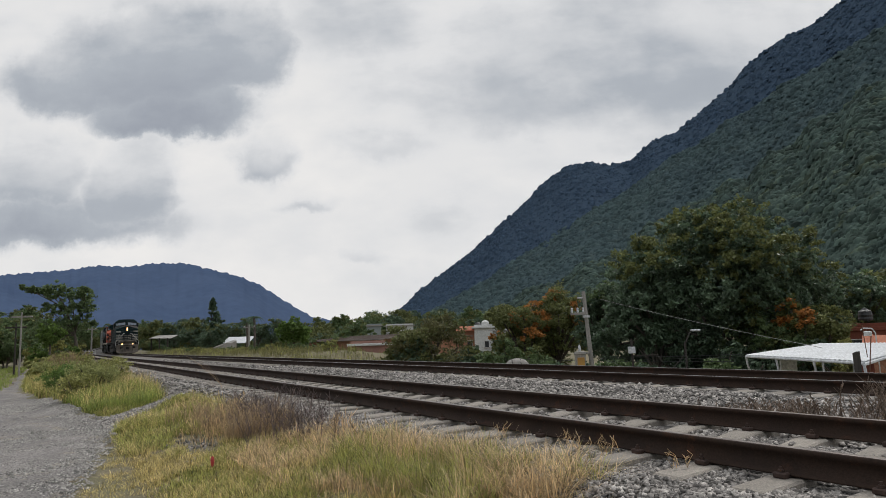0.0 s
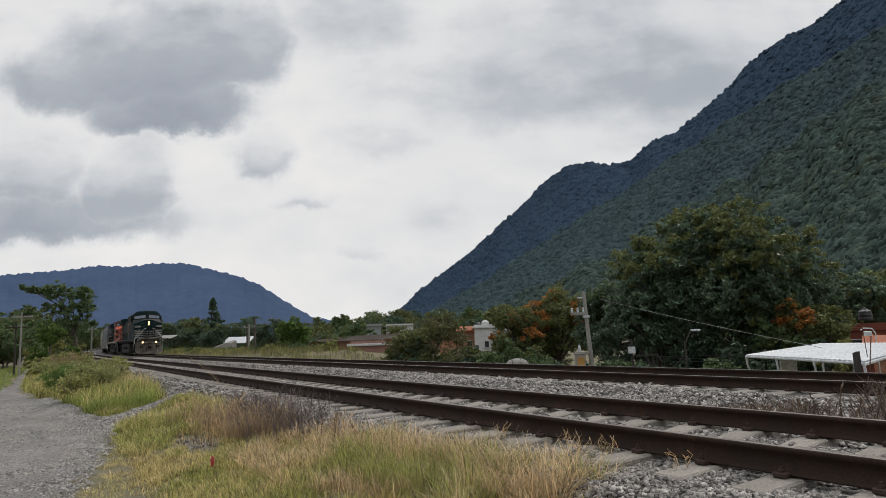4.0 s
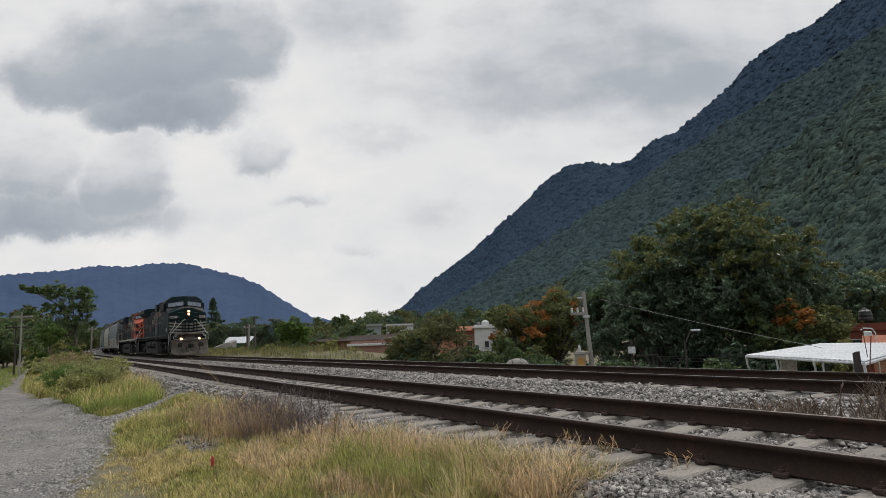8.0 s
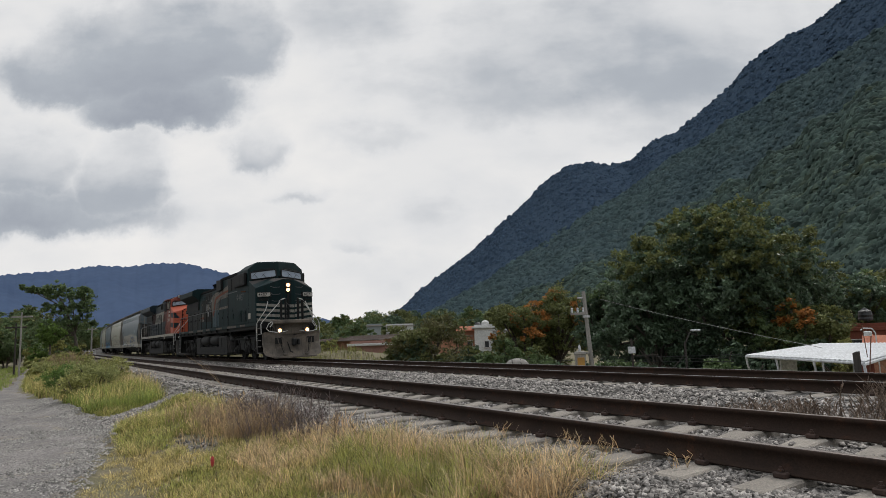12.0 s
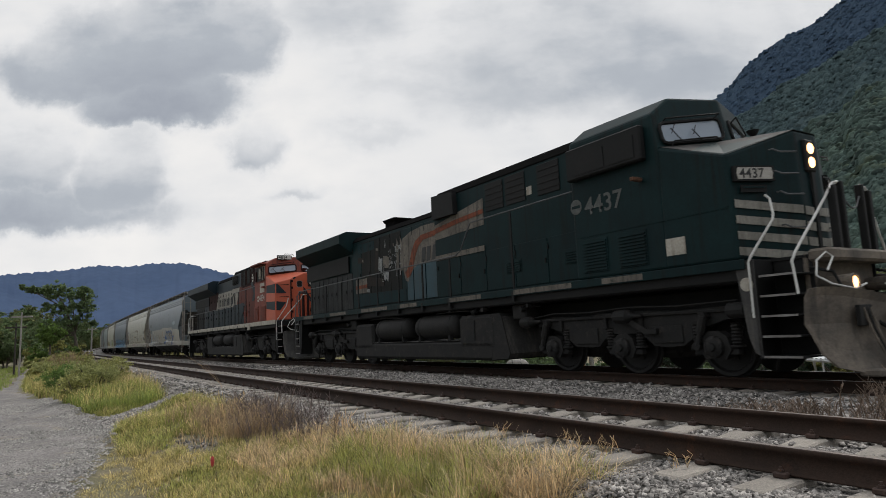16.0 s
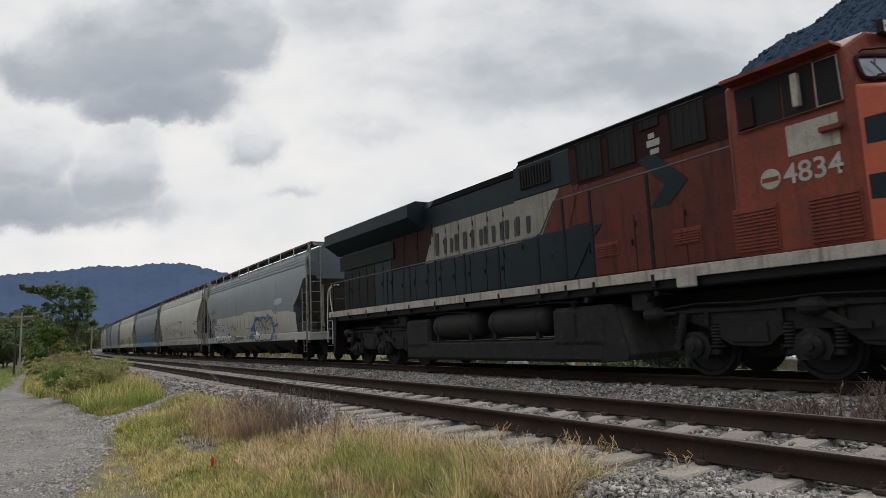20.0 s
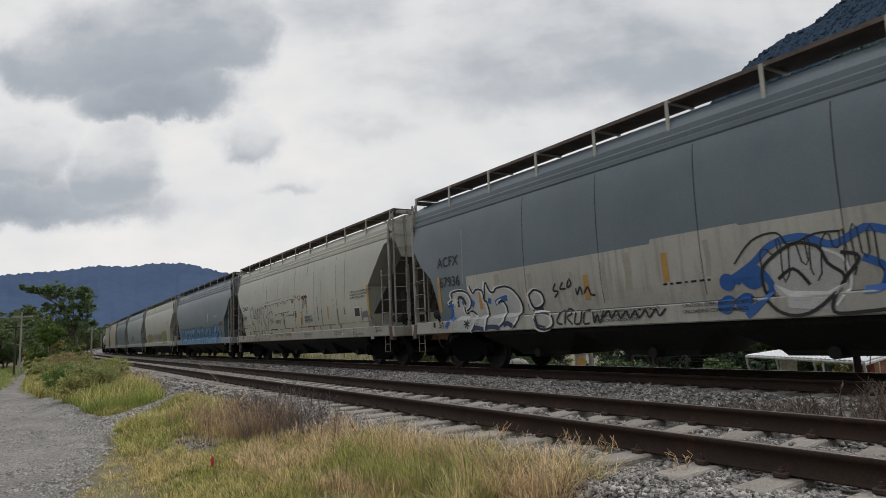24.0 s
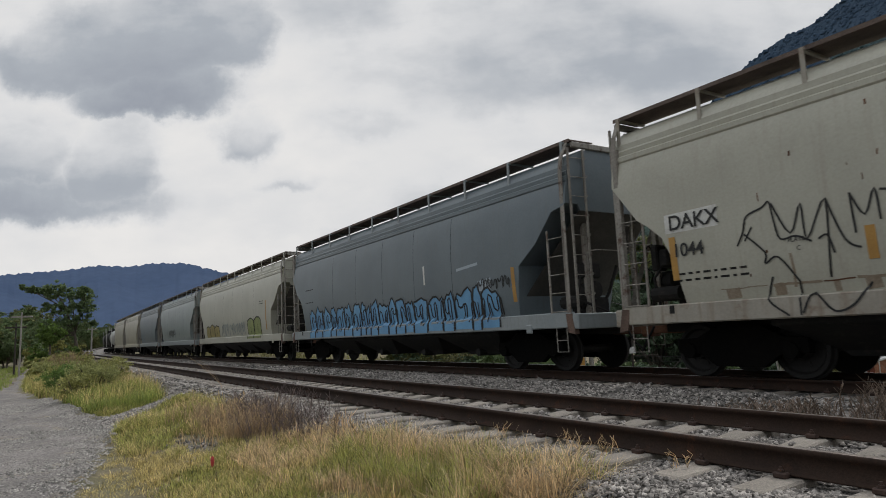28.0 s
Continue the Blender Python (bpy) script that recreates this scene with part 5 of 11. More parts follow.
m_stain = material("brown_rust_stain", (0.215, 0.165, 0.115), (0.26, 0.215, 0.16), 0.85, scale=4.0, fine=30, bump=0.1, amount=0.3)
m_ink = material("black_stencil_paint", (0.012, 0.012, 0.012), None, 0.6, amount=0.15, bump=0)
m_steel = material("worn_grey_handrail", (0.085, 0.088, 0.09), (0.05, 0.052, 0.054), 0.6, scale=2, bump=0.1)
m_ledge = material("dusty_pale_ledge", (0.11, 0.105, 0.1), (0.07, 0.066, 0.062), 0.85, scale=2.0, amount=0.4)
m_signwhite = material("grubby_white_sign", (0.40, 0.38, 0.34), (0.3, 0.28, 0.25), 0.6, scale=3.0, amount=0.3)
m_nosecream = material("dusty_cream_stripe", (0.25, 0.235, 0.20), (0.17, 0.16, 0.135), 0.65, scale=2.0, fine=25, bump=0.08, amount=0.3, streak=(0.09, 0.08, 0.065))
m_scrape = material("scraped_chalky_white_paint", (0.30, 0.30, 0.29), (0.12, 0.13, 0.13), 0.75, scale=9.0, fine=40, bump=0.1, amount=0.5, c3=(0.02, 0.04, 0.04))
m_palestep = material("worn_pale_step_edge", (0.22, 0.21, 0.20), (0.12, 0.11, 0.10), 0.7, scale=4.0, amount=0.4)
m_sootpanel = material("sooty_brown_black_door_paint", (0.0125, 0.0125, 0.0115), (0.008, 0.0095, 0.009), 0.7, scale=1.5, fine=25, bump=0.08, amount=0.35, spec=0.15, c3=(0.02, 0.017, 0.014), streak=(0.018, 0.016, 0.014))
m_brownpanel = material("rubbed_brown_paint", (0.031, 0.025, 0.0205), (0.02, 0.0175, 0.015), 0.75, scale=2.0, fine=25, bump=0.08, amount=0.4, spec=0.15, streak=(0.018, 0.016, 0.014))
m_deepteal = material("grimy_deep_teal_paint", (0.0055, 0.026, 0.03), (0.0045, 0.017, 0.02), 0.65, scale=1.5, fine=25, bump=0.06, amount=0.3, spec=0.15, streak=(0.01, 0.012, 0.012))
m_rosso = material("sooty_dark_red_paint", (0.125, 0.027, 0.016), (0.085, 0.02, 0.013), 0.65, spec=0.25, scale=1.3, fine=25, bump=0.08, amount=0.3, c3=(0.065, 0.02, 0.014), streak=(0.03, 0.013, 0.011))
m_nosetop = material("dusty_brown_anti_glare_paint", (0.05, 0.042, 0.036), (0.03, 0.027, 0.025), 0.85, scale=1.5, fine=25, bump=0.1, amount=0.3)
m_greydoor = material("rubbed_grey_door_paint", (0.032, 0.034, 0.034), (0.014, 0.015, 0.015), 0.7, scale=2.5, fine=25, bump=0.1, amount=0.45, spec=0.2, streak=(0.055, 0.055, 0.052))
m_grille = material("walkway_grating", (0.155, 0.112, 0.092), (0.09, 0.066, 0.056), 0.85, scale=3, fine=90, bump=0.8, amount=0.6)


MESHES = {}


def shared(key, shape_fn, mat, smooth=False):
    k = (key, mat.name)
    if k not in MESHES:
        MESHES[k] = fix_normals(shape_fn().mesh(key, mat, smooth))
    return MESHES[k]


def lettering(name, text, size, mat, parent, x, y, z, label="", spacing=1.0, shear=0.0):
    """Painted letters on the side that faces -Y; x, z is their lower left corner."""
    cu = bpy.data.curves.new(name, "FONT")
    cu.body = text
    cu.size = size
    cu.space_character = spacing
    cu.shear = shear
    cu.offset = 0.012 * size
    tmp = bpy.data.objects.new("tmp", cu)
    scene.collection.objects.link(tmp)
    me = bpy.data.meshes.new_from_object(tmp.evaluated_get(bpy.context.evaluated_depsgraph_get()))
    bpy.data.objects.remove(tmp)
    me.materials.clear()
    me.materials.append(mat)
    ob = new(name, me)
    ob.parent = parent
    ob.matrix_local = Matrix.Translation((x, y, z)) @ Matrix.Rotation(radians(90), 4, "X")
    if label:
        ob["label"] = label
    return ob


def plate(pts, y, th=0.006):
    """A thin raised plate on the side at y, facing -Y; pts of (x, z)."""
    return Shape().prism(pts, y - th, y)


def rect(x0, x1, z0, z1):
    return [(x0, z0), (x1, z0), (x1, z1), (x0, z1)]


def wheel_shape(r, tread=False):
    def make():
        sh = Shape()
        for sd in (-1, 1):
            y = sd * 0.752
            q = -sd
            if tread:
                sh.lathe([(0.0, r - 0.005), (sd * 0.066, r - 0.012), (sd * 0.068, r - 0.05), (0.0, r - 0.05)], (0, y, 0), "y", 24)
            else:
                sh.lathe([(q * 0.066, r - 0.06), (q * 0.07, r + 0.028), (q * 0.03, r + 0.026), (q * 0.018, r), (sd * 0.064, r - 0.014), (sd * 0.067, r - 0.075), (sd * 0.02, r - 0.11), (sd * 0.015, 0.16), (sd * 0.10, 0.13), (sd * 0.11, 0.0)], (0, y, 0), "y", 24)
                for k in range(5):
                    a = k * 2 * math.pi / 5
                    sh.cyl((math.cos(a) * 0.24, y + sd * 0.02, math.sin(a) * 0.24), (math.cos(a) * 0.24, y + sd * 0.035, math.sin(a) * 0.24), 0.04, 6)
        if not tread:
            sh.cyl((0, -0.72, 0), (0, 0.72, 0), 0.09, 10)
            sh.cyl((0, -1.05, 0), (0, 1.05, 0), 0.07, 10)
        return sh
    return make


def wheelset(parent, x, r):
    ob = part("wheelset", shared("wheelset_%.2f" % r, wheel_shape(r), m_wheel), None, parent, loc=(x, 0, r))
    WHEELS.append((ob, x, r))
    return ob


# ---------------------------------------------------------------- locomotives
def loco_bogie(parent, xc, fwd):
    R = 0.53
    def frame_shape():
        sh = Shape()
        for sd in (-1, 1):
            # deep cast side frame: lobes between the wheels, an arch over the middle axle
            poly = [(-2.55, 1.0), (-2.5, 1.16), (-2.1, 1.2), (-1.2, 1.17), (-0.4, 1.21), (0.4, 1.21), (1.2, 1.17), (2.1, 1.2), (2.5, 1.16), (2.55, 1.0), (2.2, 0.98), (1.8, 0.86), (1.55, 0.68), (1.34, 0.55), (0.95, 0.53), (0.7, 0.55), (0.52, 0.7),
                    (0.25, 0.79), (-0.25, 0.79), (-0.52, 0.7), (-0.7, 0.55), (-0.95, 0.53), (-1.34, 0.55), (-1.55, 0.68), (-1.8, 0.86), (-2.2, 0.98)]
            sh.prism(poly, *sorted((sd * 0.95, sd * 1.12)))
            sh.box(-2.45, 2.45, sd * 1.12, sd * 1.17, 1.1, 1.16, 0.015)
            for x in (-1.02, 1.02):
                sh.box(x - 0.33, x + 0.33, sd * 1.12, sd * 1.15, 0.6, 0.92, 0.012)
            for x in (-1.75, -0.45, 0.45, 1.75):
                sh.box(x - 0.04, x + 0.04, sd * 1.12, sd * 1.18, 0.88, 1.12, 0.012)
        sh.box(-0.9, 0.9, -0.95, 0.95, 0.85, 1.15, 0.05)
        sh.box(-2.6, -2.4, -0.95, 0.95, 0.78, 1.02, 0.03)
        sh.box(2.4, 2.6, -0.95, 0.95, 0.78, 1.02, 0.03)
        return sh
    ob = part("bogie", shared("bogie_frame", frame_shape, m_under), None, parent, "black cast three-axle bogie", loc=(xc, 0, 0))
    def box_shape():
        sh = Shape()
        for sd in (-1,):
            sh.prism([(-0.3, -0.05), (-0.24, 0.16), (-0.1, 0.26), (0.1, 0.26), (0.24, 0.16), (0.3, -0.05), (0.2, -0.2), (-0.2, -0.2)], *sorted((sd * 1.0, sd * 1.19)))
            sh.lathe([(sd * 1.18, 0.19), (sd * 1.25, 0.18), (sd * 1.28, 0.13), (sd * 1.29, 0.08), (sd * 1.33, 0.07), (sd * 1.335, 0.0)], (0, 0, 0), "y", 14)
            for a in range(5):
                sh.cyl((math.cos(a * 1.2566) * 0.155, sd * 1.25, math.sin(a * 1.2566) * 0.155), (math.cos(a * 1.2566) * 0.155, sd * 1.275, math.sin(a * 1.2566) * 0.155), 0.022, 6)
            sh.box(-0.42, -0.24, sd * 1.02, sd * 1.16, -0.14, -0.02, 0.02).box(0.24, 0.42, sd * 1.02, sd * 1.16, -0.14, -0.02, 0.02)
        return sh
    def spring_shape():
        sh = Shape()
        for sd in (-1,):
            sh.lathe([(k * 0.055 + q, r) for k in range(7) for q, r in ((0, 0.075), (0.026, 0.1))], (0, sd * 1.09, 0), "z", 10)
            sh.lathe([(-0.04, 0.12), (0.0, 0.12)], (0, sd * 1.09, 0), "z", 10)
        return sh
    def damper_shape():
        return Shape().cyl((0, -1.24, 0), (0.16, -1.24, 0.5), 0.05, 8).cyl((0.07, -1.24, 0.22), (0.16, -1.24, 0.5), 0.075, 8).cyl((0, -1.28, 0), (0, -1.14, 0), 0.075, 8).cyl((0.16, -1.28, 0.5), (0.16, -1.14, 0.5), 0.07, 8)
    for k in (-1, 0, 1):
        part("axle_box", shared("axle_box", box_shape, m_under), None, ob, loc=(k * 2.0, 0, 0.53))
        for dx in (-0.37, 0.37):
            part("spring", shared("bogie_spring", spring_shape, m_under), None, ob, loc=(k * 2.0 + dx, 0, 0.56))
        if k:
            part("damper", shared("bogie_damper", damper_shape, m_under), None, ob, loc=(k * 2.0 - 0.3, 0, 0.55))
        part("traction_motor", shared("traction_motor", lambda: Shape().box(-0.4, 0.4, -0.6, 0.6, 0.3, 0.85, 0.1), m_under), None, ob, loc=(k * 2.0 + 0.45, 0, 0))
        part("brake_shoe", shared("brake_shoe", lambda: Shape().box(-0.05, 0.05, -0.84, -0.7, 0.35, 0.75, 0.02).box(-0.03, 0.03, -0.95, -0.8, 0.46, 0.54).tube([(0, -0.9, 0.5), (0.02, -1.0, 0.85), (0.0, -1.02, 1.15)], 0.03, 5), m_under), None, ob, loc=(k * 2.0 - 0.62, 0, 0))
        wheelset(parent, xc + k * 2.0, R)
    # bent strap over the middle of the frame, pale at its upper edge
    part("brake_strap", shared("brake_strap", lambda: Shape().prism([(-0.45, 1.13), (-0.4, 1.2), (0.02, 1.2), (0.62, 0.87), (0.85, 0.87), (0.85, 0.77), (0.58, 0.77), (-0.02, 1.1)], -1.24, -1.18), m_under), None, ob)
    for dx in (-2.75 * fwd, 0.1 * fwd, 2.55 * fwd):
        part("brake_cylinder", shared("brake_cylinder", lambda: Shape().lathe([(-0.2, 0.02), (-0.2, 0.11), (-0.17, 0.13), (0.12, 0.13), (0.15, 0.1), (0.22, 0.05), (0.45, 0.03)], (0, -1.24, 0), "x", 12).box(-0.05, 0.05, -1.24, -1.0, -0.06, 0.06), m_under), None, ob, loc=(dx, 0, 1.12))
    part("brake_pipe", shared("bogie_pipe", lambda: Shape().tube([(-2.6, -1.2, 1.2), (-1.9, -1.2, 1.27), (-0.9, -1.18, 1.24), (0.2, -1.2, 1.29), (1.3, -1.18, 1.25), (2.5, -1.2, 1.28)], 0.018, 5), m_under), None, ob)
    part("sand_pipe", shared("sand_pipe", lambda: Shape().tube([(0, -0.95, 1.1), (0.05, -0.9, 0.6), (-0.1, -0.78, 0.15)], 0.025, 6), m_under), None, ob, loc=(2.9 * fwd, 0, 0))
    return ob


def knuckle(parent, x, d):
    sh = Shape().box(x - d * 0.7, x, -0.14, 0.14, 0.76, 0.98, 0.03)
    sh.box(x, x + d * 0.24, -0.2, 0.02, 0.68, 1.04, 0.05).box(x + d * 0.02, x + d * 0.3, 0.06, 0.17, 0.72, 1.0, 0.04)
    part("coupler", sh, m_under, parent, "rusty black knuckle coupler")
    part("air_hose", Shape().tube([(x - d * 0.2, -0.35, 0.95), (x + d * 0.05, -0.36, 0.75), (x + d * 0.2, -0.3, 0.42), (x + d * 0.3, -0.2, 0.36)], 0.03, 6), m_black, parent)


def loco_steps(parent, x0, x1, sd, rail_col, tread_col, front=False, side_mat=None):
    """Corner steps between x0 (body side) and x1 (end)."""
    y0, y1 = sd * 1.5, sd * 0.98
    d = 1 if x1 > x0 else -1
    part("step_well", Shape().box(x0 - d * 0.05, x0, y0, y1, 0.35, 1.88, 0.01).box(x0, x1, y1 - sd * 0.03, y1, 0.4, 1.9, 0.01), m_black, parent)
    part("step_side", Shape().prism([(x0 - d * 0.32, 1.86), (x0, 1.86), (x0, 0.38), (x0 - d * 0.12, 0.45), (x0 - d * 0.2, 0.7)], *sorted((y0, y0 - sd * 0.03))), side_mat or m_black, parent)
    for k in range(5):
        z = 0.40 + k * 0.305
        xa = x0 + d * 0.012 * k
        st = part("step", Shape().box(xa, x1, y0, y1, z - 0.03, z, 0.008), tread_col, parent)
        part("nosing", Shape().box(xa + d * 0.02, x1 - d * 0.02, y0 + sd * 0.004, y0 - sd * 0.012, z - 0.03, z + 0.004, 0.0), m_palestep, st, "worn pale step edge")
    r = 0.02
    if front:
        a = [(x0 - d * 0.08, y0, 0.98), (x0 - d * 0.08, y0, 1.84), (x0 - d * 0.05, sd * 1.47, 1.93), (x0 + d * 0.17, sd * 1.13, 2.5), (x0 + d * 0.17, sd * 1.1, 2.6), (x0 + d * 0.08, sd * 1.0, 2.86), (x0 + d * 0.0, sd * 0.98, 2.93)]
        b = [(x1 + d * 0.02, y0, 1.3), (x1 - d * 0.02, y0, 1.78), (x1 + d * 0.0, sd * 1.44, 1.9), (x1 + d * 0.15, sd * 0.65, 2.8), (x1 + d * 0.16, sd * 0.58, 2.9), (x1 + d * 0.17, sd * 0.5, 2.98), (x1 + d * 0.18, sd * 0.32, 3.02)]
    else:
        a = [(x0 + d * 0.05, y0, 0.75), (x0 + d * 0.02, y0, 1.85), (x0 + d * 0.2, y0, 2.45), (x0 + d * 0.22, y0, 2.8), (x0 + d * 0.1, y0 - sd * 0.12, 2.9)]
        b = [(x1, y0, 0.8), (x1, y0, 1.75), (x1 + d * 0.02, y0 - sd * 0.06, 2.75), (x1, y0 - sd * 0.2, 2.95), (x1, y0 - sd * 0.5, 2.97)]
    part("grab_rail", Shape().tube(a, r), rail_col, parent, "white bent grab rail")
    part("grab_rail", Shape().tube(b, r), rail_col, parent, "white bent grab rail")


def louvre(parent, x0, x1, z0, z1, y, mat, n):
    fr = part("louvre", Shape().box(x0 - 0.03, x1 + 0.03, y - 0.012, y, z0 - 0.03, z1 + 0.03, 0.005), mat, parent)
    h = (z1 - z0) / n
    for k in range(n):
        z = z0 + k * h
        part("slat", Shape().prism([(x0, z + 0.0), (x1, z), (x1, z + h * 0.5), (x0, z + h * 0.5)], y - 0.035, y - 0.013), mat, fr)


def handrail(parent, pts, sd, mat, z_foot=1.9):
    y = sd * 1.47
    part("handrail", Shape().tube([(x, y, z) for x, z in pts], 0.019), mat, parent, "steel handrail along the walkway")


def stanchion(parent, x, z, sd, mat):
    part("stanchion", shared("stanchion_%.2f_%d" % (z, sd), lambda: Shape().box(-0.036, 0.036, sd * 1.46, sd * 1.49, 1.62, z, 0.006).box(-0.045, 0.045, sd * 1.5, sd * 1.54, 1.6, 1.84, 0.01), mat), None, parent, loc=(x, 0, 0))


def loco_under(e):
    part("frame", Shape().box(-10.7, 9.85, -1.45, 1.45, 1.55, 1.88, 0.03).box(-10.7, 10.4, -0.55, 0.55, 1.05, 1.55, 0.05), m_black, e, "black steel underframe")
    # fuel tank: a long trough with raised ends, a dusty slanted front, and air reservoirs lying on its ledge
    tank = part("fuel_tank", Shape().box(-4.95, 3.0, -1.42, 1.42, 0.24, 0.74, 0.07).box(-4.95, -3.62, -1.42, 1.42, 0.5, 1.37, 0.08).box(1.5, 3.1, -1.42, 1.42, 0.5, 1.38, 0.09).prism([(2.9, 0.26), (3.55, 0.3), (3.62, 0.42), (3.36, 1.3), (3.28, 1.375), (2.9, 1.375)], -1.41, 1.41), m_under, e, "soot-black fuel tank")
    part("tank_front", Shape().prism([(3.555, 0.3), (3.63, 0.41), (3.37, 1.3), (3.36, 1.28), (3.6, 0.42), (3.54, 0.32)], -1.38, 1.38), m_plow, tank, "dust-streaked slanted front of the tank")
    # ledge top is paler than the rest of the tank
    part("ledge", Shape().box(-3.6, 1.48, -1.41, -0.75, 0.742, 0.752), m_ledge, tank, "pale ledge under the reservoirs")
    part("filler_cap", Shape().box(2.2, 2.26, -1.44, -1.42, 0.75, 1.25, 0.008).cyl((2.23, -1.45, 1.42), (2.23, -1.3, 1.5), 0.07, 10), m_black, tank)
    for x0 in (-3.45, -0.85):
        def res():
            return Shape().lathe([(0, 0.1), (0.03, 0.24), (0.1, 0.32), (0.2, 0.345), (1.98, 0.345), (2.08, 0.32), (2.15, 0.24), (2.18, 0.1)], (0, 0, 0), "x", 18)
        r = part("air_reservoir", shared("air_reservoir", res, m_under, True), None, e, "black cylindrical air tank", loc=(x0, -1.12, 1.14))
        for dx in (0.3, 1.88):
            part("strap", shared("reservoir_strap", lambda: Shape().lathe([(-0.03, 0.352), (0.03, 0.352), (0.03, 0.33), (-0.03, 0.33)], (0, 0, 0), "x", 18).prism([(-0.07, -0.4), (0.07, -0.4), (0.03, -0.24), (-0.03, -0.24)], -0.3, -0.18), m_black), None, r, loc=(dx, 0, 0))
    for x, z, r in ((4.1, 1.42, 0.06), (4.35, 1.5, 0.05), (2.6, 1.5, 0.06), (1.1, 1.56, 0.05), (-5.6, 1.4, 0.06)):
        part("valve", Shape().lathe([(-1.42, 0.0), (-1.42, r), (-1.3, r * 1.2), (-1.25, 0.03)], (x, 0, z), "y", 8).tube([(x, -1.28, z), (x + 0.2, -1.25, z + 0.08), (x + 0.45, -1.2, z + 0.05)], 0.02, 5), m_under, e)
    for x0 in (-3.9, 0.25):
        part("air_line", Shape().tube([(x0, -1.3, 1.5), (x0 + 1.2, -1.32, 1.52), (x0 + 2.2, -1.28, 1.46)], 0.025, 6), m_under, e)
    for x in (3.9, -5.4):
        part("filter_box", Shape().box(x - 0.25, x + 0.25, -1.3, -0.8, 1.2, 1.56, 0.03), m_under, e)
    loco_bogie(e, 6.9, 1)
    loco_bogie(e, -6.95, -1)
    knuckle(e, 11.15, 1)
    knuckle(e, -11.15, -1)


def hood_doors(e, x0, x1, z0, z1, y, n, pick):
    """Engine-room doors; pick(x) gives each one's paint."""
    w = (x1 - x0) / n
    for k in range(n):
        a, b = x0 + k * w, x0 + (k + 1) * w
        for sd in (-1, 1):
            dr = part("hood_door", Shape().box(a + 0.012, b - 0.012, sd * y, sd * (y + 0.022), z0, z1, 0.006), pick((a + b) / 2, sd), e)
            if sd < 0:
                part("latch", shared("hood_latch", lambda: Shape().box(-0.02, 0.02, -0.03, 0, -0.06, 0.06, 0.006), m_black), None, dr, loc=(b - 0.08, -(y + 0.02), (z0 + z1) / 2))
                part("hinge", shared("hood_hinge", lambda: Shape().cyl((0, -0.015, -0.06), (0, -0.015, 0.06), 0.016, 6), m_black), None, dr, loc=(a + 0.03, -(y + 0.02), z1 - 0.2))


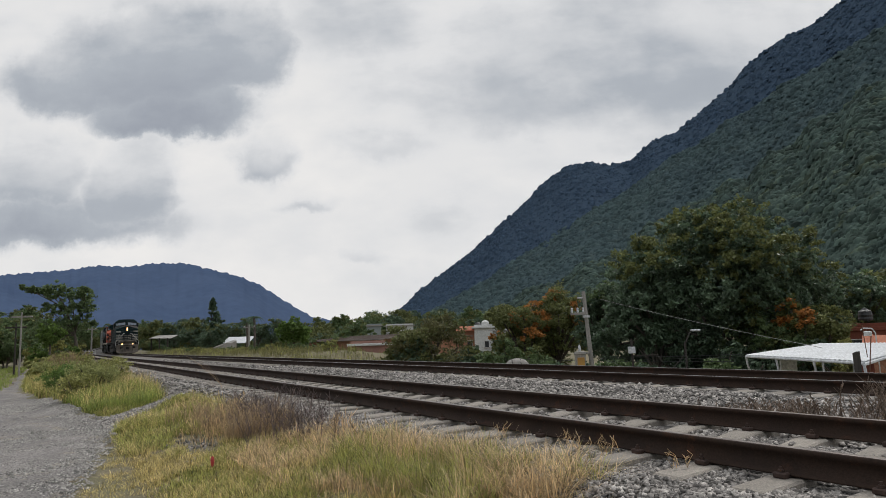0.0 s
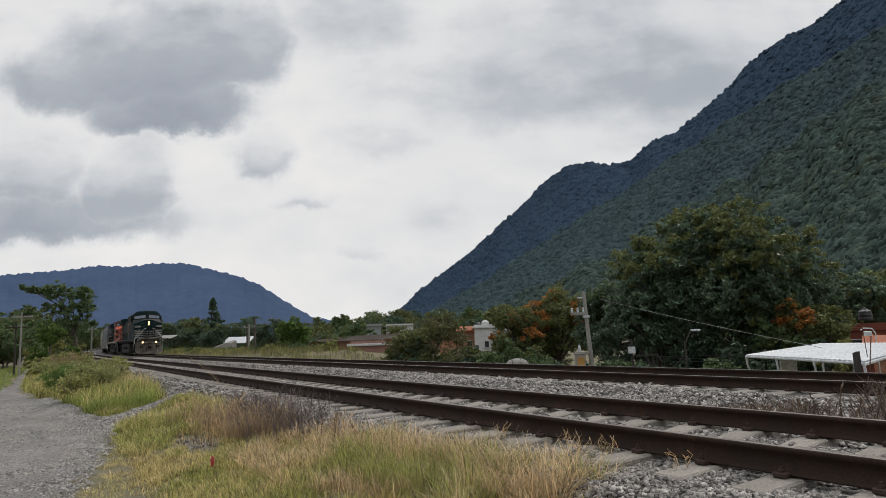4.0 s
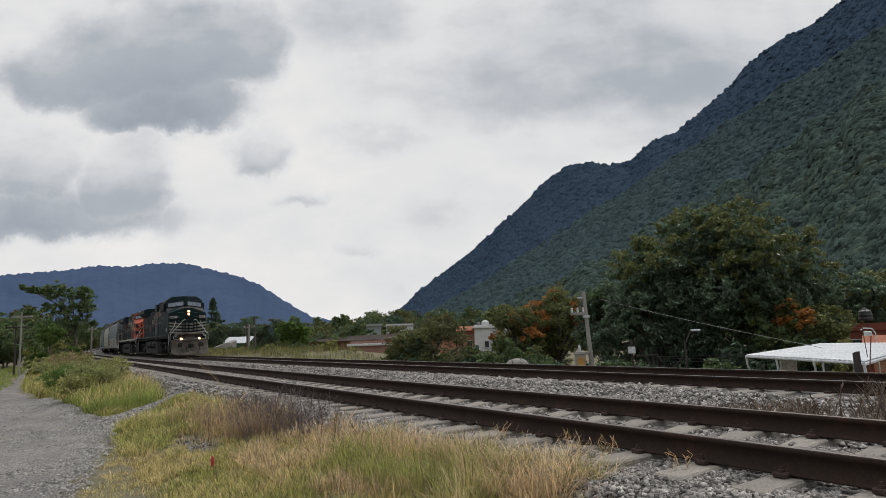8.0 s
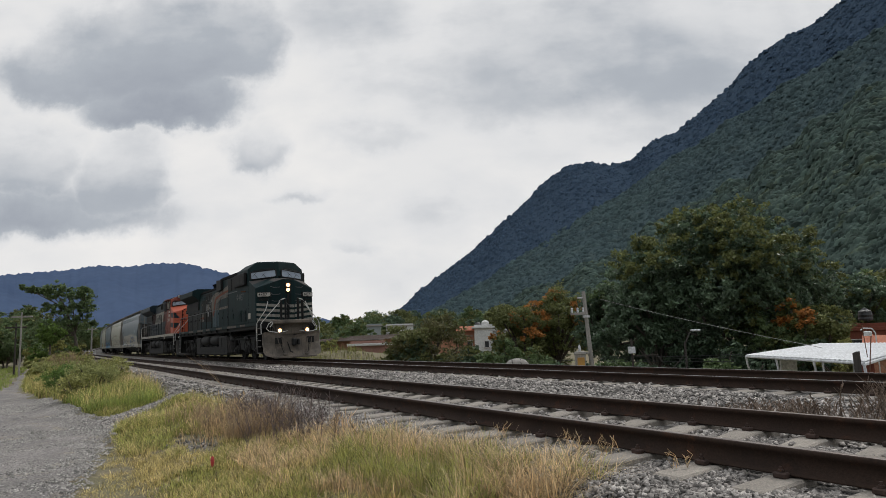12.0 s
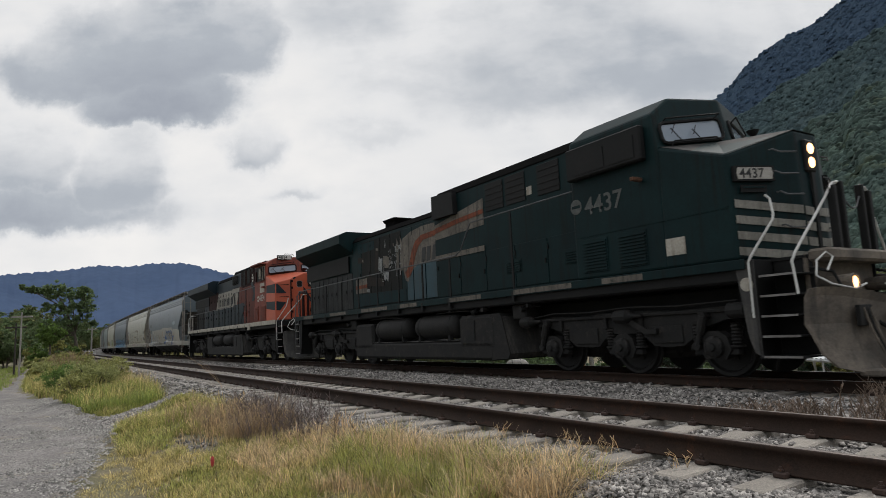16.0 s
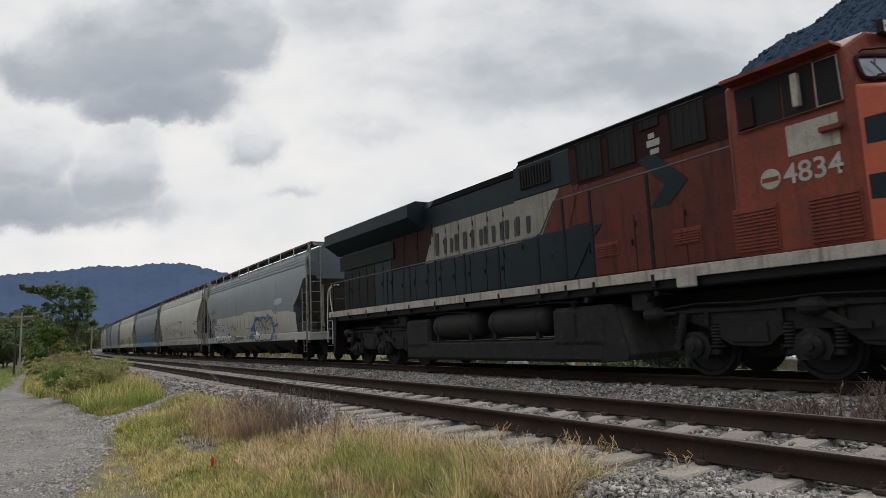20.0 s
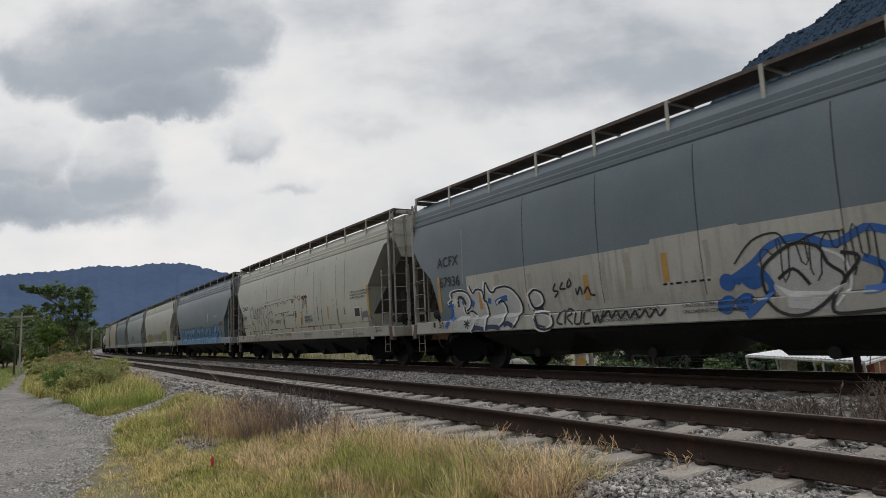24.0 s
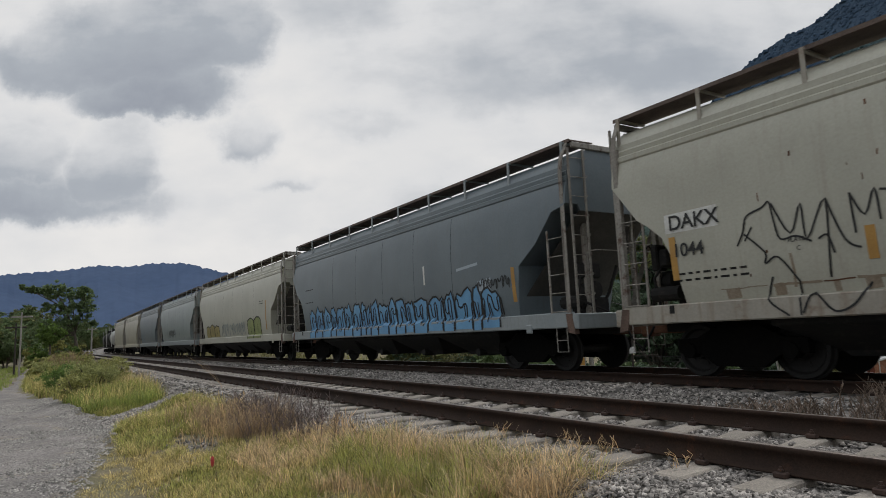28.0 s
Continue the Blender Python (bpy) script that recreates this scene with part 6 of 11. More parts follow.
def front_gear(e, paint, rail_col, tread_col, lit, lamp_box, o=0.0):
    """End sheet, plow, ditch lights, hoses and steps at the leading end; o shifts it along."""
    dust = m_dust if lit else m_plow
    part("end_sheet", Shape().box(10.4 + o, 10.5 + o, -1.0, 1.0, 1.25, 1.92, 0.03).box(10.5 + o, 10.86 + o, -1.02, 1.02, 1.78, 1.97, 0.04), dust, e, "dusty grey anticlimber and end sheet")
    part("porch", Shape().box(9.7 + o, 10.5 + o, -1.0, 1.0, 1.84, 1.9, 0.01), m_black, e)
    # pilot plow: two curved wings that meet in the middle
    for sd in (-1, 1):
        rings = []
        for y, xf, hi, lo in ((1.46, 10.72, 1.36, 0.42), (1.38, 10.86, 1.38, 0.24), (1.1, 11.02, 1.36, 0.16), (0.7, 11.14, 1.3, 0.14), (0.3, 11.2, 1.24, 0.14), (0.0, 11.22, 1.2, 0.14)):
            xf += o
            prof = [(xf + 0.1, lo), (xf - 0.03, lo + 0.3), (xf - 0.1, 0.85), (xf - 0.06, hi - 0.12), (xf, hi)]
            rings.append([(x, sd * y, z) for x, z in prof] + [(x - 0.04, sd * y, z) for x, z in prof[::-1]])
        part("snow_plow", Shape().loft(rings), dust, e, "dusty curved steel pilot plow")
        part("plow_foot", Shape().box(11.05 + o, 11.34 + o, sd * 0.02, sd * 1.05, 0.1, 0.2, 0.02), dust, e)
        part("plow_recess", Shape().box(11.06 + o, 11.13 + o, sd * 0.62, sd * 0.98, 0.8, 1.1, 0.01), m_black, e)
        for k in range(3):
            part("brake_hose", Shape().tube([(11.12 + o, sd * (0.66 + k * 0.1), 1.06), (11.17 + o, sd * (0.62 + k * 0.09), 0.75), (11.25 + o, sd * (0.56 + k * 0.07), 0.42), (11.29 + o, sd * (0.52 + k * 0.05), 0.3)], 0.02, 6), m_under if k == 1 else dust, e)
        part("glad_hand", Shape().box(11.24 + o, 11.33 + o, sd * 0.46, sd * 0.64, 0.22, 0.33, 0.02), dust, e)
        dl = part("ditch_light", Shape().cyl((10.5 + o, sd * 0.7, 1.45), (10.92 + o, sd * 0.7, 1.44), 0.1, 14, 0.125).lathe([(10.9 + o, 0.12), (11.0 + o, 0.135), (11.0 + o, 0.1), (10.95 + o, 0.095)], (0, sd * 0.7, 1.44), "x", 16), lamp_box, e, "round ditch light on a bracket")
        part("lens", Shape().lathe([(10.945 + o, 0.0), (10.945 + o, 0.1), (10.985 + o, 0.085), (10.995 + o, 0.0)], (0, sd * 0.7, 1.44), "x", 16), m_lamp if lit else m_lampoff, dl)
        part("cut_lever", Shape().tube([(10.95 + o, sd * 0.3, 1.42), (11.0 + o, sd * 0.75, 1.34), (10.9 + o, sd * 1.2, 1.42), (10.75 + o, sd * 1.3, 1.55), (10.72 + o, sd * 1.18, 1.78), (10.78 + o, sd * 1.02, 1.9), (10.86 + o, sd * 1.0, 1.82), (10.84 + o, sd * 1.15, 1.62)], 0.016), rail_col, e)
        part("gate_post", Shape().box(10.68 + o, 10.8 + o, sd * 0.28, sd * 0.36, 1.95, 3.03, 0.015), m_black if lit else m_maroon, e)
        part("gate_post", Shape().box(10.68 + o, 10.8 + o, sd * 0.5, sd * 0.6, 1.95, 2.95, 0.015), m_black if lit else m_maroon, e)
        part("handrail", Shape().tube([(10.74 + o, sd * 0.34, 3.03), (10.74 + o, sd * 0.5, 3.0), (10.74 + o, sd * 0.62, 2.9)], 0.02), rail_col, e)
        part("chain", Shape().tube([(10.74 + o, sd * 0.3, 2.85), (10.76 + o, sd * 0.12, 2.66), (10.76 + o, 0.0, 2.62)], 0.014, 5), m_steel, e)
        loco_steps(e, 9.93 + o, 10.55 + o, sd, rail_col, tread_col, True, m_plow if lit else m_black)
        part("mu_hose", Shape().tube([(10.5 + o, sd * 0.98, 1.7), (10.85 + o, sd * 1.02, 1.6), (10.9 + o, sd * 0.95, 1.4), (10.7 + o, sd * 0.85, 1.3)], 0.025), m_black, e)
    part("sill_badge", Shape().lathe([(-1.505, 0.0), (-1.505, 0.1), (-1.5, 0.11)], (9.78 + o, 0, 1.5), "y", 14), m_cream if lit else m_oldorange, e, "round pale badge on the step side")


def rear_gear(e, rail_col):
    part("rear_sheet", Shape().box(-10.85, -10.7, -1.45, 1.45, 0.95, 1.9, 0.03), m_black, e)
    for sd in (-1, 1):
        loco_steps(e, -10.3, -10.82, sd, rail_col, m_black)
        part("rear_rail", Shape().tube([(-10.78, sd * 0.5, 1.95), (-10.78, sd * 0.5, 2.9), (-10.78, sd * 1.3, 2.9)], 0.02), m_black, e)


def bevelled(shape, w, seg=2, angle=22):
    """A mesh whose sharp edges are rounded off."""
    bm = bmesh.new()
    vs = [bm.verts.new(v) for v in shape.v]
    for f in shape.f:
        bm.faces.new([vs[i] for i in f])
    bmesh.ops.recalc_face_normals(bm, faces=bm.faces)
    ed = [x for x in bm.edges if len(x.link_faces) == 2 and x.calc_face_angle() > radians(angle)]
    bmesh.ops.bevel(bm, geom=ed, offset=w, segments=seg, profile=0.5, affect="EDGES", clamp_overlap=True)
    out = Shape()
    out.v = [tuple(v.co) for v in bm.verts]
    bm.verts.index_update()
    out.f = [tuple(v.index for v in f.verts) for f in bm.faces]
    bm.free()
    return out


def nose_shape(front, xo, xi, zc, lift=0.0):
    """Nose from a front line of (y, x, top) back to the V of the windscreens (xo outside, xi inside, zc high in the middle)."""
    n = len(front)
    low = [(x, y, 1.9) for y, x, t in front]
    upp = [(x - 0.05, y, t) for y, x, t in front]
    back = [(xi + (xo - xi) * abs(y) / 1.5 - 0.03, y, zc + (4.09 - zc) * abs(y) / 1.5) for y, x, t in front]
    if lift:
        v = [(x, y * 0.98, z + lift) for x, y, z in upp + back]
        k = [(x, y, z - 0.02) for x, y, z in v]
        return Shape().add(v + k, [(i, i + 1, n + i + 1, n + i) for i in range(n - 1)] + [(2 * n + i, 3 * n + i, 3 * n + i + 1, 2 * n + i + 1) for i in range(n - 1)])
    foot = [(xo - 0.05, -1.5, 1.9), (xo - 0.05, 1.5, 1.9)]
    v = low + upp + back + foot
    f = [(i, i + 1, n + i + 1, n + i) for i in range(n - 1)] + [(n + i, n + i + 1, 2 * n + i + 1, 2 * n + i) for i in range(n - 1)]
    f += [(0, n, 2 * n, 3 * n), (n - 1, 3 * n + 1, 3 * n - 1, 2 * n - 1), (3 * n, *range(2 * n, 3 * n), 3 * n + 1), (*range(n), 3 * n + 1, 3 * n)]
    return Shape().add(v, f)


def on_face(a, b, u, z, off):
    """Point u metres along an upright face from a to b (x, y), off metres proud of it."""
    dx, dy = b[0] - a[0], b[1] - a[1]
    L = math.hypot(dx, dy)
    sx = 1 if dy > 0 else -1
    return (a[0] + dx / L * u + dy / L * off * sx, a[1] + dy / L * u - dx / L * off * sx, z)


def face_plate(a, b, quad, off, th=0.012):
    """A plate of (u, z) corners lying on an upright face."""
    n = len(quad)
    v = [on_face(a, b, u, z, off) for u, z in quad] + [on_face(a, b, u, z, off - th) for u, z in quad]
    return Shape().add(v, [tuple(range(n)), tuple(range(2 * n - 1, n - 1, -1)), *[(i, i + n, (i + 1) % n + n, (i + 1) % n) for i in range(n)]])


def face_number(e, a, b, u0, u1, z0, z1, text, size):
    """Number box on a slanted face of the nose."""
    bd = part("number_board", face_plate(a, b, rect(u0, u1, z0, z1), 0.05, 0.09), m_black, e, "number board with black figures on white")
    part("panel", face_plate(a, b, [(u0 + 0.05, z0 + 0.03), (u1 - 0.05, z0 + 0.03), (u1 - 0.03, (z0 + z1) / 2), (u1 - 0.05, z1 - 0.03), (u0 + 0.05, z1 - 0.03), (u0 + 0.03, (z0 + z1) / 2)], 0.056, 0.006), m_signwhite, bd)
    flip = b[1] < a[1]
    t = lettering("figures", text, size, m_ink, bd, 0, 0, 0)
    o = Vector(on_face(a, b, (u1 if flip else u0) + (-0.07 if flip else 0.07), z0 + 0.05, 0.062))
    dx = Vector((b[0] - a[0], b[1] - a[1], 0)).normalized() * (-1 if flip else 1)
    zz = Vector((0, 0, 1))
    m = Matrix((dx, zz, dx.cross(zz))).transposed().to_4x4()
    m.translation = o
    t.matrix_local = m


TILT = -0.22


def cab_shell(x0, xo, xi, zt=4.98, ze=4.56, flat=0.88):
    """Cab from its rear (x0) to a front that is a shallow V in plan: xo at the corners, xi in the middle, leaning back."""
    def fx(y, z):
        return xi + (xo - xi) * abs(y) / 1.5 + TILT * (z - 4.1)
    ring = [(-1.5, 1.9), (-1.5, 4.1), (-1.48, ze), (-flat, zt), (0, zt + 0.02), (flat, zt), (1.48, ze), (1.5, 4.1), (1.5, 1.9)]
    v = [(x0, y, z) for y, z in ring] + [(fx(y, z) if z > 2 else xo, y, z) for y, z in ring] + [(xi, 0, 4.1), (xo, 0, 1.9)]
    n = 9
    f = [(i, i + 1, i + 1 + n, i + n) for i in range(n - 1)] + [tuple(range(n))[::-1], (0, n, 19, 2 * n - 1, n - 1)]
    f += [(18, 10, 11, 12, 13), (18, 13, 14, 15, 16), (9, 10, 18, 19), (19, 18, 16, 17)]
    return Shape().add(v, f)


def windscreen(e, xo, xi, frame_mat, y0, y1, z0, z1, zi0, zi1):
    """Two panes in the V of the cab's front; z0 and z1 at the outer edge, zi0 and zi1 at the inner."""
    def fx(y, z):
        return xi + (xo - xi) * abs(y) / 1.5 + TILT * (z - 4.1)
    for sd in (-1, 1):
        c = [(sd * y0, zi0), (sd * y1, z0), (sd * y1, z1), (sd * y0, zi1)]
        pts = []
        for i in range(4):
            p, a, b = Vector(c[i]), Vector(c[i - 1]), Vector(c[(i + 1) % 4])
            for q in (p + (a - p).normalized() * 0.09, p + ((a - p).normalized() + (b - p).normalized()) * 0.026, p + (b - p).normalized() * 0.09):
                pts.append((fx(q[0], q[1]) + 0.014, q[0], q[1]))
        n = len(pts)
        w = part("windscreen", Shape().add([*pts, *[(x - 0.03, y, z) for x, y, z in pts]], [tuple(range(n)), tuple(range(2 * n - 1, n - 1, -1)), *[(i, i + n, (i + 1) % n + n, (i + 1) % n) for i in range(n)]]), m_glass, e, "cab windscreen, sky reflection put into its colour")
        k = [(x + 0.01, y, z) for x, y, z in pts]
        part("window_frame", Shape().tube([*k, k[0]], 0.034, 6), frame_mat, w, "thick rubber window surround")
        ym = sd * (y0 + y1) / 2
        for dy in (-0.3, 0.12):
            part("wiper", Shape().tube([(fx(ym + dy, z0) + 0.05, ym + dy, z0 + 0.08), (fx(ym + dy, z1) + 0.05, ym + dy + sd * 0.16, z1 - 0.1)], 0.011, 5).tube([(fx(ym + dy, z1) + 0.055, ym + dy + sd * 0.05, z1 - 0.02), (fx(ym + dy, z0) + 0.055, ym + dy + sd * 0.26, z0 + 0.16)], 0.009, 4), m_black, w)
        zv = z1 + 0.1
        part("visor_rail", Shape().tube([(fx(sd * y1, zv) - 0.02, sd * (y1 - 0.16), zv - 0.06), (fx(sd * y1, zv) + 0.1, sd * (y1 - 0.14), zv), (fx(sd * y0, zv) + 0.12, sd * (y0 + 0.12), zv + 0.1), (fx(sd * y0, zv) - 0.02, sd * (y0 + 0.14), zv + 0.02)], 0.016), frame_mat, w)
        part("grab_iron", Shape().tube([(fx(sd * y1, 4.12) + 0.1, sd * (y1 - 0.1), 4.1), (fx(sd * y1, 4.15) + 0.16, sd * (y1 - 0.12), 4.19), (fx(sd * 0.5, 4.2) + 0.2, sd * 0.5, 4.27), (fx(sd * 0.4, 4.2) + 0.2, sd * 0.4, 4.2)], 0.014), m_black, w)


def number_board(e, x, y0, y1, z0, z1, text, size):
    """Lit number box that faces forward."""
    b = part("number_board", Shape().box(x - 0.08, x + 0.02, y0, y1, z0, z1, 0.02), m_black, e, "number board with black figures on white")
    part("panel", Shape().box(x + 0.02, x + 0.026, y0 + 0.03, y1 - 0.03, z0 + 0.03, z1 - 0.03), m_white, b)
    t = lettering("figures", text, size, m_ink, b, 0, 0, 0)
    t.matrix_local = Matrix.Translation((x + 0.03, min(y0, y1) + 0.05, z0 + 0.045)) @ Matrix.Rotation(radians(90), 4, "Z") @ Matrix.Rotation(radians(90), 4, "X")


def bell_and_horn(e, x, z):
    for k, dx in enumerate((0, 0.22, 0.4)):
        part("horn", Shape().lathe([(0, 0.03), (0.2, 0.035), (0.3, 0.06), (0.33, 0.09), (0.32, 0.02)], (x + dx, -0.3 + 0.2 * k, z + 0.09), "x", 10).box(x + dx - 0.03, x + dx + 0.05, -0.33 + 0.2 * k, -0.27 + 0.2 * k, z - 0.05, z + 0.09, 0.01), m_black, e)


def hood_cap(x0, x1, y0, z0, y1, z1):
    """Roof sheet with chamfered edges lying over a hood."""
    o = 0.006
    return Shape().loft([[(x, -y0 - o, z0 - 0.03), (x, -y0 - o, z0 + o), (x, -y1, z1 + o), (x, y1, z1 + o), (x, y0 + o, z0 + o), (x, y0 + o, z0 - 0.03), (x, y0 - 0.05, z0 - 0.03), (x, y1 - 0.05, z1 - 0.03), (x, -y1 + 0.05, z1 - 0.03), (x, -y0 + 0.05, z0 - 0.03)] for x in (x0, x1)])


def loco_green():
    e = thing("locomotive", "dark green diesel freight locomotive with cream nose stripes, lamps lit", "locomotive", "the locomotives")
    loco_under(e)
    part("side_sill", Shape().box(-10.6, 9.8, -1.535, -1.5, 1.74, 1.9, 0.008).box(-10.6, 9.8, 1.5, 1.535, 1.74, 1.9, 0.008), m_green, e)
    for k in range(7):
        x = -9.7 + k * 2.75
        part("sill_stripe", plate(rect(x, x + 1.0 + 0.45 * (k % 3), 1.765, 1.875), -1.536, 0.004), m_oldcream, e, "worn cream reflective strip")
    # long hood
    part("hood", Shape().loft([[(x, -0.95, 1.9), (x, -0.95, 4.42), (x, -0.8, 4.6), (x, 0.8, 4.6), (x, 0.95, 4.42), (x, 0.95, 1.9)] for x in (-10.4, 0.02)]), m_green, e, "green engine hood with soot on its roof")
    part("blower_cab", Shape().loft([[(x, -1.08, 1.9), (x, -1.08, 4.8), (x, -0.92, 5.02), (x, 0.92, 5.02), (x, 1.08, 4.8), (x, 1.08, 1.9)] for x in (0.0, 6.2)]), m_green, e, "taller green equipment cabin behind the cab")
    part("hood_roof", hood_cap(-10.38, 0.0, 0.95, 4.42, 0.8, 4.6), m_soot, e, "soot-blackened hood roof")
    part("hood_roof", hood_cap(0.01, 6.18, 1.08, 4.8, 0.92, 5.02), m_soot, e, "soot-blackened hood roof")
    hood_doors(e, -6.0, -0.05, 2.0, 4.3, 0.95, 8, lambda x, sd: m_sootpanel if -5.3 < x < -2.2 else m_green)
    hood_doors(e, 0.1, 6.0, 1.98, 3.0, 1.08, 5, lambda x, sd: m_green)
    hood_doors(e, -10.3, -6.05, 1.98, 3.3, 0.95, 9, lambda x, sd: m_greydoor)
    # upper doors repaint the orange and cream livery remains
    y = -0.978
    for x0, x1 in ((-1.48, -0.8), (-0.74, -0.06)):
        part("livery_panel", plate(rect(x0, x1, 2.02, 3.06), y), m_turq, e, "turquoise lower door panel")
    part("livery_panel", plate([(-1.9, 2.02), (-1.53, 2.02), (-1.53, 3.0), (-1.78, 2.7), (-1.9, 2.6)], y), m_turq, e)
    part("livery_patch", plate([(-2.2, 3.15), (-2.0, 2.66), (-1.85, 2.6), (-1.52, 2.95), (-1.2, 3.08), (-0.05, 3.08), (-0.05, 4.2), (-0.9, 4.22), (-1.6, 4.15), (-2.15, 4.0)], y - 0.004), m_oldcream, e, "peeling cream paint patch")
    part("livery_patch", plate([(-2.02, 2.92), (-1.86, 2.98), (-1.72, 3.2), (-1.55, 3.55), (-1.3, 3.82), (-0.95, 3.95), (-0.05, 3.98), (-0.05, 3.82), (-0.85, 3.78), (-1.15, 3.62), (-1.35, 3.35), (-1.5, 3.0), (-1.68, 2.78), (-1.9, 2.72)], y - 0.01), m_oldorange, e, "curved faded orange stripe")
    for x in (-2.6, -2.35):
        part("livery_patch", plate([(x, 3.0), (x + 0.16, 3.0), (x + 0.18, 3.9), (x + 0.05, 4.1)], y), m_oldcream, e)
    for k, (x, w) in enumerate(((-0.98, 0.22), (-0.68, 0.2), (-0.36, 0.22))):
        part("mark_bar", plate([(x, 3.12), (x + w, 3.12), (x + w + 0.08, 3.55), (x + 0.08, 3.55)], y - 0.012), m_ink, e)
    part("livery_patch", plate(rect(-5.75, -4.82, 2.5, 3.0), y), m_oldcream, e, "peeling cream paint patch")
    part("livery_patch", plate(rect(-5.75, -4.82, 2.66, 2.78), y - 0.006), m_oldorange, e)
    q = random.Random(44)
    # sooty, rubbed and older paint showing on the doors
    for quad, mat in (([(-5.54, 3.6), (-5.03, 3.55), (-5.01, 3.74), (-5.51, 3.8)], m_brownpanel), ([(-4.19, 3.15), (-3.95, 3.12), (-3.88, 3.9), (-4.12, 3.93)], m_brownpanel), ([(-2.37, 3.1), (-1.97, 3.04), (-1.9, 3.85), (-2.27, 3.94)], m_brownpanel),
                      ([(-4.95, 2.72), (-3.5, 2.6), (-3.5, 2.85), (-4.9, 3.1)], m_brownpanel), ([(-5.7, 2.03), (-2.0, 2.03), (-2.0, 2.4), (-5.7, 2.46)], m_deepteal), ([(-5.5, 3.92), (-4.2, 3.95), (-4.2, 4.25), (-5.5, 4.25)], m_deepteal)):
        part("livery_patch", plate(quad, y, 0.004), mat, e, "older paint showing through the soot")
    for quad, mat in (([(-3.9, 3.2), (-3.84, 3.11), (-3.78, 3.2), (-3.7, 3.08), (-3.63, 3.1), (-3.57, 3.57), (-3.7, 3.55), (-3.84, 3.64)], m_scrape), ([(-3.53, 3.28), (-3.4, 3.2), (-3.13, 3.18), (-3.09, 3.52), (-3.3, 3.6), (-3.51, 3.62)], m_oldcream),
                      ([(-3.5, 2.85), (-3.42, 2.77), (-3.35, 2.85), (-3.2, 2.72), (-3.14, 3.04), (-3.47, 3.1)], m_scrape), ([(-4.05, 3.88), (-3.86, 3.84), (-3.86, 3.93), (-4.04, 3.96)], m_oldcream), ([(-5.17, 3.6), (-5.06, 3.58), (-5.06, 3.68), (-5.17, 3.7)], m_oldcream), ([(-4.82, 2.5), (-4.62, 2.48), (-4.62, 2.6), (-4.82, 2.62)], m_scrape)):
        part("scraped_paint", plate(quad, y - 0.005, 0.004), mat, e, "scraped white patch of old paint")
    for x0, x1, z0, z1, n in ((-3.13, -2.84, 3.12, 3.74, 34), (-2.67, -2.28, 3.62, 3.86, 34), (-2.38, -2.25, 2.97, 3.55, 12), (-2.75, -2.6, 3.0, 3.6, 10), (-3.65, -3.5, 2.7, 3.1, 8)):
        for k in range(n):
            x, z = q.uniform(x0, x1), q.uniform(z0, z1)
            w, h = q.uniform(0.012, 0.05), q.uniform(0.015, 0.09)
            part("paint_fleck", plate([(x, z), (x + w, z + q.uniform(-0.01, 0.02)), (x + w * 0.8, z + h), (x - 0.01, z + h * 0.7)], y - 0.004, 0.003), m_scrape, e)
    for k in range(12):
        x, z = q.uniform(-4.0, -2.3), q.uniform(2.8, 3.95)
        part("paint_run", plate([(x, z), (x + q.uniform(0.015, 0.05), z + 0.02), (x + 0.02, z + q.uniform(0.1, 0.45)), (x - 0.015, z + 0.08)], y - 0.002, 0.003), m_scrape if k % 3 else m_oldcream, e)
    part("livery_patch", plate([(0.02, 3.63), (2.43, 3.70), (2.43, 4.4), (1.3, 4.25), (0.02, 4.06)], -1.082), m_oldcream, e, "cream panel with dark streaks")
    part("livery_patch", plate([(0.02, 3.82), (1.2, 3.93), (2.43, 4.0), (2.43, 4.12), (1.2, 4.06), (0.02, 3.97)], -1.09), m_oldorange, e)
    part("livery_patch", plate(rect(0.02, 2.43, 3.02, 3.16), -1.106), m_oldcream, e)
    for x in (2.55, 3.4, 4.6):
        g = part("intake_grille", Shape().box(x, x + 0.75, -1.1, -1.08, 4.0, 4.72, 0.01), m_black, e, "black air intake grille")
        for k in range(4):
            part("bar", shared("grille_bar_a", lambda: Shape().box(0, 0.72, -0.012, 0, 0, 0.025), m_under), None, g, loc=(x + 0.015, -1.1, 4.12 + k * 0.15))
    part("awning", Shape().prism([(0.12, 4.2), (1.24, 4.2), (1.2, 4.82), (0.12, 4.88)], -1.24, -1.08), m_black, e, "black box over an intake")
    for x in (3.3, 5.4):
        louvre(e, x, x + 0.55, 2.35, 2.62, -1.103, m_green, 5)
    part("number_plate", plate(rect(4.2, 4.38, 4.1, 4.3), -1.082), m_cream, e)
    # radiator
    rad = part("radiator_cab", Shape().loft([[(x, -1.5, 4.38), (x, -1.5, 4.7), (x, -1.2, 4.83), (x, 1.2, 4.83), (x, 1.5, 4.7), (x, 1.5, 4.38), (x, 0.95, 4.0), (x, -0.95, 4.0)] for x in (-10.62, -6.0)]), m_green, e, "overhanging radiator housing")
    part("radiator_core", Shape().box(-10.6, -6.3, -1.02, -0.98, 3.35, 3.95).box(-10.6, -6.3, 0.98, 1.02, 3.35, 3.95), m_black, rad)
    for k in range(9):
        part("radiator_rib", shared("radiator_rib", lambda: Shape().box(-0.03, 0.03, -1.1, 1.1, 0, 0.03), m_black), None, rad, loc=(-10.4 + k * 0.52, 0, 4.83))
